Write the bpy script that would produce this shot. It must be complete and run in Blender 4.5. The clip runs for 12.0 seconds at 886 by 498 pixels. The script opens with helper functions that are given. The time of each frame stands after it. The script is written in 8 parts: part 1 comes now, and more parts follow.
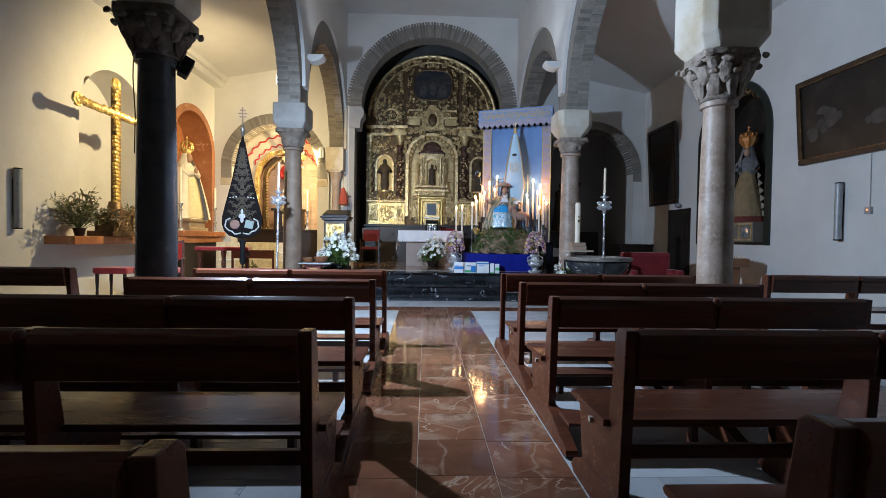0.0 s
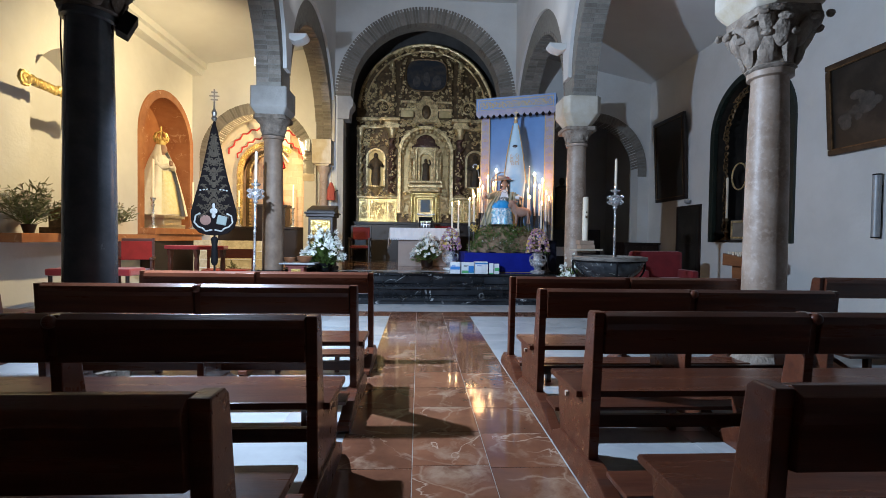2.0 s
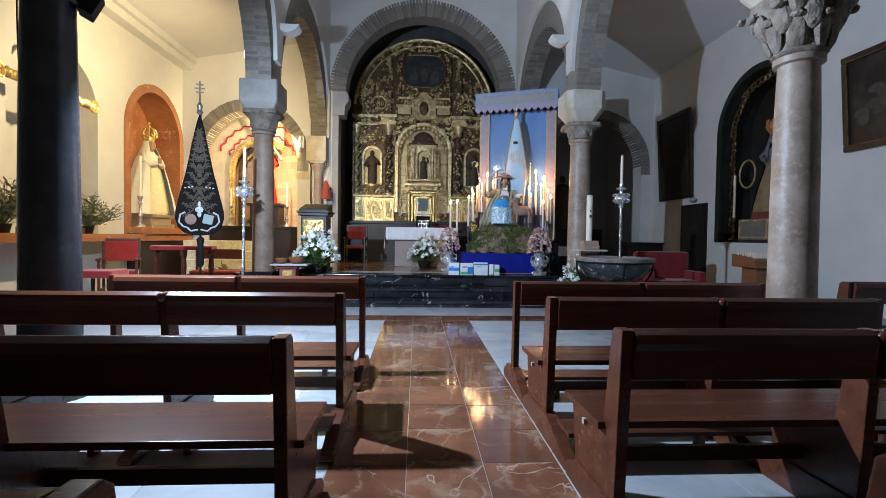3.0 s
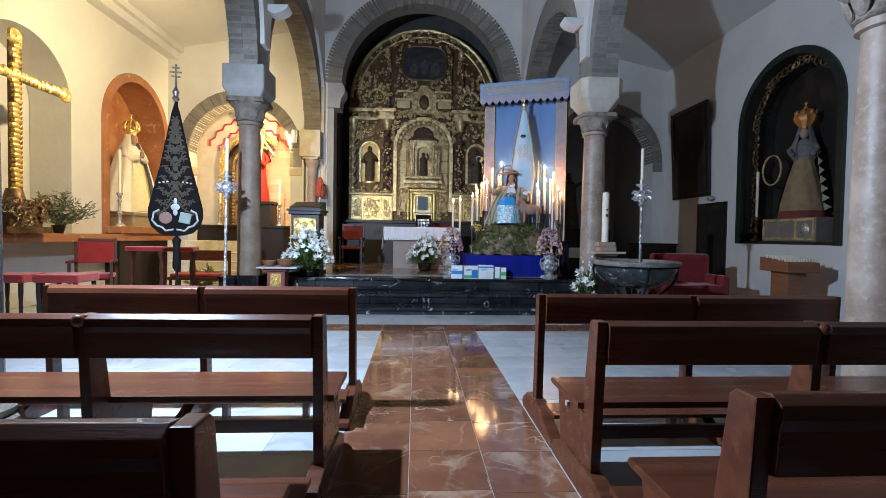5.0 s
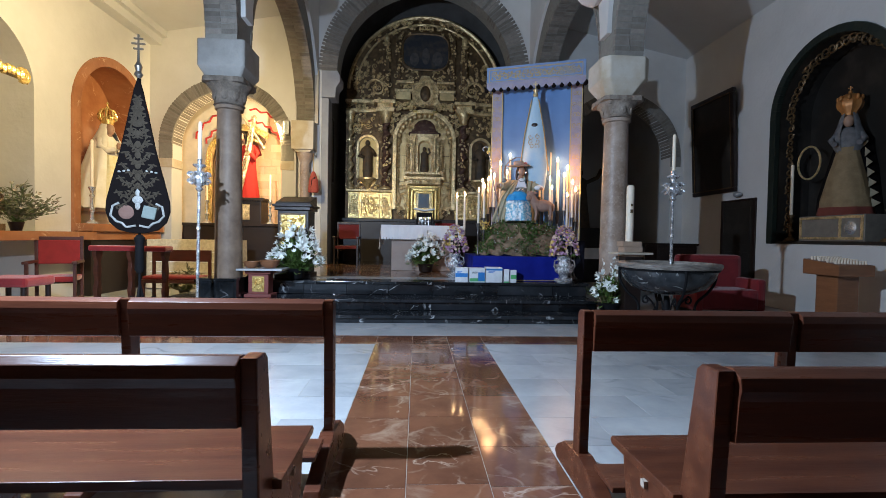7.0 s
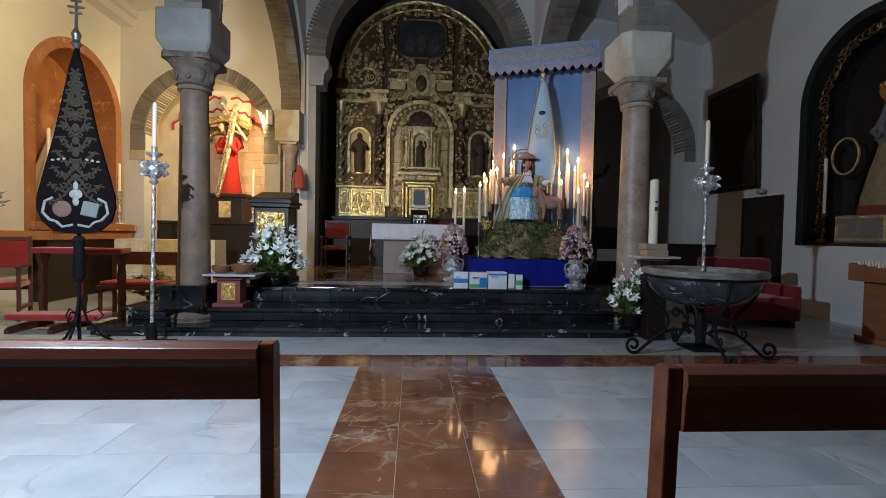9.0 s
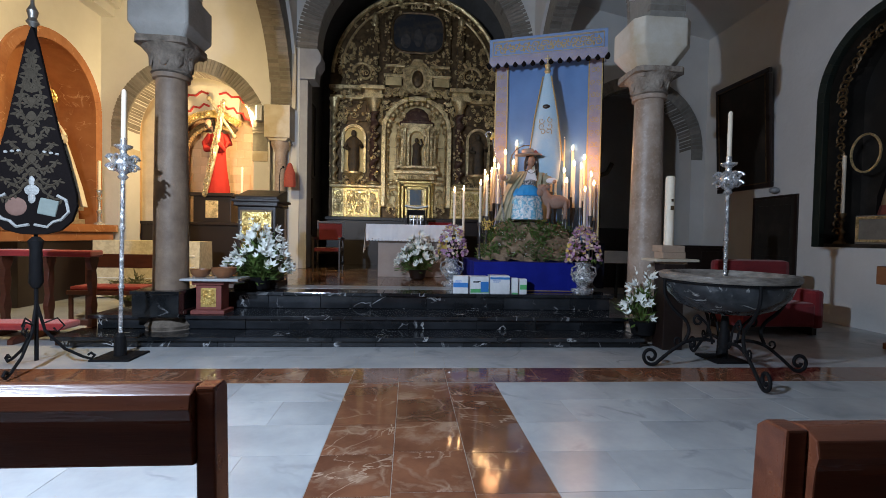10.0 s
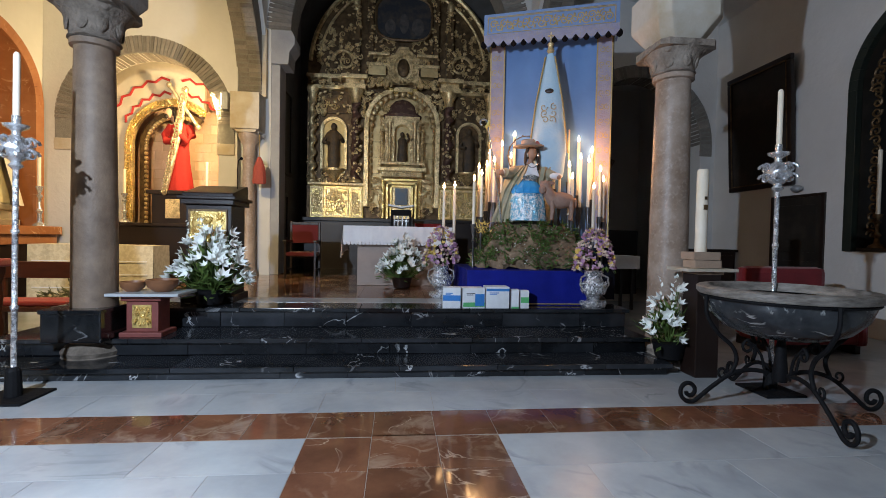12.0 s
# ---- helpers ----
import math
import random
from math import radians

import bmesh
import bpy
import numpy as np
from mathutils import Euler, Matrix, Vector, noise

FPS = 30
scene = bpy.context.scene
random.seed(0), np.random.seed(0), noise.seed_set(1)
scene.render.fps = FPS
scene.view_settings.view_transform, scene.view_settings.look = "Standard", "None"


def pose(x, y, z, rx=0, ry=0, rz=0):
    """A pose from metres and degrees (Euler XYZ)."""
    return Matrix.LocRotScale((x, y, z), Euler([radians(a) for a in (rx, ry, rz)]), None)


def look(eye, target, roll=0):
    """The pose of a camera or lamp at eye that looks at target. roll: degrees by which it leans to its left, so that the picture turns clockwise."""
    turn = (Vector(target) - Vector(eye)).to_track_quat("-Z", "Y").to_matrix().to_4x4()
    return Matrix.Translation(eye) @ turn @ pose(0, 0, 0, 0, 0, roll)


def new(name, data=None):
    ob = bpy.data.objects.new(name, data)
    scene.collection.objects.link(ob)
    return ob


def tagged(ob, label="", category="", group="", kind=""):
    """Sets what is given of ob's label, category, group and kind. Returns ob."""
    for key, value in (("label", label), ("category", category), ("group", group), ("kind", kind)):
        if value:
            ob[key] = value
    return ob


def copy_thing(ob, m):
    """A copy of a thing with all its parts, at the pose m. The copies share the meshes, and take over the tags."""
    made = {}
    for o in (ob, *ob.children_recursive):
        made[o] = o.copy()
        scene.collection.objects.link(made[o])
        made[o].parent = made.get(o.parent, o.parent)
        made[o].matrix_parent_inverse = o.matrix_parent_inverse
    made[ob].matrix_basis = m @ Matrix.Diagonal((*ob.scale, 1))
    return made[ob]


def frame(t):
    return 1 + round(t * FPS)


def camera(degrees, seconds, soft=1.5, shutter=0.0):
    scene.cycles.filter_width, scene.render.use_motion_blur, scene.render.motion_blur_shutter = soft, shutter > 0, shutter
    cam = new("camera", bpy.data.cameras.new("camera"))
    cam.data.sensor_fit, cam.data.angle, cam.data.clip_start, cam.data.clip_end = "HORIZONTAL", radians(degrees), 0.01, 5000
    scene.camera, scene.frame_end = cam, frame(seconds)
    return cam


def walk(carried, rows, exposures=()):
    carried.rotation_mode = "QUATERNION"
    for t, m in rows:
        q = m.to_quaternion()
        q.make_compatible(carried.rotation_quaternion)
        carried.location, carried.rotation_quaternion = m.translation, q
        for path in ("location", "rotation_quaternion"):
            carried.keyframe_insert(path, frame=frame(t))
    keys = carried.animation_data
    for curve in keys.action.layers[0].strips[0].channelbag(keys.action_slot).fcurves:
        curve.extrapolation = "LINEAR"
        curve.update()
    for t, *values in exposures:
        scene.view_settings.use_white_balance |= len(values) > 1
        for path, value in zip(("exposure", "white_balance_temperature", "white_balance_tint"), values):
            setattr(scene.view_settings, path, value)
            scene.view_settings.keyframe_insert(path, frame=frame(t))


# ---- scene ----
cam = camera(88.0, 12.0, soft=0.6)
PATH = [
    (0, (0.162, 0.604, 1.272), (0.238, 2.602, 1.229), 0.8),
    (0.5, (0.156, 0.814, 1.233), (0.242, 2.811, 1.195), 0.8),
    (1, (0.144, 1.017, 1.226), (0.24, 3.014, 1.188), 0.8),
    (1.5, (0.154, 1.236, 1.258), (0.252, 3.233, 1.211), 0.8),
    (2, (0.152, 1.44, 1.247), (0.258, 3.436, 1.2), 0.8),
    (2.5, (0.158, 1.637, 1.253), (0.271, 3.633, 1.205), 0.8),
    (3, (0.174, 1.805, 1.265), (0.288, 3.801, 1.214), 0.8),
    (5, (0.152, 2.517, 1.288), (0.271, 4.513, 1.234), 0.9),
    (5.5, (0.148, 2.725, 1.289), (0.263, 4.721, 1.231), 1.0),
    (6, (0.144, 2.944, 1.289), (0.253, 4.94, 1.232), 1.0),
    (6.5, (0.157, 3.161, 1.281), (0.266, 5.157, 1.224), 1.0),
    (7, (0.166, 3.387, 1.257), (0.281, 5.383, 1.205), 1.0),
    (9, (0.208, 4.255, 1.299), (0.338, 6.25, 1.238), 1.1),
    (9.5, (0.207, 4.495, 1.283), (0.346, 6.489, 1.227), 1.1),
    (10, (0.204, 4.719, 1.295), (0.351, 6.713, 1.24), 1.1),
    (10.5, (0.224, 4.949, 1.313), (0.384, 6.941, 1.257), 1.1),
    (11, (0.245, 5.184, 1.327), (0.417, 7.176, 1.272), 1.2),
    (11.5, (0.253, 5.432, 1.339), (0.438, 7.423, 1.285), 1.1),
    (12, (0.28, 5.691, 1.337), (0.478, 7.68, 1.286), 1.1),
]
walk(cam, [(t, look(eye, target, roll)) for t, eye, target, roll in PATH],
     exposures=((0.0, 0.3, 6300, 10), (5.5, 0.25, 6300, 10), (7.0, 0.1, 6350, 10), (8.8, -0.45, 6850, 10), (9.5, -0.42, 6850, 11), (10.0, -0.14, 6750, 12), (11.0, -0.15, 6750, 12), (12.0, 0.02, 6850, 12)))

# ---------------- light ----------------
world = bpy.data.worlds.new("world")
scene.world = world
world.use_nodes = True
world.node_tree.nodes["Background"].inputs[0].default_value = (0.35, 0.42, 0.55, 1)
world.node_tree.nodes["Background"].inputs[1].default_value = 0.004


def lamp(name, kind, eye, target, watts, colour, size=0.1, spot=120, blend=0.6):
    data = bpy.data.lights.new(name, kind)
    data.energy, data.color = watts, colour
    if kind == "AREA":
        data.size = size
    else:
        data.shadow_soft_size = size
    if kind == "SPOT":
        data.spot_size, data.spot_blend = radians(spot), blend
    ob = new(name, data)
    ob.matrix_world = look(eye, target)
    return ob


COOL, WARM, NEUTRAL = (0.58, 0.74, 0.97), (1.0, 0.77, 0.40), (0.86, 0.92, 1.0)
# floodlight on the first column lights the nave; warm ones on the aisle side light the side chapels
lamp("flood_nave", "SPOT", (-2.20, 5.74, 3.02), (0.4, 8.2, 0.6), 1430, COOL, 0.05, 172, 0.5)
lamp("flood_aisle", "SPOT", (-3.06, 10.55, 4.45), (-5.6, 12.6, 2.7), 750, WARM, 0.05, 165, 0.6)
lamp("flood_chapel", "SPOT", (-3.30, 15.0, 3.88), (-4.7, 16.3, 3.1), 400, (1.0, 0.74, 0.36), 0.06, 165, 0.6)
lamp("uplight_north", "SPOT", (-2.05, 10.62, 5.22), (0.2, 11.5, 8.3), 40, NEUTRAL, 0.12, 150, 0.9)
lamp("uplight_south", "SPOT", (2.72, 10.62, 5.22), (0.5, 11.5, 8.3), 40, NEUTRAL, 0.12, 150, 0.9)


# ---------------- materials ----------------
def mat(name, colour, rough=0.6, metal=0.0, colour2=None, scale=6.0, detail=6.0, amount=0.6, bump=0.15, bump_scale=40.0,
        fine=None, stretch=(1, 1, 1), random=0.0, spec=0.5, coat=0.0, rough2=None, sheen=0.0, contrast=(0.35, 0.65)):
    m = bpy.data.materials.new(name)
    m.use_nodes = True
    t = m.node_tree
    n, link = t.nodes, t.links.new
    b = n["Principled BSDF"]
    c2 = colour2 or tuple(c * 0.72 for c in colour)
    co = n.new("ShaderNodeTexCoord")
    mp = n.new("ShaderNodeMapping")
    mp.inputs["Scale"].default_value = stretch
    link(co.outputs["Object"], mp.inputs["Vector"])
    where = mp.outputs["Vector"]
    if random:
        info = n.new("ShaderNodeObjectInfo")
        add = n.new("ShaderNodeVectorMath")
        add.operation = "MULTIPLY_ADD"
        add.inputs[1].default_value = (37, 53, 29)
        link(info.outputs["Random"], add.inputs[0])
        link(where, add.inputs[2])
        where = add.outputs[0]
    big = n.new("ShaderNodeTexNoise")
    big.inputs["Scale"].default_value, big.inputs["Detail"].default_value, big.inputs["Roughness"].default_value = scale, detail, 0.62
    link(where, big.inputs["Vector"])
    ramp = n.new("ShaderNodeMapRange")
    ramp.inputs["From Min"].default_value, ramp.inputs["From Max"].default_value = contrast
    link(big.outputs["Fac"], ramp.inputs["Value"])
    mix = n.new("ShaderNodeMix")
    mix.data_type = "RGBA"
    mix.inputs[6].default_value, mix.inputs[7].default_value = (*colour, 1), (*c2, 1)
    mul = n.new("ShaderNodeMath")
    mul.operation = "MULTIPLY"
    mul.inputs[1].default_value = amount
    link(ramp.outputs[0], mul.inputs[0])
    link(mul.outputs[0], mix.inputs[0])
    colour_out = mix.outputs[2]
    small = n.new("ShaderNodeTexNoise")
    small.inputs["Scale"].default_value, small.inputs["Detail"].default_value = bump_scale, 5
    link(where, small.inputs["Vector"])
    if fine:
        mix2 = n.new("ShaderNodeMix")
        mix2.data_type = "RGBA"
        mix2.inputs[7].default_value = (*fine, 1)
        r2 = n.new("ShaderNodeMapRange")
        r2.inputs["From Min"].default_value, r2.inputs["From Max"].default_value, r2.inputs["To Max"].default_value = 0.52, 0.7, 0.8
        link(small.outputs["Fac"], r2.inputs["Value"])
        link(r2.outputs[0], mix2.inputs[0])
        link(colour_out, mix2.inputs[6])
        colour_out = mix2.outputs[2]
    if random:
        hsv = n.new("ShaderNodeHueSaturation")
        r3 = n.new("ShaderNodeMapRange")
        r3.inputs["To Min"].default_value, r3.inputs["To Max"].default_value = 1 - random, 1 + random
        link(info.outputs["Random"], r3.inputs["Value"])
        link(r3.outputs[0], hsv.inputs["Value"])
        link(colour_out, hsv.inputs["Color"])
        colour_out = hsv.outputs[0]
    link(colour_out, b.inputs["Base Color"])
    b.inputs["Metallic"].default_value = metal
    b.inputs["Specular IOR Level"].default_value = spec
    if coat:
        b.inputs["Coat Weight"].default_value, b.inputs["Coat Roughness"].default_value = coat, 0.08
    if sheen:
        b.inputs["Sheen Weight"].default_value = sheen
    rr = n.new("ShaderNodeMapRange")
    rr.inputs["To Min"].default_value, rr.inputs["To Max"].default_value = rough, min(1, rough2 if rough2 is not None else rough * 1.35)
    link(big.outputs["Fac"], rr.inputs["Value"])
    link(rr.outputs[0], b.inputs["Roughness"])
    if bump:
        bp = n.new("ShaderNodeBump")
        bp.inputs["Strength"].default_value, bp.inputs["Distance"].default_value = bump, 0.02
        link(small.outputs["Fac"], bp.inputs["Height"])
        link(bp.outputs[0], b.inputs["Normal"])
    return m


def veined(name, colour, colour2, vein, rough=0.12, scale=1.6, width=0.035, random=0.0, vein2=2.3):
    """Polished marble: clouds of two colours crossed by thin wandering veins."""
    m = mat(name, colour, rough, colour2=colour2, scale=scale * 1.4, bump=0.02, bump_scale=9, random=random, amount=0.9, rough2=rough * 2.2)
    t = m.node_tree
    n, link = t.nodes, t.links.new
    b = n["Principled BSDF"]
    old = b.inputs["Base Color"].links[0].from_socket
    src = [x for x in n if x.bl_idname == "ShaderNodeTexNoise"][0].inputs["Vector"].links[0].from_socket
    warp = n.new("ShaderNodeTexNoise")
    warp.inputs["Scale"].default_value, warp.inputs["Detail"].default_value, warp.inputs["Distortion"].default_value = scale, 5, 1.6
    link(src, warp.inputs["Vector"])
    sub = n.new("ShaderNodeMath")
    sub.operation = "SUBTRACT"
    sub.inputs[1].default_value = 0.5
    link(warp.outputs["Fac"], sub.inputs[0])
    ab = n.new("ShaderNodeMath")
    ab.operation = "ABSOLUTE"
    link(sub.outputs[0], ab.inputs[0])
    rng = n.new("ShaderNodeMapRange")
    rng.inputs["From Min"].default_value, rng.inputs["From Max"].default_value = 0.0, width * 0.35
    rng.inputs["To Min"].default_value, rng.inputs["To Max"].default_value = 1.0, 0.0
    link(ab.outputs[0], rng.inputs["Value"])
    gate = n.new("ShaderNodeTexNoise")
    gate.inputs["Scale"].default_value = scale * vein2
    link(src, gate.inputs["Vector"])
    g2 = n.new("ShaderNodeMapRange")
    g2.inputs["From Min"].default_value, g2.inputs["From Max"].default_value = 0.5, 0.64
    link(gate.outputs["Fac"], g2.inputs["Value"])
    ml = n.new("ShaderNodeMath")
    ml.operation = "MULTIPLY"
    link(rng.outputs[0], ml.inputs[0])
    link(g2.outputs[0], ml.inputs[1])
    mix = n.new("ShaderNodeMix")
    mix.data_type = "RGBA"
    mix.inputs[7].default_value = (*vein, 1)
    link(ml.outputs[0], mix.inputs[0])
    link(old, mix.inputs[6])
    link(mix.outputs[2], b.inputs["Base Color"])
    return m


def breccia(m, patch, scale=1.1, crack=3.2):
    """Adds broken pale patches and a finer net of pale cracks to a veined marble."""
    t = m.node_tree
    n, link = t.nodes, t.links.new
    b = n["Principled BSDF"]
    src = [x for x in n if x.bl_idname == "ShaderNodeTexNoise"][0].inputs["Vector"].links[0].from_socket
    warp = n.new("ShaderNodeTexNoise")
    warp.inputs["Scale"].default_value, warp.inputs["Detail"].default_value = crack, 4
    link(src, warp.inputs["Vector"])
    bend = n.new("ShaderNodeVectorMath")
    bend.operation = "MULTIPLY_ADD"
    bend.inputs[1].default_value = (0.35, 0.35, 0.35)
    link(warp.outputs["Color"], bend.inputs[0])
    link(src, bend.inputs[2])
    cell = n.new("ShaderNodeTexVoronoi")
    cell.feature = "DISTANCE_TO_EDGE"
    cell.inputs["Scale"].default_value = crack * 0.75
    link(bend.outputs[0], cell.inputs["Vector"])
    line = n.new("ShaderNodeMapRange")
    line.inputs["From Max"].default_value, line.inputs["To Min"].default_value, line.inputs["To Max"].default_value = 0.028, 0.85, 0.0
    link(cell.outputs["Distance"], line.inputs["Value"])
    cloud = n.new("ShaderNodeTexNoise")
    cloud.inputs["Scale"].default_value, cloud.inputs["Detail"].default_value, cloud.inputs["Roughness"].default_value = scale * 1.7, 6, 0.6
    link(bend.outputs[0], cloud.inputs["Vector"])
    gate = n.new("ShaderNodeMapRange")
    gate.inputs["From Min"].default_value, gate.inputs["From Max"].default_value = 0.47, 0.60
    link(cloud.outputs["Fac"], gate.inputs["Value"])
    both = n.new("ShaderNodeMath")
    both.operation = "MULTIPLY"
    link(line.outputs[0], both.inputs[0])
    link(gate.outputs[0], both.inputs[1])
    pale = n.new("ShaderNodeMapRange")
    pale.inputs["From Min"].default_value, pale.inputs["From Max"].default_value, pale.inputs["To Max"].default_value = 0.565, 0.66, 0.75
    link(cloud.outputs["Fac"], pale.inputs["Value"])
    most = n.new("ShaderNodeMath")
    most.operation = "MAXIMUM"
    link(both.outputs[0], most.inputs[0])
    link(pale.outputs[0], most.inputs[1])
    mix = n.new("ShaderNodeMix")
    mix.data_type = "RGBA"
    mix.inputs[7].default_value = (*patch, 1)
    link(most.outputs[0], mix.inputs[0])
    link(b.inputs["Base Color"].links[0].from_socket, mix.inputs[6])
    link(mix.outputs[2], b.inputs["Base Color"])
    return m


def glow(name, colour, strength):
    m = bpy.data.materials.new(name)
    m.use_nodes = True
    b = m.node_tree.nodes["Principled BSDF"]
    b.inputs["Base Color"].default_value = (*colour, 1)
    b.inputs["Emission Color"].default_value, b.inputs["Emission Strength"].default_value = (*colour, 1), strength
    return m


PLASTER = mat("white limewash", (0.62, 0.61, 0.585), 0.85, colour2=(0.51, 0.50, 0.475), scale=0.9, amount=0.6, bump=0.25, bump_scale=14)
CEIL = mat("white ceiling paint", (0.60, 0.60, 0.58), 0.9, colour2=(0.50, 0.49, 0.48), scale=0.7, bump=0.1, bump_scale=20)
IMPOST = mat("stained impost plaster", (0.55, 0.51, 0.44), 0.85, colour2=(0.40, 0.31, 0.19), scale=2.2, amount=0.8, bump=0.2, bump_scale=18)
BRICK = mat("grey old brick", (0.23, 0.205, 0.175), 0.9, colour2=(0.15, 0.128, 0.105), scale=9, bump=0.7, bump_scale=60, random=0.25)
MORTAR = mat("lime mortar", (0.24, 0.225, 0.195), 0.95, scale=12, bump=0.5, bump_scale=70)
SHAFT_DARK = mat("polished dark stone", (0.030, 0.032, 0.036), 0.22, colour2=(0.06, 0.06, 0.065), scale=5, bump=0.05, bump_scale=30)
SHAFT_PINK = mat("worn pink marble", (0.42, 0.33, 0.265), 0.40, colour2=(0.20, 0.130, 0.085), scale=2.6, amount=0.85, bump=0.15, bump_scale=25, fine=(0.42, 0.33, 0.27))
SHAFT_GREY = mat("worn grey granite", (0.21, 0.148, 0.102), 0.5, colour2=(0.10, 0.066, 0.045), scale=4, amount=0.8, bump=0.2, bump_scale=45)
CAPITAL = mat("weathered carved stone", (0.33, 0.28, 0.23), 0.9, colour2=(0.17, 0.13, 0.10), scale=9, amount=0.9, bump=0.9, bump_scale=28)
CAPITAL_DARK = mat("dark carved stone", (0.18, 0.145, 0.115), 0.9, colour2=(0.08, 0.065, 0.05), scale=9, amount=0.9, bump=0.9, bump_scale=28)
RED_MARBLE = breccia(veined("red alicante marble", (0.205, 0.084, 0.044), (0.105, 0.042, 0.024), (0.42, 0.29, 0.21), 0.05, 1.5, 0.034, random=0.20, vein2=1.1), (0.33, 0.215, 0.145), 1.0, 2.6)
WHITE_MARBLE = veined("white marble", (0.46, 0.475, 0.48), (0.30, 0.32, 0.335), (0.27, 0.285, 0.30), 0.15, 0.8, 0.10, random=0.08)
BLACK_MARBLE = veined("black marble", (0.007, 0.008, 0.009), (0.030, 0.033, 0.038), (0.50, 0.51, 0.52), 0.07, 1.0, 0.022, random=0.3, vein2=2.6)
GROUT = mat("floor joint", (0.33, 0.285, 0.24), 0.8, scale=20, bump=0)
WOOD = mat("varnished pew wood", (0.116, 0.037, 0.018), 0.24, colour2=(0.055, 0.016, 0.009), scale=2.6, stretch=(0.5, 6, 6), amount=0.9, bump=0.06, bump_scale=30, random=0.12, spec=0.38, coat=0.12)


# ---------------- mesh building ----------------
class Shape:
    """Collects vertices and faces of one mesh."""

    def __init__(self):
        self.v, self.f = [], []

    def put(self, vs, fs, m=None):
        k = len(self.v)
        self.v += [tuple(m @ Vector(p)) for p in vs] if m is not None else [tuple(p) for p in vs]
        self.f += [tuple(k + i for i in f) for f in fs]
        return self

    def box(self, x0, x1, y0, y1, z0, z1, m=None):
        vs = [(x, y, z) for z in (z0, z1) for y in (y0, y1) for x in (x0, x1)]
        return self.put(vs, [(0, 2, 3, 1), (4, 5, 7, 6), (0, 1, 5, 4), (2, 6, 7, 3), (0, 4, 6, 2), (1, 3, 7, 5)], m)

    def lathe(self, prof, n=24, m=None, squash=1.0, wob=None):
        vs, fs = [], []
        for r, z in prof:
            for i in range(n):
                a = 2 * math.pi * i / n
                k = wob(a, z) if wob else 1
                vs.append((r * k * math.cos(a), r * k * squash * math.sin(a), z))
        for j in range(len(prof) - 1):
            for i in range(n):
                i2 = (i + 1) % n
                fs.append((j * n + i, j * n + i2, (j + 1) * n + i2, (j + 1) * n + i))
        fs.append(tuple(range(n - 1, -1, -1)))
        fs.append(tuple((len(prof) - 1) * n + i for i in range(n)))
        return self.put(vs, fs, m)

    def prism(self, poly, h0, h1, axis="y", m=None):
        """A flat outline drawn out along an axis: 'y' takes (x, z), 'x' takes (y, z), 'z' takes (x, y)."""
        to = {"y": lambda p, h: (p[0], h, p[1]), "x": lambda p, h: (h, p[0], p[1]), "z": lambda p, h: (p[0], p[1], h)}[axis]
        n = len(poly)
        vs = [to(p, h0) for p in poly] + [to(p, h1) for p in poly]
        fs = [(i, (i + 1) % n, n + (i + 1) % n, n + i) for i in range(n)] + [tuple(range(n - 1, -1, -1)), tuple(range(n, 2 * n))]
        return self.put(vs, fs, m)

    def tube(self, pts, r, n=8, m=None, taper=None):
        pts = [Vector(p) for p in pts]
        vs, fs = [], []
        side = Vector((0.31, 0.87, 0.38))
        for i, p in enumerate(pts):
            d = (pts[min(i + 1, len(pts) - 1)] - pts[max(i - 1, 0)]).normalized()
            a = d.cross(side)
            a = (a if a.length > 0.05 else d.cross(Vector((1, 0, 0)))).normalized()
            b = d.cross(a)
            rr = r if taper is None else r * (1 + (taper - 1) * i / (len(pts) - 1))
            vs += [p + rr * (math.cos(t) * a + math.sin(t) * b) for t in [2 * math.pi * k / n for k in range(n)]]
        for j in range(len(pts) - 1):
            fs += [(j * n + i, j * n + (i + 1) % n, (j + 1) * n + (i + 1) % n, (j + 1) * n + i) for i in range(n)]
        fs += [tuple(range(n)), tuple((len(pts) - 1) * n + i for i in range(n - 1, -1, -1))]
        return self.put(vs, fs, m)

    def ball(self, c, r, n=10, rows=6, m=None):
        rx, ry, rz = r if isinstance(r, tuple) else (r, r, r)
        vs = [(c[0], c[1], c[2] - rz)]
        for j in range(1, rows):
            a = math.pi * j / rows
            vs += [(c[0] + rx * math.sin(a) * math.cos(2 * math.pi * i / n), c[1] + ry * math.sin(a) * math.sin(2 * math.pi * i / n), c[2] - rz * math.cos(a)) for i in range(n)]
        vs.append((c[0], c[1], c[2] + rz))
        fs = [(0, 1 + (i + 1) % n, 1 + i) for i in range(n)]
        for j in range(rows - 2):
            fs += [(1 + j * n + i, 1 + j * n + (i + 1) % n, 1 + (j + 1) * n + (i + 1) % n, 1 + (j + 1) * n + i) for i in range(n)]
        k = len(vs) - 1
        fs += [(k, k - n + i, k - n + (i + 1) % n) for i in range(n)]
        return self.put(vs, fs, m)

    def leaf(self, m, length=0.1, width=0.03, bend=0.25):
        vs = [(0, 0, 0), (-width / 2, length * 0.45, bend * length * 0.4), (width / 2, length * 0.45, bend * length * 0.4), (0, length * 0.5, bend * length * 0.25), (0, length, bend * length)]
        return self.put(vs, [(0, 3, 1), (0, 2, 3), (1, 3, 4), (3, 2, 4)], m)

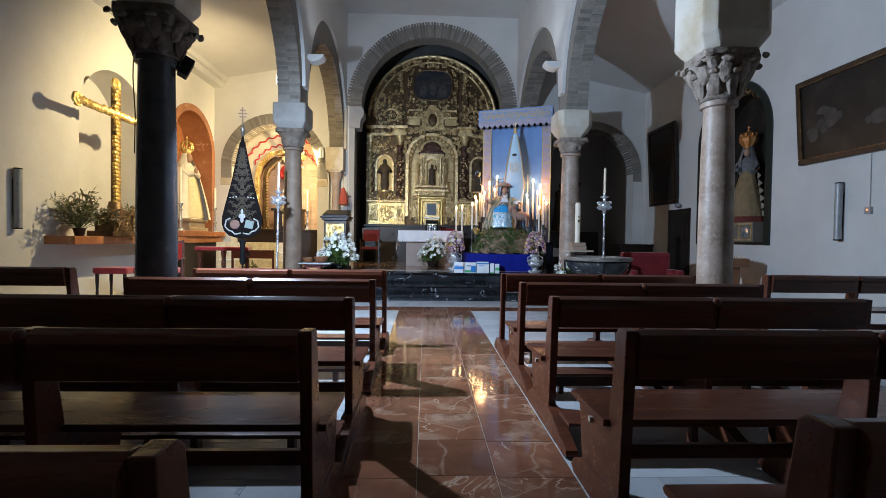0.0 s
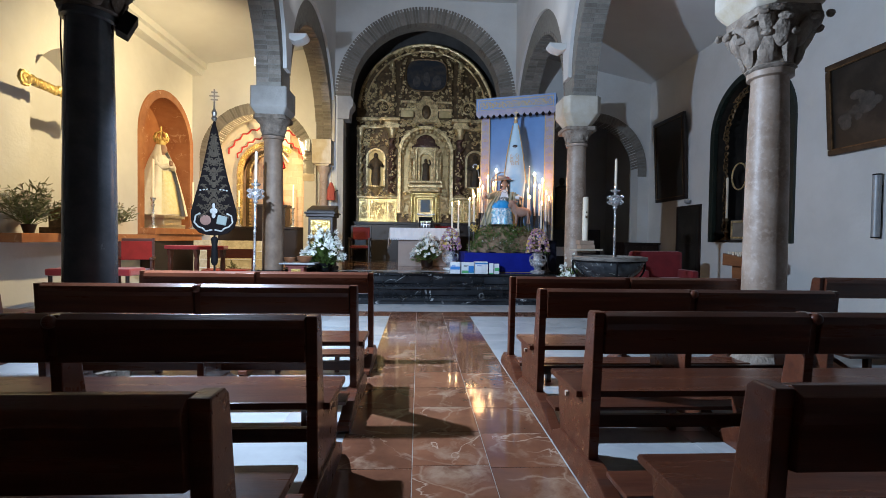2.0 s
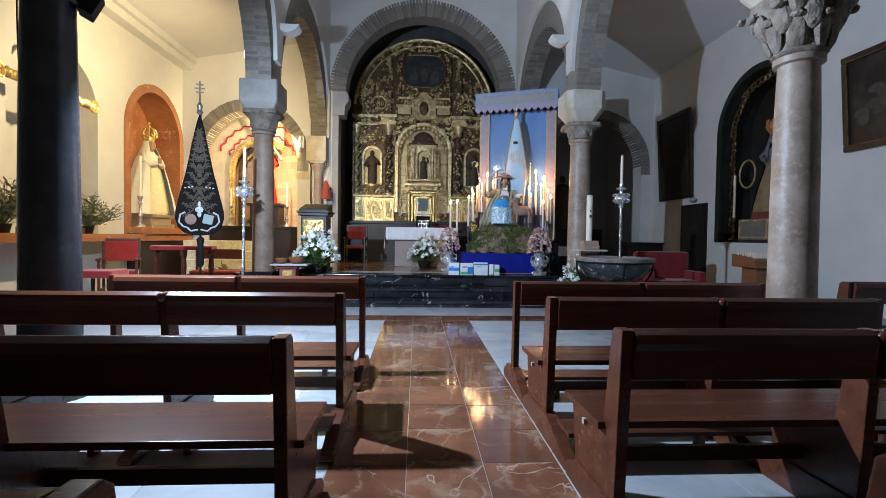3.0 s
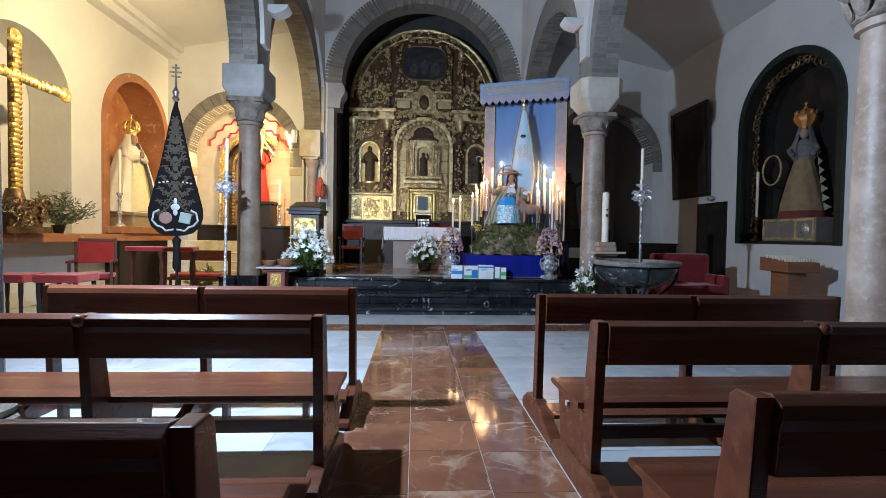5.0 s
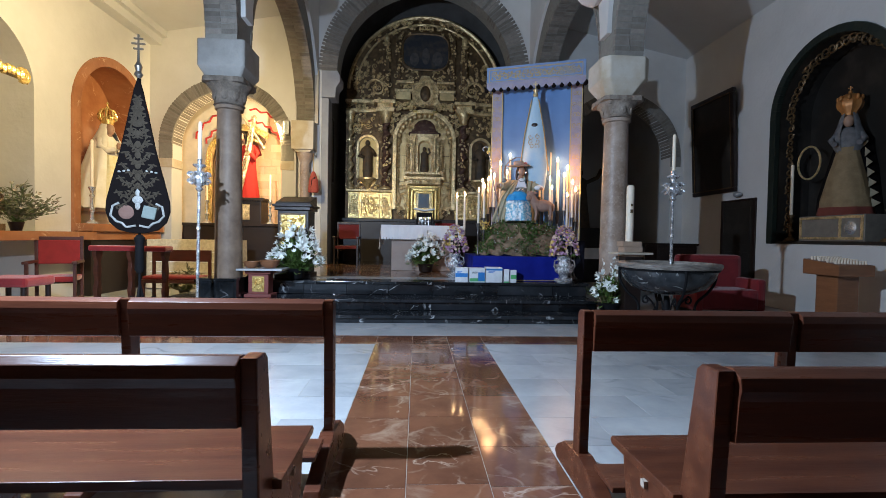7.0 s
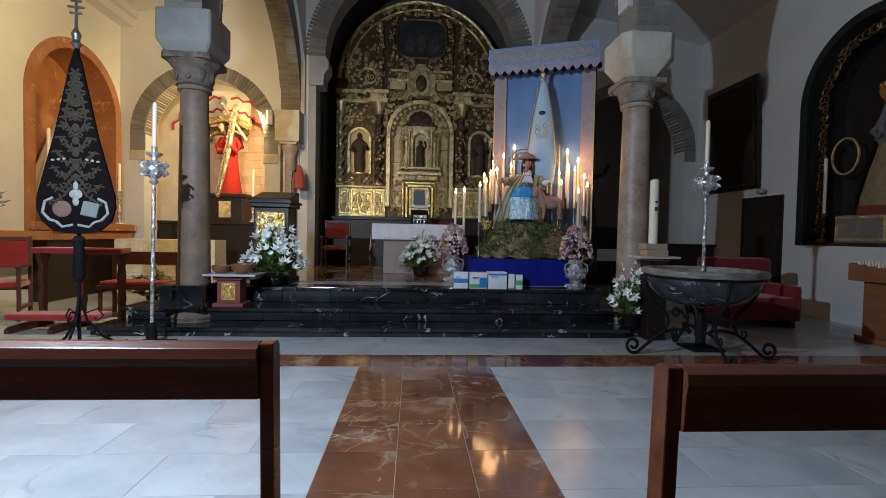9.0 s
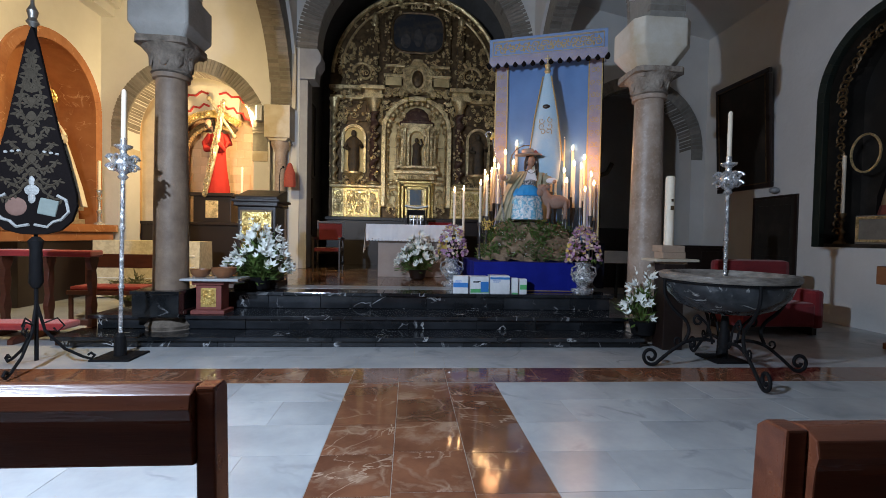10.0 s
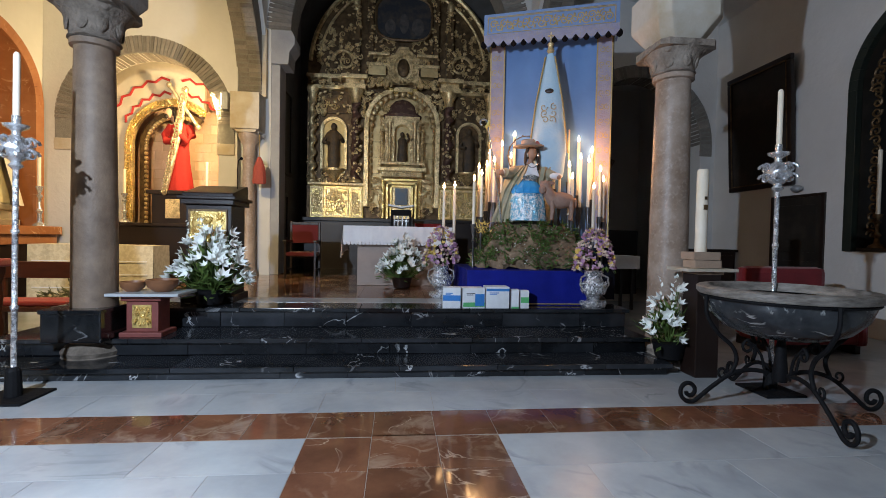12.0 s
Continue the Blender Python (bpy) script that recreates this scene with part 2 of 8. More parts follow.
    def mesh(self, name, material, smooth=False, bevel=0.0, wobble=0.0):
        me = bpy.data.meshes.new(name)
        me.from_pydata(self.v, [], self.f)
        bm = bmesh.new()
        bm.from_mesh(me)
        bmesh.ops.recalc_face_normals(bm, faces=bm.faces)
        if bevel:
            bmesh.ops.bevel(bm, geom=[e for e in bm.edges if len(e.link_faces) == 2 and e.calc_face_angle(0) > 0.5], offset=bevel, segments=2, affect="EDGES", profile=0.6, clamp_overlap=True)
        if wobble:
            for v in bm.verts:
                v.co += noise.noise_vector(v.co * 7) * wobble
        bm.to_mesh(me)
        bm.free()
        me.materials.append(material)
        if smooth:
            me.polygons.foreach_set("use_smooth", [True] * len(me.polygons))
            me.set_sharp_from_angle(angle=radians(38))
        return me


def thing(name, at, label, category, group="", turn=0.0, kind=""):
    ob = new(name)
    ob.empty_display_size = 0.1
    ob.matrix_basis = pose(*at, 0, 0, turn)
    return tagged(ob, label, category, group, kind)


def part(name, shape, material, parent, label="", smooth=False, bevel=0.0, wobble=0.0, m=None):
    ob = new(name, shape if isinstance(shape, bpy.types.Mesh) else shape.mesh(name, material, smooth, bevel, wobble))
    ob.parent = parent
    if m is not None:
        ob.matrix_basis = m
    return tagged(ob, label)


def solid(name, shape, material, label, category, kind="structure", smooth=False, bevel=0.0, wobble=0.0, group=""):
    return tagged(new(name, shape.mesh(name, material, smooth, bevel, wobble)), label, category, group, kind)


def arc(cx, cz, r, a0, a1, n):
    return [(cx + r * math.cos(radians(a0 + (a1 - a0) * i / n)), cz + r * math.sin(radians(a0 + (a1 - a0) * i / n))) for i in range(n + 1)]


def arched_wall(shape, axis, h0, h1, left, right, bottom, top, openings):
    """A wall with arched openings (centre, spring, radius, foot), as quads: piers, and strips above each arch."""
    cuts = sorted(openings)
    pos = left
    for c, spring, r, foot in cuts:
        shape.prism([(pos, bottom), (c - r, bottom), (c - r, top), (pos, top)], h0, h1, axis)
        pts = arc(c, spring, r, 180, 0, 28)
        for (a, za), (b, zb) in zip(pts, pts[1:]):
            shape.prism([(a, za), (b, zb), (b, top), (a, top)], h0, h1, axis)
        if foot > bottom:
            shape.prism([(c - r, bottom), (c + r, bottom), (c + r, foot), (c - r, foot)], h0, h1, axis)
        pos = c + r
    shape.prism([(pos, bottom), (right, bottom), (right, top), (pos, top)], h0, h1, axis)
    return shape


# ---------------- the large structure ----------------
CX = 0.35                       # middle of the nave
WL, WR = -6.4, 7.12             # side walls
NL, NR = -2.38, 3.02            # nave faces of the arcades
BACK, EAST, CHANCEL = -1.5, 15.3, 18.25
FRONT1, FRONT2, FRONT3 = 10.0, 10.42, 10.98
DAIS = 0.51

solid("floor", Shape().box(WL, WR, BACK, EAST + 3.2, -0.3, -0.002), GROUT, "stone bed under the marble floor", "floor")
# nave ceiling and the two lower aisle ceilings
solid("ceiling", Shape().box(NL - 0.5, NR + 0.5, BACK, EAST + 0.3, 8.35, 8.6), CEIL, "flat white painted nave ceiling", "ceiling")
aisle_roof = Shape().prism([(WL, 6.1), (NL - 0.45, 6.75), (NL - 0.45, 6.95), (WL, 6.3)], BACK, EAST, "y")
aisle_roof.box(WL, WL + 0.28, BACK, EAST, 5.82, 6.16).box(WL + 0.28, WL + 0.4, BACK, EAST, 6.0, 6.16)
solid("ceiling_north", aisle_roof, CEIL, "white sloping ceiling of the side aisle with a cornice", "ceiling")
solid("ceiling_south", Shape().prism([(WR, 6.0), (NR + 0.45, 6.75), (NR + 0.45, 6.95), (WR, 6.2)], BACK, EAST, "y"), CEIL, "white sloping ceiling of the side aisle", "ceiling")

# outer walls; the north one has two arched recesses, the south one has one
wn = Shape()
arched_wall(wn, "x", WL - 0.75, WL, BACK, EAST + 0.4, 0.0, 6.3, [(10.62, 3.62, 1.06, 1.24), (13.78, 3.66, 1.2, 1.24)])
solid("wall_north", wn, PLASTER, "thick white limewashed wall with arched recesses", "wall")
solid("wall_north_back", Shape().box(WL - 0.95, WL - 0.76, BACK, EAST + 0.4, 0, 6.3), PLASTER, "white limewashed back of the recesses", "wall")
ws = Shape()
arched_wall(ws, "x", WR, WR + 0.75, BACK, EAST + 3.4, 0.0, 6.3, [(10.86, 3.66, 1.2, 1.24)])
solid("wall_south", ws, PLASTER, "thick white limewashed wall with one arched recess", "wall")
solid("wall_south_back", Shape().box(WR + 0.76, WR + 0.95, BACK, EAST + 3.4, 0, 6.3), PLASTER, "dark back of the recess", "wall")
solid("wall_west", Shape().box(WL - 0.9, WR + 0.9, BACK - 0.4, BACK, 0, 8.6), PLASTER, "white limewashed end wall", "wall")

# nave arcades: a plaster face set proud of the brick arches
ARCHES = [(2.98, 5.5 - 2.98), (8.0, 2.18), (12.98, 2.16)]
SPRING = 4.02
for side, face, sgn, name in ((NL, NL, -1, "arcade_north"), (NR, NR, 1, "arcade_south")):
    w = Shape()
    arched_wall(w, "x", min(face, face + sgn * 0.07), max(face, face + sgn * 0.07), BACK, EAST, 4.42, 8.6,
                [(0.48, 4.42, 2.34, 4.42), (5.45 + 2.52, 4.42, 2.36, 4.42), (12.98, 4.42, 2.36, 4.42)])
    solid(name + "_plaster", w, PLASTER, "white plaster wall face over the brick arches", "wall")
    w = Shape()
    a, b = sorted((face + sgn * 0.075, face + sgn * 0.52))
    arched_wall(w, "x", a, b, BACK, EAST + 0.3, SPRING, 8.4, [(0.48, SPRING, 2.2, SPRING), (7.97, SPRING, 2.24, SPRING), (12.98, SPRING, 2.2, SPRING)])
    solid(name, w, MORTAR, "old brick arcade wall", "wall")

# east wall: chancel arch in the middle, an arched chapel on each side
we = Shape()
arched_wall(we, "y", EAST, EAST + 0.55, NL - 0.5, NR + 0.5, 0, 8.6, [(CX - 0.03, 5.42, 2.62, 0)])
solid("wall_east", we, PLASTER, "white wall round the great chancel arch", "wall")
wel = Shape()
arched_wall(wel, "y", EAST - 0.2, EAST + 0.3, WL, NL - 0.5, 0, 6.8, [(-4.56, 3.45, 1.33, 0)])
solid("wall_east_north", wel, PLASTER, "white wall round the side chapel arch", "wall")
wer = Shape()
arched_wall(wer, "y", EAST - 0.2, EAST + 0.3, NR + 0.5, WR, 0, 6.8, [(5.4, 3.45, 1.38, 0)])
solid("wall_east_south", wer, PLASTER, "white wall round the dark chapel arch", "wall")
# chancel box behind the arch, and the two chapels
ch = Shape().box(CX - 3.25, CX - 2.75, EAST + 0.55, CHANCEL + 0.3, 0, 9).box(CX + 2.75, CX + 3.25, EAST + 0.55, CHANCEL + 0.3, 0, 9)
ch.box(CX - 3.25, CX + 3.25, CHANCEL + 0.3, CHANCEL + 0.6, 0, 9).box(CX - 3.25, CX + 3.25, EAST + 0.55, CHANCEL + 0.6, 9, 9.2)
# chancel plaster is a much darker grey-brown than the nave walls
solid("wall_chancel", ch, mat("dark chancel plaster", (0.13, 0.12, 0.11), 0.9, colour2=(0.075, 0.068, 0.06), scale=1.6, amount=0.8, bump=0.3, bump_scale=16), "dark grey-brown walls of the chancel", "wall")
cn = Shape().box(WL, -6.2, EAST + 0.3, EAST + 1.5, 0, 5.2).box(-3.2, -2.95, EAST + 0.3, EAST + 1.5, 0, 5.2).box(WL, -2.95, EAST + 1.5, EAST + 1.7, 0, 5.2)
solid("wall_chapel_north", cn, mat("warm chapel plaster", (0.62, 0.42, 0.24), 0.85, colour2=(0.50, 0.30, 0.15), scale=2), "ochre plaster walls of the side chapel", "wall")
cs = Shape().box(3.55, 3.8, EAST + 0.3, EAST + 3.0, 0, 5.6).box(3.55, WR, EAST + 3.0, EAST + 3.2, 0, 5.6).box(3.55, WR, EAST + 0.3, EAST + 3.2, 5.6, 5.8)
solid("wall_chapel_south", cs, PLASTER, "plain walls of the unlit side chapel", "wall")

# dais: black marble steps and platform
PX0, PX1 = -3.68, 3.05
dais = Shape().box(PX0 + 0.08, PX1 - 0.05, FRONT1 + 0.03, FRONT3, 0, 0.118).box(PX0 + 0.2, PX1 - 0.05, FRONT2 + 0.03, FRONT3 + 0.1, 0, 0.286)
dais.box(PX0 + 0.3, PX1, FRONT3 + 0.03, CHANCEL + 0.3, 0, DAIS - 0.04)
solid("dais_core", dais, BLACK_MARBLE, "black marble body of the altar dais", "dais")


solid("column_plinth", Shape().box(-2.97, -2.45, 10.22, 10.85, 0.292, 0.56).box(-2.985, -2.44, 10.205, 10.865, 0.56, 0.60), BLACK_MARBLE, "black marble block round the foot of the column", "plinth", bevel=0.008)


def column(x, y, shaft, cap, label, z_cap, r, leafy=True, base=0.0, foot=SPRING - 0.5, hi=0.335, block=None, cut=0.10, flare=0.085):
    """Reused antique column: moulded base, tapering shaft, carved capital, impost block with cut corners."""
    t = thing("column", (x, y, base), label, "column", "columns of the nave arcades")
    part("column_base", Shape().lathe([(r + 0.10, 0), (r + 0.10, 0.10), (r + 0.07, 0.13), (r + 0.085, 0.17), (r + 0.05, 0.22), (r + 0.02, 0.25)], 28), cap, t, smooth=True)
    h = z_cap - base
    part("shaft", Shape().lathe([(r + 0.012, 0.24), (r + 0.004, 0.9), (r, 1.6), (r - 0.008, 2.2), (r - 0.022, h - 0.1), (r - 0.022, h - 0.06), (r + 0.012, h - 0.05), (r + 0.012, h)], 32), shaft, t, smooth=True)
    capital = Shape()
    k = foot - z_cap
    capital.lathe([(r - 0.01, h), (r + 0.03, h + 0.02), (r + 0.01, h + 0.05), (r + 0.02, h + k * 0.35), (r + 0.06, h + k * 0.6), (r + 0.13, h + k * 0.86), (r + 0.12, h + k)], 28)
    for row, (n, zz, ln, out) in enumerate(() if not leafy else ((8, 0.08, 0.5, 0.035), (8, 0.36, 0.45, 0.075), (4, 0.62, 0.36, 0.15))):
        for i in range(n):
            a = 2 * math.pi * (i + 0.5 * row + (0.5 if row == 2 else 0)) / n
            m = pose(0, 0, h + k * zz, 0, 0, math.degrees(a)) @ pose(r + 0.01 + 0.03 * row, 0, 0, 0, 12 + 10 * row, 0)
            capital.ball((0.01, 0, k * ln * 0.5), (0.03 + out * 0.2, 0.07, k * ln * 0.55), 8, 6, m)
            capital.ball((0.03 + out * 0.4, 0, k * ln), (0.035, 0.05, 0.03), 8, 5, m)
    if not leafy:
        for i in range(8):
            capital.ball((r + 0.028, 0, h + k * 0.48), (0.022, 0.055, k * 0.30), 8, 6, pose(0, 0, 0, 0, 0, 45 * i))
        for i in range(4):
            capital.ball((r + 0.08, 0, h + k * 0.80), (0.035, 0.05, 0.045), 8, 6, pose(0, 0, 0, 0, 0, 45 + 90 * i))
    capital.prism([(-r - 0.11, -r - 0.05), (-r - 0.05, -r - 0.11), (r + 0.05, -r - 0.11), (r + 0.11, -r - 0.05), (r + 0.11, r + 0.05), (r + 0.05, r + 0.11), (-r - 0.05, r + 0.11), (-r - 0.11, r + 0.05)], h + k - 0.07, h + k, "z")
    part("capital", capital, cap, t, smooth=True, wobble=0.02)
    imp = Shape()
    zb = foot - base
    rings = [(hi - flare, zb), (hi, zb + flare * 1.65), (hi, SPRING + 0.02 - base)]
    vs, fs = [], []
    for s, z in rings:
        c = s - cut
        vs += [(-s, -c, z), (-c, -s, z), (c, -s, z), (s, -c, z), (s, c, z), (c, s, z), (-c, s, z), (-s, c, z)]
    for j in range(2):
        fs += [(j * 8 + i, j * 8 + (i + 1) % 8, j * 8 + 8 + (i + 1) % 8, j * 8 + 8 + i) for i in range(8)]
    fs += [tuple(range(7, -1, -1)), tuple(range(16, 24))]
    part("impost", imp.put(vs, fs), block or IMPOST, t, "plastered impost block", bevel=0.02)
    return t


column(-2.64, 5.5, SHAFT_DARK, CAPITAL_DARK, "slim polished black stone column with a dark carved capital", 3.08, 0.19)
column(3.27, 5.42, SHAFT_PINK, CAPITAL, "slim worn pinkish marble column with a carved capital", 2.76, 0.167, foot=3.25, hi=0.36)
# brick-grey impost, its colour darkened further for the shade on it
column(-2.68, 10.52, SHAFT_GREY, CAPITAL_DARK, "slim grey granite column at the dais edge", 3.15, 0.19, False, cut=0.025, block=mat("shade-darkened grey plaster", (0.27, 0.26, 0.24), 0.9, colour2=(0.19, 0.18, 0.165), scale=4, bump=0.4, bump_scale=30))
column(3.3, 10.56, SHAFT_PINK, CAPITAL, "slim stained marble column beside the blue canopy", 3.16, 0.20, False, foot=3.46, hi=0.37, flare=0.15)


def pew(at, length, label, group, sign):
    """A bench: three shaped supports on sled feet, seat, back board with a rolled top rail, and a kneeler behind."""
    t = thing("pew", at, label, "pew", group)
    side = [(0.0, 0.90), (0.075, 0.90), (0.10, 0.88), (0.17, 0.46), (0.55, 0.44), (0.56, 0.40), (0.50, 0.10), (0.05, 0.10)]
    mesh = Shape().prism(side, 0, 0.05, "x").mesh("support", WOOD, bevel=0.006)
    foot = Shape().prism([(-0.36, 0), (0.60, 0), (0.64, 0.03), (0.60, 0.08), (0.45, 0.15), (0.0, 0.16), (-0.10, 0.14), (-0.26, 0.08), (-0.38, 0.05), (-0.39, 0.02)], -0.014, 0.064, "x").mesh("foot", WOOD, bevel=0.006)
    for k, x in enumerate((0.0, length / 2 - 0.025, length - 0.05)):
        part("support", mesh, WOOD, t, m=pose(x, 0, 0))
        part("foot", foot, WOOD, t, m=pose(x, 0, 0))
    part("seat", Shape().prism([(0.15, 0.435), (0.60, 0.425), (0.615, 0.44), (0.60, 0.458), (0.15, 0.468)], -0.03, length + 0.03, "x"), WOOD, t, bevel=0.004)
    back = [(-0.008, 0.70), (0.035, 0.69), (0.048, 0.72), (0.035, 0.80), (0.07, 0.83), (0.078, 0.87), (0.055, 0.898), (0.015, 0.905), (-0.02, 0.885), (-0.026, 0.85), (-0.018, 0.82)]
    for a, b in ((0.05, length / 2 - 0.025), (length / 2 + 0.025, length - 0.05)):
        part("back_board", Shape().prism(back, a, b, "x"), WOOD, t, bevel=0.004)
    part("knob", Shape().ball((length / 2, -0.02, 0.875), (0.03, 0.025, 0.03)), WOOD, t, smooth=True)
    part("stretcher", Shape().box(0.05, length - 0.05, 0.33, 0.36, 0.20, 0.27), WOOD, t, bevel=0.003)
    part("kneeler", Shape().prism([(-0.33, 0.165), (-0.12, 0.165), (-0.12, 0.19), (-0.33, 0.19)], 0.02, length - 0.02, "x"), WOOD, t, bevel=0.004)
    leg = Shape().box(-0.02, 0.02, -0.25, -0.19, 0, 0.165).mesh("kneeler_leg", WOOD, bevel=0.003)
    for x in (0.3, length * 0.38, length * 0.62, length - 0.3):
        part("kneeler_leg", leg, WOOD, t, m=pose(x, 0, 0))
    end = 0.0 if sign > 0 else length
    part("peg", Shape().box(end - 0.015 if sign > 0 else end - 0.005, end + 0.006 if sign > 0 else end + 0.015, 0.36, 0.385, 0.37, 0.395), mat("pale peg", (0.5, 0.42, 0.34), 0.5), t)
    return t


def front_rail(at, length, label, sign):
    """The front kneeling rail: back board on narrow uprights with long sled feet, and a kneeler behind; no seat."""
    t = thing("kneeling_rail", at, label, "kneeling rail", "front kneeling rails")
    up = Shape().prism([(0.0, 0.90), (0.06, 0.90), (0.085, 0.88), (0.12, 0.12), (0.03, 0.12)], 0, 0.05, "x").mesh("upright", WOOD, bevel=0.006)
    foot = Shape().prism([(-0.36, 0), (0.34, 0), (0.38, 0.03), (0.34, 0.08), (0.22, 0.15), (0.0, 0.17), (-0.10, 0.15), (-0.26, 0.08), (-0.38, 0.05), (-0.39, 0.02)], -0.014, 0.064, "x").mesh("foot", WOOD, bevel=0.006)
    for x in (0.0, length / 2 - 0.025, length - 0.05):
        part("upright", up, WOOD, t, m=pose(x, 0, 0))
        part("foot", foot, WOOD, t, m=pose(x, 0, 0))
    back = [(-0.008, 0.70), (0.035, 0.69), (0.048, 0.72), (0.035, 0.80), (0.07, 0.83), (0.078, 0.87), (0.055, 0.898), (0.015, 0.905), (-0.02, 0.885), (-0.026, 0.85), (-0.018, 0.82)]
    for a, b in ((0.05, length / 2 - 0.025), (length / 2 + 0.025, length - 0.05)):
        part("back_board", Shape().prism(back, a, b, "x"), WOOD, t, bevel=0.004)
    part("kneeler", Shape().prism([(-0.33, 0.165), (-0.12, 0.165), (-0.12, 0.19), (-0.33, 0.19)], 0.02, length - 0.02, "x"), WOOD, t, bevel=0.004)
    leg = Shape().box(-0.02, 0.02, -0.25, -0.19, 0, 0.165).mesh("kneeler_leg", WOOD, bevel=0.003)
    for x in (0.3, length * 0.38, length * 0.62, length - 0.3):
        part("kneeler_leg", leg, WOOD, t, m=pose(x, 0, 0))
    return t


front_rail((-2.485, 5.92, 0), 2.2, "varnished wooden kneeling rail before the first pew", -1)
front_rail((1.005, 5.62, 0), 2.2, "varnished wooden kneeling rail before the first pew", 1)
first = pew((-2.485, 4.72, 0), 2.2, "reddish-brown varnished wooden pew with a kneeler", "pews in the nave", -1)
for y in (3.45, 2.43, 1.38):
    copy_thing(first, pose(-2.485, y, 0))
first = pew((1.005, 4.6, 0), 2.2, "reddish-brown varnished wooden pew with a kneeler", "pews in the nave", 1)
for y in (3.6, 2.48, 1.5):
    copy_thing(first, pose(1.005, y, 0))
copy_thing(first, pose(4.2, 5.85, 0.0))
copy_thing(first, pose(-5.95, 5.8, 0.0))


# ---------------- more materials ----------------
GOLD = mat("old gilding", (0.95, 0.74, 0.39), 0.26, 0.64, colour2=(0.26, 0.16, 0.070), scale=7, amount=0.75, bump=0.5, bump_scale=45, fine=(0.30, 0.17, 0.07), contrast=(0.45, 0.66))
GOLD_BRIGHT = mat("bright gilding", (0.95, 0.72, 0.26), 0.22, 0.60, colour2=(0.66, 0.42, 0.13), scale=8, amount=0.7, bump=0.4, bump_scale=40)
GOLD_PALE = mat("pale worn gilding", (0.84, 0.66, 0.33), 0.36, 0.45, colour2=(0.40, 0.27, 0.11), scale=3, amount=0.7, bump=0.25, bump_scale=25)
TWIST = mat("dark glossy bole", (0.13, 0.070, 0.055), 0.20, 0.15, colour2=(0.40, 0.27, 0.16), scale=9, amount=0.7, bump=0.4, bump_scale=30, contrast=(0.5, 0.7))
# dark gilding; on the altarpiece its colour also stands in for shade
GOLD_DARK = mat("dark gilding", (0.21, 0.130, 0.058), 0.36, 0.5, colour2=(0.050, 0.028, 0.012), scale=6, amount=0.9, bump=0.5, bump_scale=40)
CHASED = mat("chased silver", (0.86, 0.87, 0.88), 0.20, 0.75, colour2=(0.28, 0.29, 0.31), scale=26, amount=0.9, bump=1.0, bump_scale=42, contrast=(0.44, 0.58))
SILVER = mat("polished silver", (0.82, 0.84, 0.86), 0.16, 0.78, colour2=(0.45, 0.46, 0.48), scale=9, amount=0.6, bump=0.35, bump_scale=60)
IRON = mat("black wrought iron", (0.006, 0.006, 0.007), 0.6, 0.0, scale=12, bump=0.2, spec=0.18)
DARK_WOOD = mat("dark stained wood", (0.016, 0.008, 0.006), 0.35, colour2=(0.014, 0.007, 0.005), scale=3, stretch=(1, 1, 6), bump=0.1)
MID_WOOD = mat("orange brown wood", (0.24, 0.10, 0.042), 0.4, colour2=(0.15, 0.055, 0.022), scale=3, stretch=(1, 1, 6), bump=0.1)
RED_WOOD = mat("reddish brown turned wood", (0.085, 0.024, 0.012), 0.35, colour2=(0.04, 0.010, 0.006), scale=4, stretch=(1, 1, 5), bump=0.1)
BROWN_MARBLE = veined("polished brown marble", (0.40, 0.17, 0.075), (0.29, 0.11, 0.045), (0.62, 0.36, 0.2), 0.14, 1.4, 0.03)
RED_VELVET = mat("red velvet", (0.30, 0.012, 0.014), 0.85, colour2=(0.19, 0.008, 0.010), scale=5, bump=0.15, bump_scale=120, sheen=0.4)
DARK_VELVET = mat("wine red velvet", (0.13, 0.010, 0.014), 0.9, colour2=(0.08, 0.006, 0.009), scale=4, bump=0.15, bump_scale=100, sheen=0.3)
BLUE_CLOTH = mat("royal blue satin cloth", (0.004, 0.012, 0.23), 0.6, colour2=(0.003, 0.008, 0.15), scale=4, bump=0.2, bump_scale=60, spec=0.2)
SKY_CLOTH = mat("mid blue satin", (0.115, 0.245, 0.50), 0.55, colour2=(0.085, 0.175, 0.38), scale=1.3, amount=0.7, bump=0.1, bump_scale=10)
LILAC = mat("lilac brocade with gold thread", (0.36, 0.33, 0.42), 0.6, colour2=(0.23, 0.22, 0.33), scale=9, bump=0.3, bump_scale=50, fine=(0.42, 0.33, 0.22))
VALANCE = mat("blue embroidered valance", (0.20, 0.30, 0.50), 0.55, colour2=(0.15, 0.23, 0.42), scale=6, bump=0.2, bump_scale=40)
THREAD = mat("gold thread", (0.55, 0.40, 0.18), 0.45, 0.6, scale=20, bump=0.3, bump_scale=80)
LINEN = mat("white linen", (0.86, 0.86, 0.87), 0.8, colour2=(0.70, 0.70, 0.73), scale=5, bump=0.2, bump_scale=80)
LACE = mat("cream lace cloth", (0.66, 0.58, 0.42), 0.85, colour2=(0.50, 0.42, 0.28), scale=14, bump=0.3, bump_scale=60, contrast=(0.45, 0.55))
WAX = mat("ivory wax", (0.86, 0.76, 0.62), 0.45, colour2=(0.74, 0.64, 0.46), scale=6, bump=0.04)
FLAME = glow("candle flame", (1.0, 0.58, 0.26), 45.0)
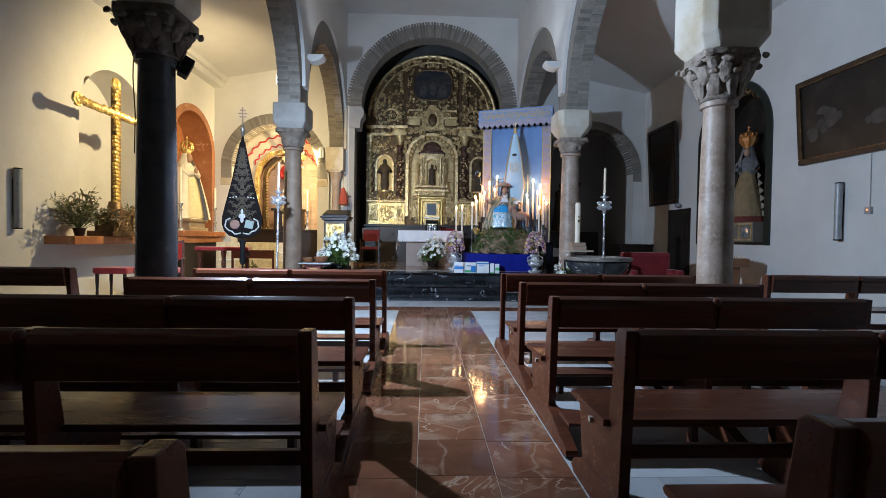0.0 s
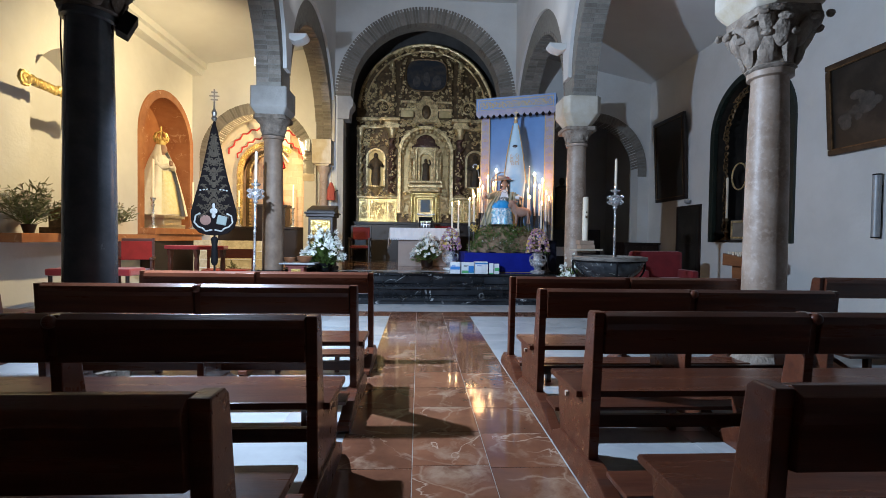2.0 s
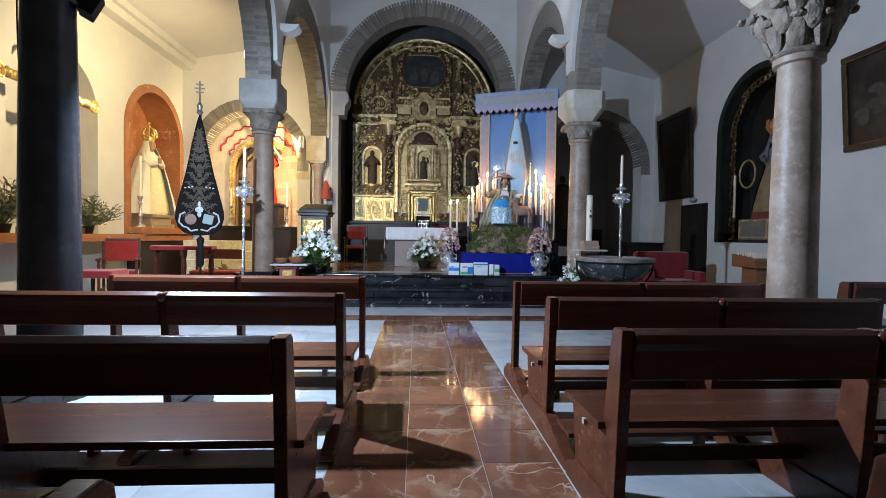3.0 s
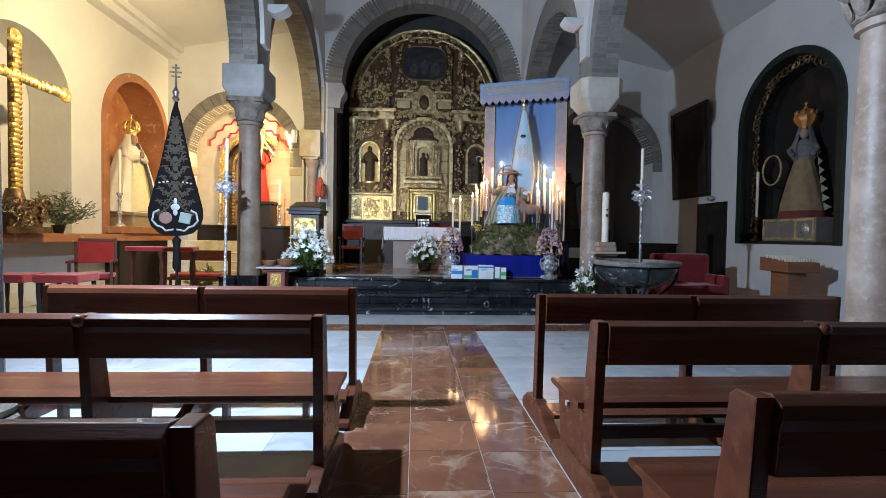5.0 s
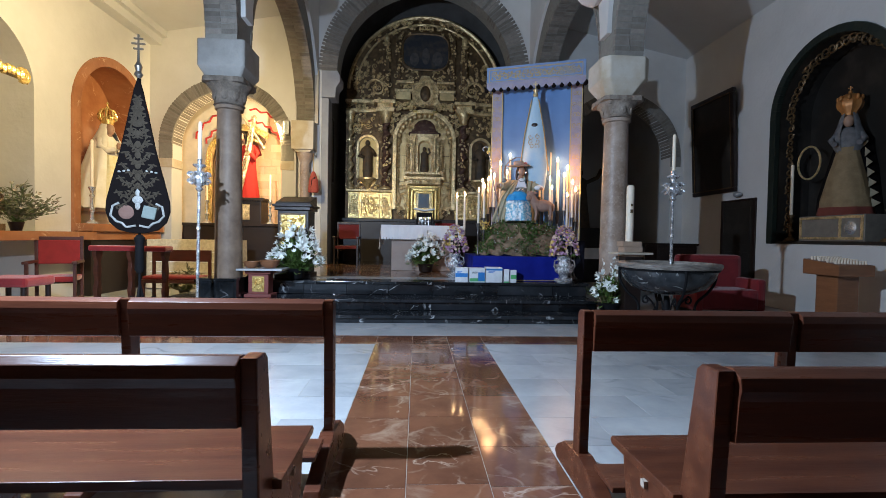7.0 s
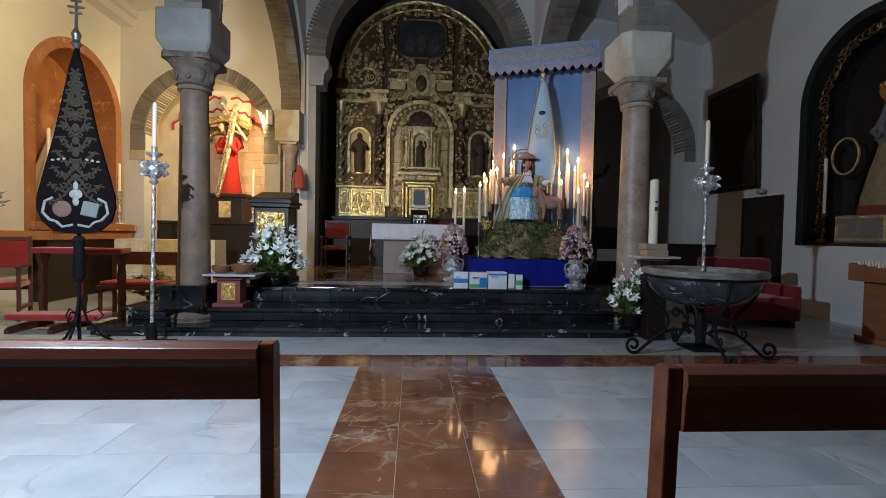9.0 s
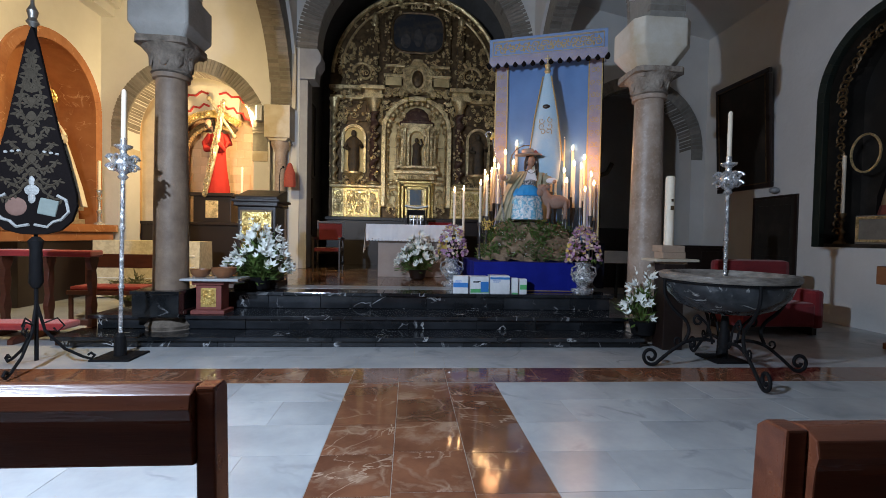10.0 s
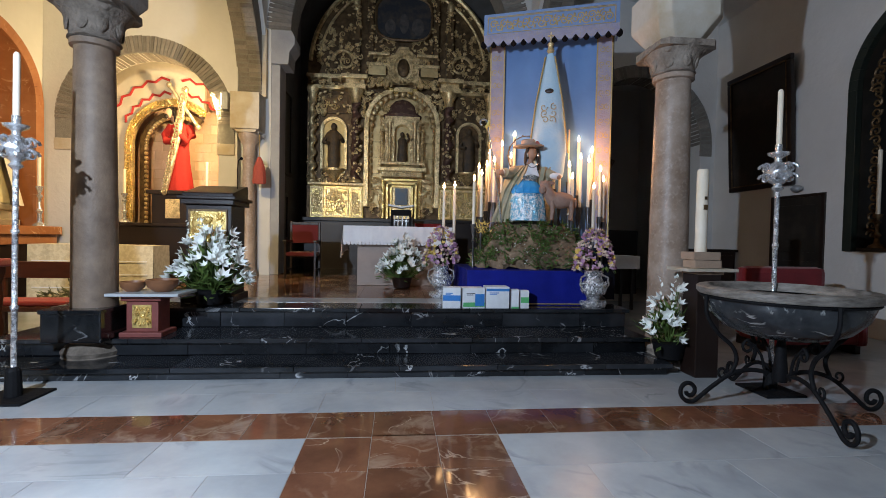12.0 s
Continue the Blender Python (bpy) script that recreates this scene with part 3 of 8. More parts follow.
ROCK = mat("mossy bark and rock", (0.34, 0.225, 0.14), 0.95, colour2=(0.085, 0.060, 0.032), scale=6, amount=0.95, bump=1.0, bump_scale=18, fine=(0.36, 0.27, 0.19))
LEAF = mat("dark green leaves", (0.055, 0.115, 0.022), 0.5, colour2=(0.15, 0.20, 0.04), scale=14, bump=0.1)
LEAF_DRY = mat("greyish green sprigs", (0.13, 0.14, 0.075), 0.6, colour2=(0.22, 0.19, 0.10), scale=14, bump=0.1)
PETAL = mat("white lily petals", (0.84, 0.85, 0.82), 0.55, colour2=(0.74, 0.78, 0.70), scale=20, bump=0.05)
PETAL_PINK = mat("mauve petals", (0.44, 0.22, 0.42), 0.6, colour2=(0.62, 0.42, 0.48), scale=16, bump=0.05)
PETAL_YELLOW = mat("yellow petals", (0.75, 0.52, 0.10), 0.6, colour2=(0.72, 0.60, 0.28), scale=16, bump=0.05)
PETAL_CREAM = mat("peach petals", (0.72, 0.52, 0.42), 0.6, colour2=(0.75, 0.66, 0.55), scale=16, bump=0.05)
ROBE_RED = mat("crimson robe", (0.42, 0.018, 0.012), 0.75, colour2=(0.30, 0.012, 0.010), scale=4, bump=0.2, bump_scale=30)
ROBE_WHITE = mat("ivory silk robe", (0.74, 0.69, 0.58), 0.6, colour2=(0.62, 0.54, 0.38), scale=5, bump=0.2, bump_scale=20)
ROBE_GOLD = mat("pale gold brocade", (0.62, 0.52, 0.26), 0.5, colour2=(0.72, 0.66, 0.46), scale=12, bump=0.3, bump_scale=40)
ROBE_SAGE = mat("sage and gold mantle", (0.40, 0.36, 0.25), 0.65, colour2=(0.26, 0.25, 0.15), scale=7, bump=0.3, bump_scale=30)
SEQUIN = mat("blue and silver sequins", (0.20, 0.52, 0.70), 0.22, 0.35, colour2=(0.86, 0.90, 0.92), scale=26, amount=1.0, bump=0.8, bump_scale=60, contrast=(0.45, 0.55))
AQUA = mat("bright blue satin sash", (0.02, 0.33, 0.74), 0.45, scale=6, bump=0.2)
BLACK_CLOTH = mat("black velvet", (0.008, 0.006, 0.006), 0.95, scale=6, bump=0.2, bump_scale=60, spec=0.1)
STATUE_SKIN = mat("painted flesh tone", (0.40, 0.24, 0.16), 0.5, scale=8, bump=0.03)
HAIR = mat("dark brown hair", (0.020, 0.012, 0.008), 0.6, scale=10, bump=0.3)
STATUE_DARK = mat("dark polychrome", (0.06, 0.045, 0.03), 0.55, colour2=(0.15, 0.09, 0.04), scale=7, amount=0.9, bump=0.2)
WOOL = mat("brown lamb wool", (0.40, 0.25, 0.19), 0.9, colour2=(0.28, 0.165, 0.12), scale=12, bump=0.8, bump_scale=40)
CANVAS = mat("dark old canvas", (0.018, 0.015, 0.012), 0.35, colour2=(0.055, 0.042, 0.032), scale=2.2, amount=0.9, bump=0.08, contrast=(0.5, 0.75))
CANVAS_BLUE = mat("smoky blue canvas", (0.016, 0.020, 0.026), 0.6, colour2=(0.085, 0.060, 0.040), scale=2.6, amount=0.9, bump=0.08, contrast=(0.48, 0.7))
STONE_PINK = mat("pinkish altar stone", (0.42, 0.33, 0.28), 0.55, colour2=(0.34, 0.26, 0.22), scale=5, bump=0.1)
METAL_GREY = mat("grey painted metal", (0.36, 0.37, 0.38), 0.4, 0.3, scale=8, bump=0.03)
PAPER = mat("white printed carton", (0.78, 0.80, 0.82), 0.5, scale=6, bump=0.02)
PRINT_BLUE = mat("blue print", (0.03, 0.22, 0.60), 0.5, scale=8, bump=0)
PRINT_GREEN = mat("green print", (0.10, 0.45, 0.16), 0.5, scale=8, bump=0)
PRINT_DARK = mat("black print", (0.02, 0.02, 0.03), 0.5, scale=8, bump=0)


def figure(name, at, pieces, label, category, turn=0.0, size=1.0):
    """A statue as one mesh with several materials."""
    me = bpy.data.meshes.new(name)
    vs, fs, ids = [], [], []
    for k, (shape, material) in enumerate(pieces):
        n = len(vs)
        vs += shape.v
        fs += [tuple(n + i for i in f) for f in shape.f]
        ids += [k] * len(shape.f)
        me.materials.append(material)
    me.from_pydata(vs, [], fs)
    me.polygons.foreach_set("material_index", ids)
    me.polygons.foreach_set("use_smooth", [True] * len(fs))
    bm = bmesh.new()
    bm.from_mesh(me)
    bmesh.ops.recalc_face_normals(bm, faces=bm.faces)
    bm.to_mesh(me)
    bm.free()
    me.set_sharp_from_angle(angle=radians(50))
    ob = new(name, me)
    ob.matrix_basis = pose(*at, 0, 0, turn) @ Matrix.Scale(size, 4)
    return tagged(ob, label, category)


def folds(n, depth):
    return lambda a, z: 1 + depth * math.sin(n * a + 3 * z) + depth * 0.5 * math.sin(2.3 * n * a - 2 * z)


def spiral(shape, m, size, turns=1.4, r=0.02, sides=5):
    pts = []
    for i in range(13):
        u = i / 12
        a = u * turns * 2 * math.pi
        q = size * (1 - 0.82 * u)
        pts.append((q * math.cos(a), -0.02 * u, q * math.sin(a)))
    shape.tube(pts, r, sides, m, 0.6)


def carving(shape, rng, x0, x1, z0, z1, y, n, size, keep=None):
    """Mirrored scrolls, leaves and bosses in relief on an upright face."""
    for _ in range(n):
        x, z = rng.uniform(x0, x1), rng.uniform(z0, z1)
        if keep and not keep(x, z):
            continue
        s, a, kind = size * rng.uniform(0.6, 1.3), rng.uniform(0, 360), rng.random()
        for sg in (1, -1):
            m = pose(sg * x, y, z, 0, sg * a, 0) @ Matrix.Diagonal((sg, 1, 1, 1))
            if kind < 0.22:
                spiral(shape, m, s, 1.3, s * 0.22, 5)
            elif kind < 0.80:
                for k in (-64, -32, 0, 32, 64):
                    q = 1 - 0.006 * abs(k)
                    shape.ball((0, -0.012, s * 0.7 * q), (s * 0.15, s * 0.20, s * 0.68 * q), 6, 4, m @ pose(0, 0, 0, 14, k, 0))
                shape.ball((0, -0.03, 0), (s * 0.26, s * 0.26, s * 0.26), 6, 4, m)
            else:
                shape.ball((0, -0.01, 0), (s * 0.42, s * 0.45, s * 0.62), 7, 5, m)


# ---------------- retable ----------------
RY = 17.95
ret = thing("retable", (0.36, RY, 0), "tall carved and gilded baroque altarpiece filling the chancel arch", "altarpiece")
rng = random.Random(7)
outline = [(-2.45, 1.2), (2.45, 1.2), (2.45, 5.5)] + arc(0, 5.7, 2.45, 4, 176, 24) + [(-2.45, 5.5)]
# back panel darkened: the shade behind the carving is put into its colour
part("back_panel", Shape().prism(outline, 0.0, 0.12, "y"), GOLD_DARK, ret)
part("plinth", Shape().box(-2.45, 2.45, -0.32, 0, 0.4, 1.7).box(-2.5, 2.5, -0.38, 0, 1.7, 1.79), DARK_WOOD, ret, "dark base", bevel=0.01)
for s in (-1, 1):
    p = Shape().box(min(s * 0.98, s * 2.35), max(s * 0.98, s * 2.35), -0.16, 0, 1.79, 2.62)
    part("predella_panel", p, GOLD_BRIGHT, ret, "bright gilded panel", bevel=0.02)
    q = Shape()
    for xa, xb in ((1.02, 1.3), (1.36, 1.95), (2.0, 2.32)):
        for za, zb in ((1.83, 1.87), (2.53, 2.58)):
            q.box(min(s * xa, s * xb), max(s * xa, s * xb), -0.2, -0.15, za, zb)
        for xx in (xa, xb - 0.03):
            q.box(min(s * xx, s * (xx + 0.03)), max(s * xx, s * (xx + 0.03)), -0.2, -0.15, 1.87, 2.53)
        for i in range(8):
            spiral(q, pose(s * (xa + xb) / 2 + rng.uniform(-0.3, 0.3) * (xb - xa), -0.17, 1.98 + 0.06 * i, 0, rng.uniform(0, 360), 0), 0.09, 1.3, 0.018)
    for xa, xb in ((1.05, 1.28), (1.40, 1.92), (2.03, 2.30)):
        for i in range(int(70 * (xb - xa)) + 6):
            u, v = rng.uniform(xa, xb), rng.uniform(1.92, 2.48)
            for k in (-50, 0, 50):
                q.ball((0, -0.01, 0.04), (0.014, 0.018, 0.045), 6, 4, pose(s * u, -0.165, v, 0, rng.uniform(0, 360) + k, 0))
    part("predella_carving", q, GOLD, ret)
    part("predella_cornice", Shape().box(min(s * 0.9, s * 2.4), max(s * 0.9, s * 2.4), -0.24, 0, 2.62, 2.7), GOLD, ret, bevel=0.02)
    # twisted columns
    for cx, r, mm in ((1.2, 0.125, TWIST), (2.28, 0.09, GOLD)):
        prof, n, vs, fs = 60, 14, [], []
        for j in range(prof + 1):
            z = 2.78 + (4.75 - 2.78) * j / prof
            a = j / prof * 6 * 2 * math.pi
            for i in range(n):
                t = 2 * math.pi * i / n
                rr = r * (0.82 + 0.14 * math.cos(2 * (t - a * 0.5)))
                vs.append((s * cx + r * 0.28 * math.cos(a) + rr * math.cos(t), -0.22 + r * 0.28 * math.sin(a) + rr * math.sin(t), z))
        for j in range(prof):
            fs += [(j * n + i, j * n + (i + 1) % n, (j + 1) * n + (i + 1) % n, (j + 1) * n + i) for i in range(n)]
        part("twisted_column", Shape().put(vs, fs), mm, ret, smooth=True)
        part("column_capital", Shape().lathe([(r, 4.72), (r * 0.9, 4.78), (r * 1.1, 4.9), (r * 1.7, 5.03), (r * 1.7, 5.08)], 12, pose(s * cx, -0.22, 0)), GOLD, ret, smooth=True)
        part("column_base", Shape().lathe([(r * 1.5, 2.7), (r * 1.5, 2.74), (r, 2.79)], 12, pose(s * cx, -0.22, 0)), GOLD, ret, smooth=True)
    # side niches
    fr = Shape()
    pts_in, pts_out = arc(s * 1.76, 4.05, 0.27, 0, 180, 14), arc(s * 1.76, 4.05, 0.34, 0, 180, 14)
    fr.prism([(s * 1.76 + 0.34, 3.05)] + pts_out + [(s * 1.76 - 0.34, 3.05), (s * 1.76 - 0.27, 3.05)] + pts_in[::-1] + [(s * 1.76 + 0.27, 3.05)], -0.14, 0, "y")
    part("niche_frame", fr, GOLD, ret)
    # right niche back is darker than the left: its shade is in the colour
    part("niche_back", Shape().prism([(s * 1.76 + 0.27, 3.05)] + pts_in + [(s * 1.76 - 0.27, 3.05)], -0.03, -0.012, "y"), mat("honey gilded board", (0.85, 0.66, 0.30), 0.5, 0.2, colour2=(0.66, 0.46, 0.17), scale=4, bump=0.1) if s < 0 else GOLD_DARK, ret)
    part("bracket", Shape().lathe([(0.02, 2.72), (0.10, 2.8), (0.16, 2.92), (0.28, 3.0), (0.28, 3.06)], 14, pose(s * 1.76, -0.12, 0), 0.7), GOLD, ret, smooth=True)
    # entablature blocks
    part("entablature", Shape().box(min(s * 0.95, s * 1.5), max(s * 0.95, s * 1.5), -0.36, 0, 5.08, 5.2).box(min(s * 0.9, s * 1.56), max(s * 0.9, s * 1.56), -0.42, 0, 5.32, 5.42).box(min(s * 0.98, s * 1.46), max(s * 0.98, s * 1.46), -0.32, 0, 5.2, 5.32)
         .box(min(s * 1.5, s * 2.42), max(s * 1.5, s * 2.42), -0.2, 0, 5.08, 5.18).box(min(s * 1.5, s * 2.44), max(s * 1.5, s * 2.44), -0.26, 0, 5.34, 5.44), GOLD, ret, bevel=0.012)
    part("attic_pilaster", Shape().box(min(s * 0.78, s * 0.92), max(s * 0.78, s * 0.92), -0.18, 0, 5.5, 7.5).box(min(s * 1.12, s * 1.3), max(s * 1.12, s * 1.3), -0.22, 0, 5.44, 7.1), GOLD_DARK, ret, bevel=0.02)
    part("attic_block", Shape().box(min(s * 0.45, s * 0.9), max(s * 0.45, s * 0.9), -0.2, 0, 5.5, 5.735), GOLD_PALE, ret, "plain gilded block", bevel=0.01)
    part("attic_cornice", Shape().box(min(s * 0.2, s * 0.95), max(s * 0.2, s * 0.95), -0.2, 0, 5.74, 5.82).box(min(s * 0.35, s * 0.9), max(s * 0.35, s * 0.9), -0.24, 0, 6.0, 6.07), GOLD, ret, bevel=0.012)
# central arch with a mirror-bright reveal
ring = Shape()
po, pi_ = arc(0, 4.22, 0.98, 0, 180, 24), arc(0, 4.22, 0.86, 0, 180, 24)
ring.prism([(0.98, 2.1)] + po + [(-0.98, 2.1), (-0.86, 2.1)] + pi_[::-1] + [(0.86, 2.1)], -0.26, 0, "y")
part("central_arch", ring, GOLD, ret, bevel=0.01)
scal = Shape()
for i in range(17):
    a = radians(180 * i / 16)
    scal.ball((0.80 * math.cos(a), -0.2, 4.22 + 0.80 * math.sin(a)), (0.08, 0.05, 0.08), 8, 5)
for i in range(11):
    for s in (-1, 1):
        scal.ball((s * 0.81, -0.2, 2.5 + i * 0.16), (0.035, 0.05, 0.07), 8, 5)
part("arch_scallop_band", scal, GOLD, ret, smooth=True)["kind"] = "stuff"
part("central_recess", Shape().prism([(0.86, 2.1)] + pi_ + [(-0.86, 2.1)], -0.03, -0.015, "y"), GOLD_PALE, ret, "plain gilded panels")
for z in (2.55, 2.98, 3.4, 3.8):
    for s in (-1, 1):
        part("panel_joint", Shape().box(min(s * 0.58, s * 0.84), max(s * 0.58, s * 0.84), -0.036, -0.029, z, z + 0.012), GOLD_DARK, ret)
shelf = Shape().box(-0.62, 0.62, -0.5, -0.05, 3.0, 3.1).box(-0.52, 0.52, -0.42, -0.05, 2.86, 3.0).box(-0.58, 0.58, -0.48, -0.05, 3.16, 3.24)
part("temple_cornice", shelf, GOLD, ret, bevel=0.015)
temple = Shape()
arched_wall(temple, "y", -0.34, -0.06, -0.44, 0.44, 3.24, 4.42, [(0, 4.02, 0.2, 3.24)])
part("temple", temple, GOLD, ret)
part("temple_niche", Shape().box(-0.2, 0.2, -0.07, -0.055, 3.24, 4.3), GOLD_PALE, ret)
part("temple_column", Shape().lathe([(0.06, 3.24), (0.045, 3.3), (0.04, 4.15), (0.06, 4.25)], 10, pose(-0.32, -0.4, 0)), GOLD, ret, smooth=True)
part("temple_column", Shape().lathe([(0.06, 3.24), (0.045, 3.3), (0.04, 4.15), (0.06, 4.25)], 10, pose(0.32, -0.4, 0)), GOLD, ret, smooth=True)
for x in (-0.52, 0.52):
    part("temple_column", Shape().lathe([(0.06, 3.24), (0.045, 3.3), (0.04, 4.0), (0.06, 4.1)], 10, pose(x, -0.26, 0)), GOLD, ret, smooth=True)
part("temple_dome", Shape().lathe([(0.5, 4.42), (0.5, 4.5), (0.42, 4.52), (0.36, 4.7), (0.2, 4.86), (0.02, 4.92)], 20, pose(0, -0.1, 0), 0.5), TWIST, ret, smooth=True)
frame_c = Shape()
for k, (hw, z0, z1, d) in enumerate(((0.50, 1.80, 2.84, -0.22), (0.40, 1.80, 2.74, -0.27), (0.30, 1.86, 2.66, -0.31))):
    for s in (-1, 1):
        frame_c.box(min(s * hw, s * (hw - 0.06)), max(s * hw, s * (hw - 0.06)), d, 0, z0, z1)
    frame_c.box(-hw, hw, d, 0, z1 - 0.06, z1)
for i in range(14):
    for s in (-1, 1):
        frame_c.ball((s * 0.45, -0.26, 1.84 + i * 0.07), (0.035, 0.03, 0.03), 6, 4)
part("tabernacle_frame", frame_c, GOLD_BRIGHT, ret, bevel=0.006)
part("tabernacle_picture", Shape().box(-0.16, 0.16, -0.3, -0.24, 2.16, 2.58), mat("pale blue picture", (0.16, 0.24, 0.34), 0.5, colour2=(0.30, 0.28, 0.22), scale=5), ret, "small pale blue picture")
part("tabernacle_door", Shape().box(-0.24, 0.24, -0.24, -0.1, 1.8, 2.6), GOLD, ret)
# medallion and attic painting
med = Shape()
for i in range(18):
    a = 2 * math.pi * i / 18
    spiral(med, pose(0.30 * math.cos(a), -0.3, 5.68 + 0.38 * math.sin(a), 0, 20 * i, 0), 0.10, 1.2, 0.028)
med.prism([(0.52, 5.32), (0.40, 5.5), (0.42, 5.9), (0.2, 6.05), (0.12, 6.22), (-0.12, 6.22), (-0.2, 6.05), (-0.42, 5.9), (-0.40, 5.5), (-0.52, 5.32)], -0.26, -0.02, "y")
part("medallion", med, GOLD, ret)
part("medallion_oval", Shape().ball((0, -0.3, 5.66), (0.16, 0.06, 0.24), 16, 8), GOLD_DARK, ret, smooth=True)
for s in (-1, 1):
    fret = Shape()
    for xa, za in ((0.12, 5.02), (0.24, 5.10), (0.36, 5.18), (0.48, 5.26)):
        fret.box(min(s * xa, s * (xa + 0.14)), max(s * xa, s * (xa + 0.14)), -0.33, -0.02, za, za + 0.04)
        fret.box(min(s * (xa + 0.12), s * (xa + 0.14)), max(s * (xa + 0.12), s * (xa + 0.14)), -0.33, -0.02, za, za + 0.12)
    part("stepped_fret", fret, GOLD_BRIGHT, ret)
oval = [(0.70 * math.copysign(abs(math.cos(a)) ** 0.55, math.cos(a)), 6.98 + 0.52 * math.copysign(abs(math.sin(a)) ** 0.6, math.sin(a))) for a in [2 * math.pi * i / 32 for i in range(32)]]
part("attic_painting", Shape().prism(oval, -0.16, -0.05, "y"), CANVAS_BLUE, ret, "dark bluish painting in a shaped frame")
ovf = Shape().tube([(x * 1.04, -0.16, 6.95 + (z - 6.95) * 1.06) for x, z in oval + oval[:1]], 0.04, 6)
part("painting_frame", ovf, GOLD_DARK, ret, smooth=True)


def in_arch(x, z):
    return z < 5.6 or math.hypot(x, z - 5.7) < 2.3


for name, box, n, size, mm, y in (
        ("side_carving", (0.95, 2.35, 4.45, 5.05), 60, 0.085, GOLD, -0.1), ("frieze_carving", (0.3, 2.3, 5.1, 5.35), 46, 0.07, GOLD, -0.3),
        ("niche_carving", (1.38, 2.15, 2.72, 3.1), 26, 0.075, GOLD, -0.08), ("pilaster_carving", (2.12, 2.42, 2.7, 5.0), 40, 0.06, GOLD, -0.1),
        ("arch_carving", (0.3, 1.05, 4.6, 5.05), 34, 0.07, GOLD, -0.16), ("attic_carving", (1.34, 2.2, 5.5, 7.7), 95, 0.085, GOLD, -0.06), ("attic_centre_carving", (0.2, 0.78, 5.85, 6.5), 44, 0.07, GOLD, -0.14), ("attic_border", (0.74, 0.94, 5.5, 7.6), 40, 0.055, GOLD, -0.2),
        ("attic_scrollwork", (1.1, 1.32, 5.5, 7.2), 40, 0.065, GOLD, -0.26), ("crest_carving", (0.0, 1.3, 7.5, 8.05), 40, 0.09, GOLD, -0.2),
        ("temple_carving", (0.22, 0.62, 3.1, 4.45), 90, 0.05, GOLD, -0.36), ("temple_base_carving", (0.0, 0.6, 2.86, 3.24), 60, 0.04, GOLD, -0.48), ("base_carving", (0.46, 0.84, 1.85, 2.9), 60, 0.065, GOLD, -0.2), ("band_carving", (0.3, 0.95, 5.12, 5.34), 50, 0.05, GOLD, -0.4), ("spandrel_carving", (0.62, 1.02, 4.75, 5.06), 40, 0.05, GOLD, -0.2),
        ("column_garland", (1.05, 1.35, 2.8, 4.7), 36, 0.05, GOLD, -0.34)):
    sh = Shape()
    keep = (lambda x, z: in_arch(x, z) and math.hypot(x / 0.8, (z - 6.95) / 0.6) > 1) if "attic" in name or "crest" in name else None
    carving(sh, rng, *box, y, n, size, keep)
    part(name, sh, mm, ret, smooth=True)["kind"] = "stuff"
rim = Shape()
for rr, w in ((2.38, 0.06), (2.16, 0.035)):
    rim.tube([(x, -0.06, z) for x, z in arc(0, 5.7, rr, 3, 177, 40)], w, 6)
part("arched_rim", rim, GOLD, ret, smooth=True)
fig = Shape().ball((0.0, -0.17, 6.85), (0.12, 0.012, 0.26), 12, 8).ball((-0.35, -0.17, 6.75), (0.14, 0.012, 0.2), 12, 8).ball((0.36, -0.17, 6.78), (0.16, 0.012, 0.22), 12, 8)
part("painted_shape", fig, mat("faded ochre paint", (0.10, 0.085, 0.07), 0.7, colour2=(0.035, 0.035, 0.04), scale=6, amount=0.9), ret)
for s in (-1, 1):
    part("urn", Shape().lathe([(0.07, 7.1), (0.09, 7.14), (0.04, 7.2), (0.10, 7.32), (0.08, 7.42), (0.02, 7.5)], 12, pose(s * 1.21, -0.16, 0)), GOLD, ret, smooth=True)
    part("volute", Shape().tube([(s * (1.5 + 0.32 * math.cos(a) * (1 - a / 9)), -0.14, 5.82 + 0.32 * math.sin(a) * (1 - a / 9)) for a in [0.4 * k for k in range(20)]], 0.05, 7, None, 0.5), GOLD, ret, smooth=True)
    part("side_panel", Shape().box(min(s * 1.42, s * 2.1), max(s * 1.42, s * 2.1), -0.05, 0, 4.5, 5.0), GOLD_DARK, ret, bevel=0.02)
# its statues
for s, zz in ((-1, 3.07), (1, 3.07)):
    st = Shape().lathe([(0.13, 0), (0.16, 0.2), (0.14, 0.5), (0.16, 0.75), (0.17, 0.88), (0.07, 0.98)], 16, None, 0.7, folds(5, 0.08)).ball((0, 0, 1.06), (0.075, 0.08, 0.1))
    st.tube([(-0.15, 0, 0.85), (-0.24, -0.06, 0.65), (-0.1, -0.16, 0.6)], 0.05, 8).tube([(0.15, 0, 0.85), (0.24, -0.06, 0.68), (0.2, -0.16, 0.75)], 0.05, 8)
    figure("statue", (0.36 + s * 1.76, RY - 0.14, zz), [(st, STATUE_DARK)], "dark carved saint standing in the altarpiece niche", "statue")
st = Shape().lathe([(0.10, 0), (0.14, 0.1), (0.11, 0.4), (0.12, 0.58), (0.05, 0.66)], 14, None, 0.7, folds(5, 0.08)).ball((0, 0, 0.73), (0.055, 0.06, 0.075)).tube([(0.1, 0, 0.56), (0.17, -0.05, 0.62), (0.12, -0.1, 0.75)], 0.03, 6)
figure("statue", (0.36, RY - 0.22, 3.245), [(st, STATUE_DARK)], "small dark figure in the altarpiece shrine", "statue")

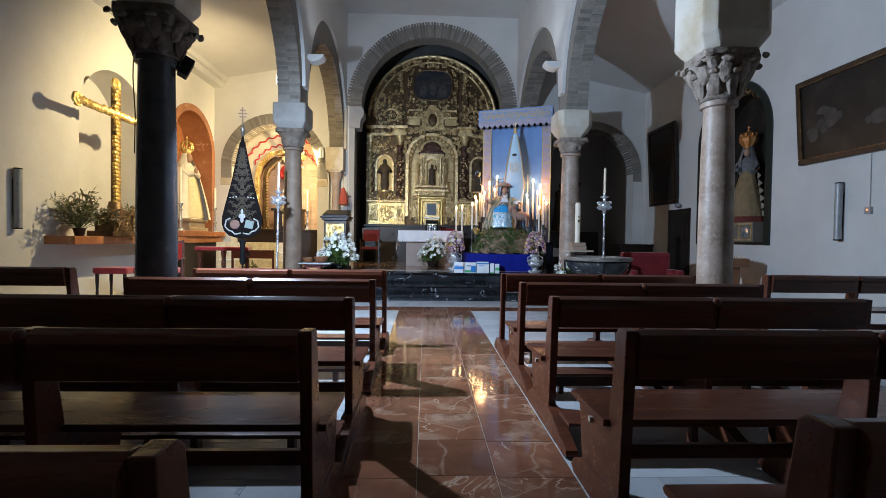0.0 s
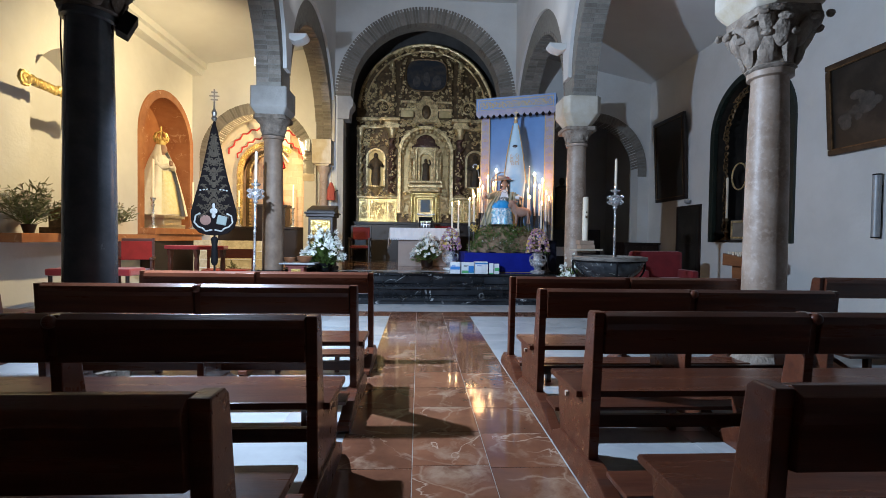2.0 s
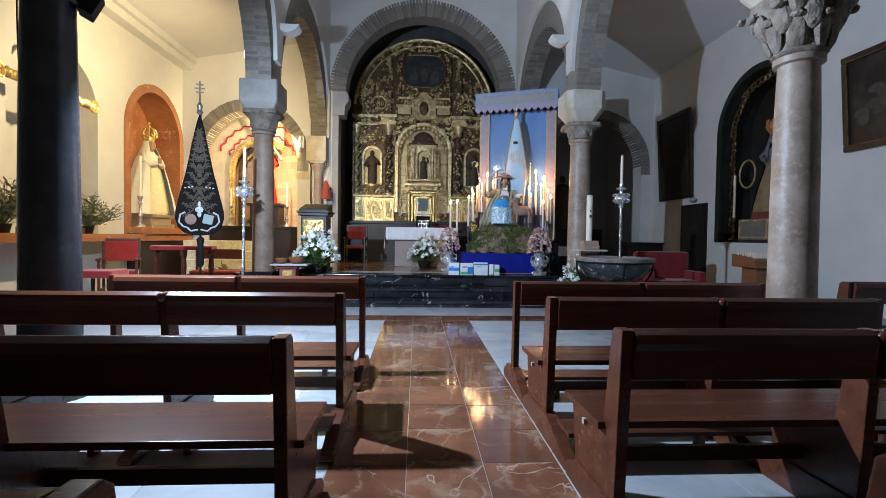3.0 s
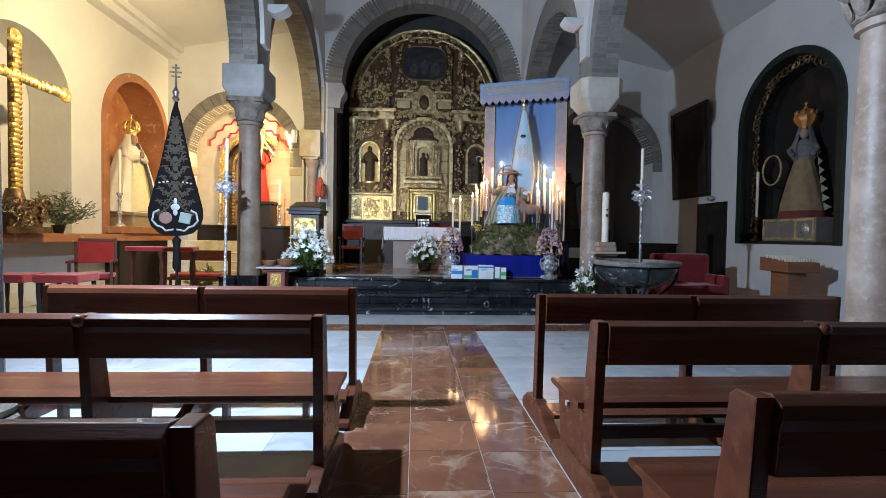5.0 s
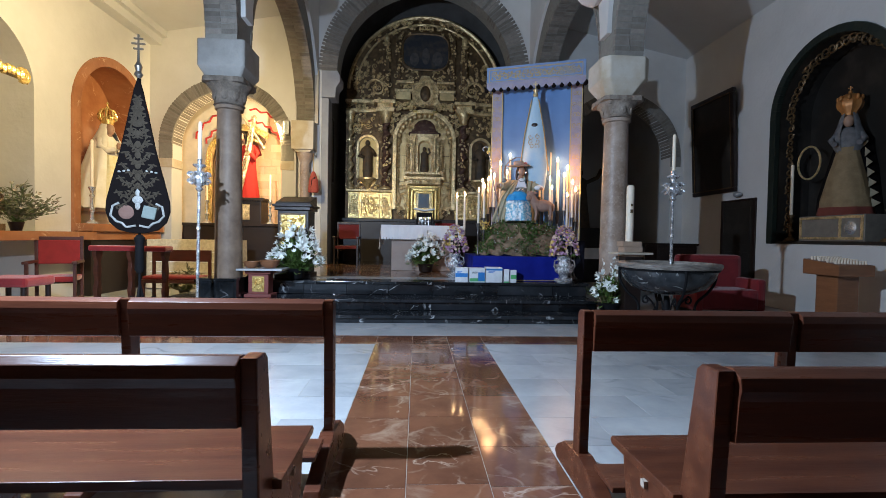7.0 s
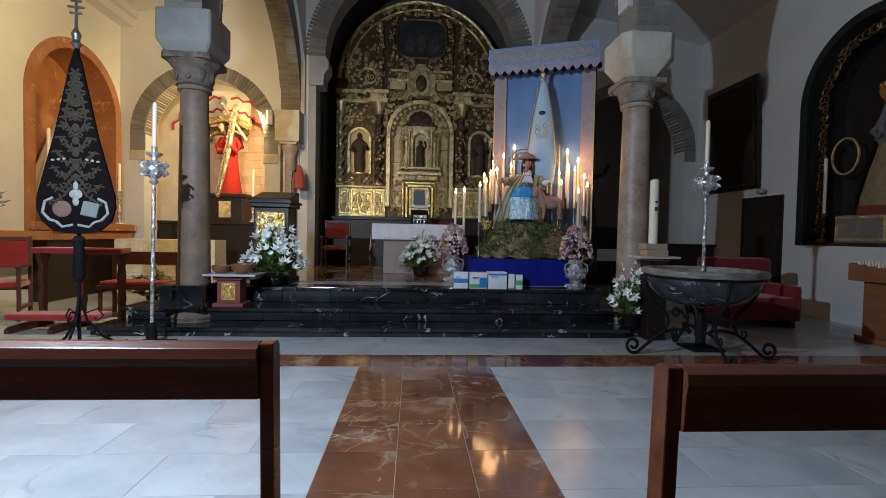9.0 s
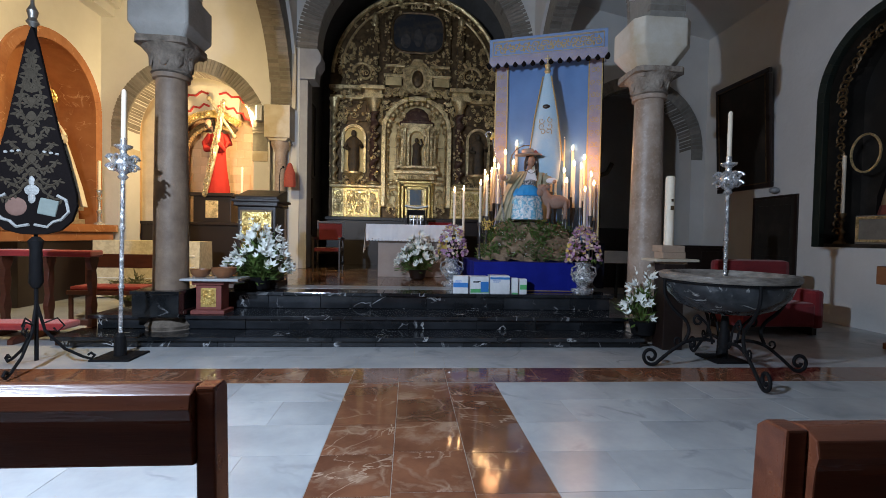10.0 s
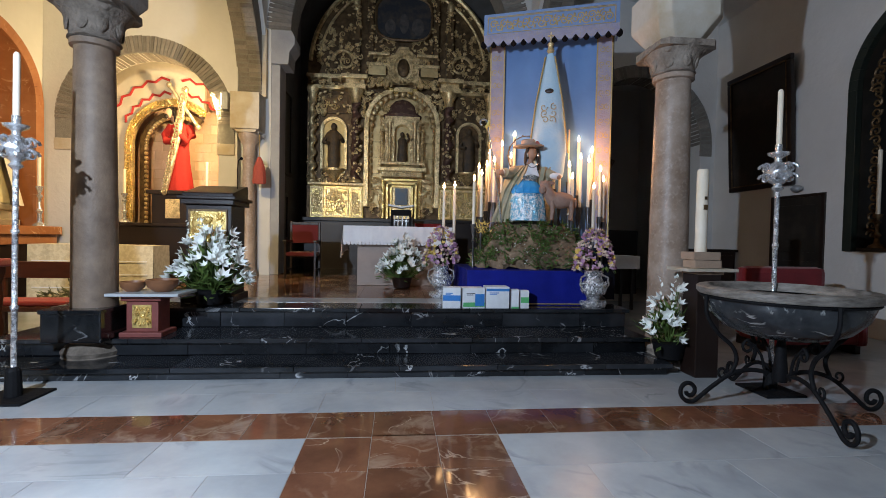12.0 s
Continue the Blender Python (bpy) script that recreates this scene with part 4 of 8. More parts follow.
# brick ring of the chancel arch, its imposts, and dark canvases on the chancel walls
imp = Shape()
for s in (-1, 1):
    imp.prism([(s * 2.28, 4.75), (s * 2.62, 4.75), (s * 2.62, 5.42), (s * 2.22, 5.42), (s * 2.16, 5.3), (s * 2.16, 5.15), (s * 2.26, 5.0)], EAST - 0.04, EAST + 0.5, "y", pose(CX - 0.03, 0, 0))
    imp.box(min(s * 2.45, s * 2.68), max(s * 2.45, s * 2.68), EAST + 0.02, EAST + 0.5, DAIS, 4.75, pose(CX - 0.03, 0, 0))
# greyer than the walls: the shade on the piers is put into this colour
solid("chancel_pier", imp, mat("grey plaster with painted shade", (0.36, 0.36, 0.37), 0.85, colour2=(0.27, 0.265, 0.27), scale=3, bump=0.2), "plastered piers and imposts under the chancel arch", "pier", bevel=0.01)
for y0, z0, z1, yl in ((16.15, 2.75, 4.7, 17.3), (16.2, 1.2, 2.3, 17.0)):
    cv = thing("wall_painting", (CX - 2.74, (y0 + yl) / 2, (z0 + z1) / 2), "dark framed canvas on the chancel wall", "painting")
    h, w = (z1 - z0) / 2, (yl - y0) / 2
    part("canvas", Shape().box(0.0, 0.03, -w + 0.05, w - 0.05, -h + 0.05, h - 0.05), CANVAS, cv)
    part("frame", Shape().box(0, 0.06, -w, w, h - 0.07, h).box(0, 0.06, -w, w, -h, -h + 0.07).box(0, 0.06, -w, -w + 0.07, -h + 0.07, h - 0.07).box(0, 0.06, w - 0.07, w, -h + 0.07, h - 0.07), DARK_WOOD, cv, bevel=0.008)

# ---------------- altar and sanctuary ----------------
al = thing("altar", (0.3, 13.75, DAIS), "stone altar table with a pinkish block base", "altar")
part("altar_base", Shape().box(-0.68, 0.62, -0.33, 0.33, 0, 0.9), STONE_PINK, al, bevel=0.01)
part("altar_top", Shape().box(-0.85, 0.85, -0.42, 0.42, 0.9, 0.985), STONE_PINK, al, bevel=0.012)
cloth = Shape()
n = 60
top, hang = [], []
for i in range(n + 1):
    x = -0.9 + 1.8 * i / n
    hang.append((x, -0.455 - 0.012 * math.sin(i * 0.9), 0.70 + 0.018 * abs(math.sin(i * 0.52)) + 0.01 * math.sin(i * 0.2)))
    top.append((x, -0.45, 0.992))
vs = top + hang + [(x, 0.45, 0.995) for x, _, _ in top]
fs = [(i, i + 1, n + 2 + i, n + 1 + i) for i in range(n)] + [(i + 1, i, 2 * n + 2 + i, 2 * n + 3 + i) for i in range(n)]
cloth.put(vs, fs)
for s in (-1, 1):
    m = 24
    a = [(s * 0.9, -0.45 + 0.9 * i / m, 0.993) for i in range(m + 1)]
    b = [(s * (0.93 + 0.02 * math.sin(i * 1.3)), -0.46 + 0.92 * i / m, 0.55 + 0.02 * abs(math.sin(i * 0.8)) - 0.10 * max(0, 1 - i / 8)) for i in range(m + 1)]
    cloth.put(a + b, [(i, i + 1, m + 2 + i, m + 1 + i) for i in range(m)])
tc = thing("tablecloth", (0.3, 13.75, DAIS), "white linen altar cloth with a scalloped lace edge", "tablecloth")
part("cloth", cloth, LINEN, tc, smooth=True)
sc = Shape()
for i in range(30):
    sc.ball((-0.87 + i * 0.06, -0.468, 0.705), (0.03, 0.006, 0.03), 8, 4)
part("lace_edge", sc, LINEN, tc)

def lily(shape, m, s):
    for k in range(6):
        shape.leaf(m @ pose(0, 0, 0, 0, 0, 60 * k) @ pose(0, 0, 0, 32, 0, 0), s, s * 0.42, 0.3)


def bouquet(at, wide, high, label, seed, pot, n=46):
    r = random.Random(seed)
    t = thing("flower_arrangement", at, label, "flowers", "white flower arrangements")
    part("pot", Shape().lathe([(0.09, 0), (0.13, 0.02), (0.16, 0.16), (0.17, 0.18), (0.15, 0.18)], 20), pot, t, smooth=True)
    green, white, stems = Shape(), Shape(), Shape()
    for i in range(n * 4):
        a, e = r.uniform(0, 360), r.uniform(-25, 75)
        m = pose(0, 0, 0.2, 0, 0, a) @ pose(0, 0, 0, e, 0, 0)
        d = r.uniform(0.05, wide * 0.36)
        green.leaf(m @ pose(0, d, r.uniform(0, high * 0.25), r.uniform(-20, 40), r.uniform(-40, 40), r.uniform(-50, 50)), r.uniform(0.10, 0.2), r.uniform(0.025, 0.05))
    for i in range(n):
        a = r.uniform(0, 2 * math.pi)
        q = math.sqrt(r.random())
        x, y = wide * 0.46 * q * math.cos(a), wide * 0.34 * q * math.sin(a)
        z = 0.2 + (high - 0.28) * (1 - q * q) * r.uniform(0.45, 1.0) + 0.12 * r.random()
        stems.tube([(0, 0, 0.16), (x * 0.5, y * 0.5, z * 0.55), (x, y, z)], 0.004, 5)
        m = pose(x, y, z, 0, 0, math.degrees(math.atan2(y, x)) - 90) @ pose(0, 0, 0, r.uniform(-95, -20), r.uniform(-30, 30), 0)
        lily(white, m, r.uniform(0.075, 0.12))
    for i in range(4):
        x = r.uniform(-0.3, 0.3) * wide
        for k in range(9):
            z = high * (0.55 + 0.05 * k)
            white.leaf(pose(x + 0.06 * wide * k * (0.1 if x > 0 else -0.1), -0.02, z, r.uniform(0, 90), r.uniform(-40, 40), r.uniform(0, 360)), 0.055, 0.03)
    part("foliage", green, LEAF, t)["kind"] = "stuff"
    part("stem_tuft", stems, LEAF, t)["kind"] = "stuff"
    part("lily_spray", white, PETAL, t)["kind"] = "stuff"
    return t


BLUE_POT = mat("blue glazed pot", (0.02, 0.10, 0.17), 0.3, scale=8, bump=0.05)
bouquet((-1.84, 11.16, DAIS), 0.95, 1.0, "large arrangement of white lilies in a dark pot on the dais", 1, IRON, 100)
bouquet((0.36, 13.0, DAIS), 0.8, 0.86, "round arrangement of white lilies before the altar", 2, DARK_WOOD, 75)
bouquet((3.10, 10.17, 0.12), 0.60, 0.88, "loose white lilies in a dark pot on the black step", 3, IRON, 34)


def silver_vase(at, label, seed):
    r = random.Random(seed)
    t = thing("silver_vase", at, label, "vase", "silver vases with mixed flowers")
    sv = Shape().lathe([(0.13, 0), (0.14, 0.03), (0.10, 0.07), (0.07, 0.10), (0.10, 0.15), (0.135, 0.22), (0.13, 0.30), (0.10, 0.36), (0.085, 0.40), (0.11, 0.44), (0.10, 0.45)], 28, None, 1, folds(9, 0.04))
    part("vase_body", sv, CHASED, t, smooth=True)
    rel = Shape()
    for i in range(16):
        for z, q in ((0.20, 0.130), (0.28, 0.138), (0.04, 0.135), (0.41, 0.09)):
            spiral(rel, pose(0, 0, z + 0.012 * (i % 2), 0, 0, 22.5 * i) @ pose(0, -q, 0, 0, 90 * (i % 3), 0), 0.034, 1.2, 0.011)
    for q in (-1, 1):
        rel.tube([(q * 0.10, -0.02, 0.40), (q * 0.17, -0.03, 0.37), (q * 0.18, -0.03, 0.28), (q * 0.13, -0.02, 0.20)], 0.014, 7)
    part("relief", rel, SILVER, t, smooth=True)["kind"] = "stuff"
    shapes = {k: Shape() for k in ("mauve", "yellow", "peach", "green")}
    for i in range(240):
        a, h = r.uniform(0, 2 * math.pi), r.random()
        q = 0.215 * (1 - h ** 1.6) ** 0.5 + 0.02
        x, y, z = q * math.cos(a), q * math.sin(a), 0.46 + 0.50 * h
        k = r.choices(("mauve", "yellow", "peach", "green"), (5, 2, 3.5, 2.5))[0]
        m = pose(x, y, z, 0, 0, math.degrees(a) - 90) @ pose(0, 0, 0, -75 + 70 * h, 0, r.uniform(0, 360))
        if k == "green":
            shapes[k].leaf(m, 0.07, 0.035)
        else:
            for j in range(5):
                shapes[k].leaf(m @ pose(0, 0, 0, 0, 0, 72 * j) @ pose(0, 0, 0, 28, 0, 0), r.uniform(0.035, 0.05), 0.036)
            shapes[k].ball((0, 0, 0.008), 0.012, 6, 4, m)
    for k, mm in (("mauve", PETAL_PINK), ("yellow", PETAL_YELLOW), ("peach", PETAL_CREAM), ("green", LEAF)):
        part(k + "_blossom" if k != "green" else "foliage", shapes[k], mm, t)["kind"] = "stuff"
    return t


silver_vase((2.70, 11.14, DAIS), "chased silver vase with a cone of mauve and yellow flowers", 5)
silver_vase((0.88, 11.95, DAIS), "chased silver vase with a cone of mauve and yellow flowers", 6)

# blue draped platform with a rock mound
plat = thing("draped_platform", (1.96, 12.0, DAIS), "low platform draped in royal blue cloth", "platform")
drape = []
for i in range(80):
    u = i / 80 * 4
    k, f = int(u), u - int(u)
    c = [(-0.83, -0.75), (0.76, -0.75), (0.92, 0.6), (-0.83, 0.6)]
    a, b = c[k], c[(k + 1) % 4]
    drape.append((a[0] + (b[0] - a[0]) * f, a[1] + (b[1] - a[1]) * f))
sh = Shape()
vs = [(x * 0.985, y * 0.98, 0.43) for x, y in drape] + [(x * (1 + 0.012 * math.sin(i * 1.1)), y * (1 + 0.015 * math.sin(i * 1.7)), 0.0) for i, (x, y) in enumerate(drape)]
sh.put(vs, [(i, (i + 1) % 80, 80 + (i + 1) % 80, 80 + i) for i in range(80)] + [tuple(range(79, -1, -1))])
part("drape", sh, BLUE_CLOTH, plat, smooth=True)
part("gold_braid", Shape().tube([(x * 1.012, y * 1.012, 0.02) for x, y in drape[:40]], 0.008, 5), THREAD, plat)
rk = thing("rock_mound", (2.13, 12.05, DAIS + 0.43), "mossy bark and rock mound planted with greenery", "rock mound")
sh = Shape()
n, mrows = 56, 14
vs = []
for j in range(mrows + 1):
    u = j / mrows
    for i in range(n):
        a = 2 * math.pi * i / n
        q = (1 - 0.42 * u ** 1.5) * (1 + 0.10 * noise.noise((3 * math.cos(a), 3 * math.sin(a), 4 * u)) + 0.05 * noise.noise((9 * math.cos(a), 9 * math.sin(a), 9 * u)))
        sq = 1 / max(abs(math.cos(a)), abs(math.sin(a))) ** 0.55
        vs.append((0.82 * q * sq * math.cos(a), 0.52 * q * sq * math.sin(a), 0.58 * u + 0.05 * noise.noise((5 * math.cos(a), 5 * math.sin(a), 3 * u))))
fs = [(j * n + i, j * n + (i + 1) % n, (j + 1) * n + (i + 1) % n, (j + 1) * n + i) for j in range(mrows) for i in range(n)] + [tuple(mrows * n + i for i in range(n))]
part("mound", sh.put(vs, fs), ROCK, rk, smooth=True, wobble=0.085)
r = random.Random(12)
moss, wild = Shape(), Shape()
for i in range(210):
    a = r.uniform(-math.pi, 0.3)
    u = r.random()
    q = (1 - 0.40 * u ** 1.5) / max(abs(math.cos(a)), abs(math.sin(a))) ** 0.55
    c = (0.80 * q * math.cos(a), 0.54 * q * math.sin(a), 0.58 * u)
    for k in range(r.randint(5, 12)):
        moss.leaf(pose(c[0] + r.uniform(-0.05, 0.05), c[1] - 0.02, c[2] + r.uniform(-0.05, 0.05), r.uniform(-30, 60), r.uniform(-60, 60), math.degrees(a) - 90 + r.uniform(-70, 70)), r.uniform(0.04, 0.11), r.uniform(0.015, 0.03))
    if r.random() < 0.25:
        for k in range(4):
            wild.leaf(pose(c[0] + r.uniform(-0.04, 0.04), c[1] - 0.03, c[2] + r.uniform(-0.03, 0.05), r.uniform(0, 60), 0, r.uniform(0, 360)), 0.025, 0.02)
part("greenery", moss, LEAF, rk)["kind"] = "stuff"
part("wild_blossom", wild, PETAL, rk)["kind"] = "stuff"
yl = Shape()
for k in range(60):
    yl.leaf(pose(-0.74 + r.uniform(-0.08, 0.08), -0.46 + r.uniform(-0.06, 0.06), 0.5 + r.uniform(-0.05, 0.10), r.uniform(0, 90), r.uniform(-50, 50), r.uniform(0, 360)), 0.06, 0.02)
part("yellow_sprig", yl, PETAL_YELLOW, rk)["kind"] = "stuff"

# seated shepherdess statue, lamb, crook
Z = DAIS + 1.0
gown = Shape().lathe([(0.25, 0), (0.245, 0.1), (0.23, 0.25), (0.20, 0.37), (0.12, 0.46)], 40, pose(-0.04, -0.14, 0), 0.8, folds(9, 0.05))
sash = Shape().lathe([(0.205, 0.345), (0.215, 0.37), (0.185, 0.43), (0.13, 0.49), (0.09, 0.51)], 40, pose(-0.04, -0.155, 0), 0.82, folds(15, 0.05))
bodice = Shape().lathe([(0.10, 0.46), (0.115, 0.52), (0.12, 0.60), (0.09, 0.68), (0.045, 0.72)], 20, pose(0.0, -0.08, 0), 0.75)
mantle = Shape().lathe([(0.34, -0.02), (0.34, 0.15), (0.31, 0.36), (0.28, 0.52), (0.22, 0.66), (0.10, 0.74)], 40, pose(0.0, 0.07, 0), 0.55, folds(11, 0.06))
# the cloak's hanging front, spread to one side in folds
rows_m = ((0.70, -0.05, -0.12), (0.56, -0.09, -0.26), (0.40, -0.16, -0.36), (0.2, -0.22, -0.42), (-0.02, -0.24, -0.50))
vs_m = []
for zq, xa, xb in rows_m:
    vs_m += [(xa + (xb - xa) * k / 12, -0.22 + 0.10 * (k / 12) + 0.022 * math.sin(k * 1.6 + 2 * zq), zq) for k in range(13)]
mantle.put(vs_m, [(13 * a + k, 13 * a + k + 1, 13 * a + k + 14, 13 * a + k + 13) for a in range(4) for k in range(12)])
mantle.put([(0.06 + 0.20 * k / 8 + 0.05 * (2 - a) * 0.5, -0.20 + 0.012 * k + 0.02 * math.sin(1.7 * k), 0.70 - 0.16 * a) for a in range(3) for k in range(9)], [(9 * a + k, 9 * a + k + 1, 9 * a + k + 10, 9 * a + k + 9) for a in range(2) for k in range(8)])
for pts_a in ([(-0.16, -0.04, 0.66), (-0.25, -0.10, 0.60), (-0.31, -0.18, 0.585), (-0.36, -0.24, 0.60)], [(0.17, -0.04, 0.66), (0.26, -0.12, 0.61), (0.29, -0.20, 0.58)]):
    mantle.tube(pts_a, 0.07, 12, None, 0.85)
cuffs = Shape().ball((0.305, -0.235, 0.575), (0.085, 0.05, 0.045), 12, 7).ball((-0.385, -0.26, 0.60), (0.03, 0.03, 0.035), 10, 6)
cuffs.put([(0.0 + (0.05 + 0.02 * a) * math.sin(k), -0.185 - 0.006 * a, 0.73 - 0.05 * a + 0.012 * math.cos(3 * k)) for a in range(4) for k in [-1.2 + 0.3 * q for q in range(9)]], [(9 * a + k, 9 * a + k + 1, 9 * a + k + 10, 9 * a + k + 9) for a in range(3) for k in range(8)])
hatb = Shape().lathe([(0.195, 0.950), (0.20, 0.958), (0.16, 0.975), (0.09, 0.985), (0.088, 1.03), (0.06, 1.045), (0.01, 1.05)], 28, pose(0.01, -0.09, 0, 4, -3, 0))
head = Shape().ball((0.02, -0.135, 0.875), (0.056, 0.055, 0.085), 16, 10).tube([(0.0, -0.08, 0.70), (0.015, -0.11, 0.82)], 0.036, 10).ball((0.02, -0.192, 0.868), (0.010, 0.012, 0.018), 8, 5)
head.ball((0.33, -0.28, 0.555), (0.03, 0.045, 0.028), 8, 6).ball((-0.41, -0.285, 0.59), (0.03, 0.03, 0.04), 8, 6)
for k in (-0.03, 0, 0.03):
    head.tube([(-0.41 + k * 0.4, -0.30, 0.60), (-0.42 + k, -0.32, 0.56)], 0.009, 5)
hair = Shape().ball((0.02, -0.085, 0.88), (0.082, 0.065, 0.095), 14, 8)
for s in (-1, 1):
    hair.tube([(0.02 + s * 0.05, -0.13, 0.93), (0.02 + s * 0.075, -0.12, 0.86), (0.02 + s * 0.085, -0.12, 0.76), (0.02 + s * 0.085, -0.15, 0.66 if s > 0 else 0.72)], 0.03, 8, None, 0.5)
roses = Shape()
rq = random.Random(9)
for i in range(16):
    a = radians(rq.uniform(185, 355))
    roses.ball((0.01 + 0.10 * math.cos(a), -0.09 + 0.10 * math.sin(a), 0.995 + rq.uniform(-0.01, 0.03)), rq.uniform(0.014, 0.026), 7, 5)
jewels = Shape()
for s in (-1, 1):
    jewels.ball((0.02 + s * 0.068, -0.165, 0.845), (0.012, 0.01, 0.028), 7, 5)
for k in range(15):
    u = -1 + k / 7
    jewels.ball((0.01 + 0.075 * u, -0.185, 0.68 + 0.055 * u * u), 0.010, 6, 4)
for k in range(26):
    jewels.ball((-0.04 + rq.uniform(-0.10, 0.10), -0.205, 0.52 + rq.uniform(-0.02, 0.05)), rq.uniform(0.008, 0.016), 6, 4)
figure("shepherdess_statue", (2.07, 11.98, Z + 0.07), [(gown, SEQUIN), (sash, AQUA), (bodice, mat("silver embroidery", (0.7, 0.7, 0.68), 0.3, 0.7, scale=30, bump=0.7, bump_scale=70)), (mantle, ROBE_SAGE), (hatb, mat("straw hat", (0.42, 0.33, 0.27), 0.8, scale=20)), (head, STATUE_SKIN), (hair, HAIR), (roses, mat("dusty pink roses", (0.42, 0.13, 0.12), 0.7, scale=14, bump=0.2)), (cuffs, LINEN), (jewels, SILVER)],
       "seated shepherdess statue with flowered hat, blue sequined skirt and sage mantle", "statue", size=1.062)
halo = thing("halo", (2.11, 12.11, Z + 1.0), "thin dark metal ring of flowers behind the statue", "halo")
sh = Shape().tube([(0.29 * math.cos(2 * math.pi * i / 40), 0, 0.29 * math.sin(2 * math.pi * i / 40)) for i in range(41)], 0.007, 6)
for i in range(14):
    for k in range(3):
        a = 2 * math.pi * (i + 0.18 * k) / 14
        sh.ball((0.29 * math.cos(a) + 0.008 * (k - 1), -0.01, 0.29 * math.sin(a) + 0.01 * (k % 2)), 0.011, 6, 4)
part("ring", sh, GOLD_DARK, halo)
part("halo_stem", Shape().tube([(0, 0.06, -0.9), (0, 0.03, -0.28)], 0.008, 6), GOLD_DARK, halo)
lamb = Shape().ball((0.02, 0, 0.25), (0.19, 0.095, 0.105), 18, 10).ball((-0.19, -0.03, 0.42), (0.075, 0.055, 0.075), 12, 8).ball((-0.235, -0.06, 0.375), (0.05, 0.038, 0.055), 10, 7).tube([(-0.08, 0, 0.26), (-0.14, -0.01, 0.34), (-0.18, -0.02, 0.42)], 0.085, 10, None, 0.7)
for x, y in ((-0.11, -0.05), (-0.07, 0.05), (0.14, -0.05), (0.17, 0.05)):
    lamb.tube([(x, y, 0.24), (x + 0.015, y, 0.12), (x, y, 0.0)], 0.034, 10, None, 0.6)
lamb.ball((-0.12, -0.05, 0.46), (0.045, 0.018, 0.026), 8, 5).ball((-0.22, 0.03, 0.475), (0.03, 0.018, 0.026), 8, 5).ball((0.21, 0, 0.22), (0.03, 0.03, 0.07), 8, 6)
figure("lamb_statue", (2.44, 11.72, Z + 0.09), [(lamb, WOOL)], "brown carved lamb standing beside the seated statue", "statue", size=1.062)
crook = thing("shepherd_crook", (1.67, 11.78, Z + 0.04), "long silver crook leaning beside the seated statue", "crook")
part("crook_staff", Shape().tube([(0.0, 0, 0), (-0.09, -0.01, 0.58), (-0.22, -0.02, 1.30)], 0.010, 8), SILVER, crook, smooth=True)
part("crook_head", Shape().tube([(-0.275 + 0.055 * math.cos(a) * (1 - 0.05 * a), -0.02, 1.32 + 0.05 * math.sin(a) * (1 - 0.05 * a)) for a in [0.35 * k for k in range(13)]], 0.013, 8), SILVER, crook, smooth=True)
part("crook_flowers", Shape().ball((-0.21, -0.03, 1.30), 0.03, 8, 5).ball((-0.235, -0.03, 1.27), 0.024, 8, 5).ball((-0.205, -0.03, 1.335), 0.022, 8, 5), PETAL_YELLOW, crook)


STICK = mat("tarnished dark silver", (0.16, 0.15, 0.15), 0.25, 0.7, colour2=(0.05, 0.05, 0.05), scale=20)


def candle(x, y, z_top, length, label="lit ivory candle in a slim candlestick"):
    """A lit candle in a turned stick that stands on the dais or the mound."""
    t = thing("candlestick", (x, y, DAIS), label, "candle", "lit candles round the seated statue")
    zb = z_top - length - DAIS
    part("stick", Shape().lathe([(0.07, 0), (0.07, 0.02), (0.03, 0.05), (0.014, 0.12), (0.013, zb * 0.4), (0.024, zb * 0.42), (0.013, zb * 0.45), (0.013, zb * 0.75), (0.026, zb * 0.78), (0.014, zb * 0.82), (0.035, zb - 0.03), (0.038, zb)], 12), STICK, t, smooth=True)
    part("wax", Shape().lathe([(0.021, zb - 0.02), (0.021, zb + length - 0.008), (0.017, zb + length), (0.006, zb + length - 0.003)], 12), WAX, t, smooth=True)
    part("flame", Shape().lathe([(0.003, 0.002), (0.015, 0.018), (0.018, 0.034), (0.011, 0.064), (0.001, 0.092)], 8, pose(0, 0, zb + length)), FLAME, t, smooth=True)


for x, y, zt, ln in ((1.29, 11.78, 2.1, 0.58), (1.38, 11.94, 2.28, 0.65), (1.4, 11.83, 2.18, 0.56), (1.5, 12.0, 2.33, 0.62), (1.57, 12.16, 2.52, 0.67), (1.62, 12.08, 2.4, 0.56), (1.77, 12.27, 2.67, 0.67), (1.98, 12.38, 2.84, 0.62),
                     (1.9, 12.25, 2.5, 0.56), (2.54, 12.23, 2.8, 0.73), (2.56, 12.05, 2.64, 0.76), (2.73, 12.17, 2.93, 0.76), (2.66, 11.94, 2.35, 0.67), (2.67, 11.84, 2.18, 0.58), (2.83, 12.05, 2.73, 0.76), (2.81, 11.91, 2.46, 0.67),
                     (2.9, 11.84, 2.41, 0.62), (3.01, 12.0, 2.58, 0.67), (2.91, 11.68, 2.03, 0.56), (2.41, 12.29, 2.61, 0.56), (3.04, 11.78, 2.28, 0.62), (3.12, 11.85, 2.15, 0.56), (0.92, 12.1, 2.01, 0.69), (1.07, 12.12, 2.04, 0.74)):
    candle(x, y, zt, ln)
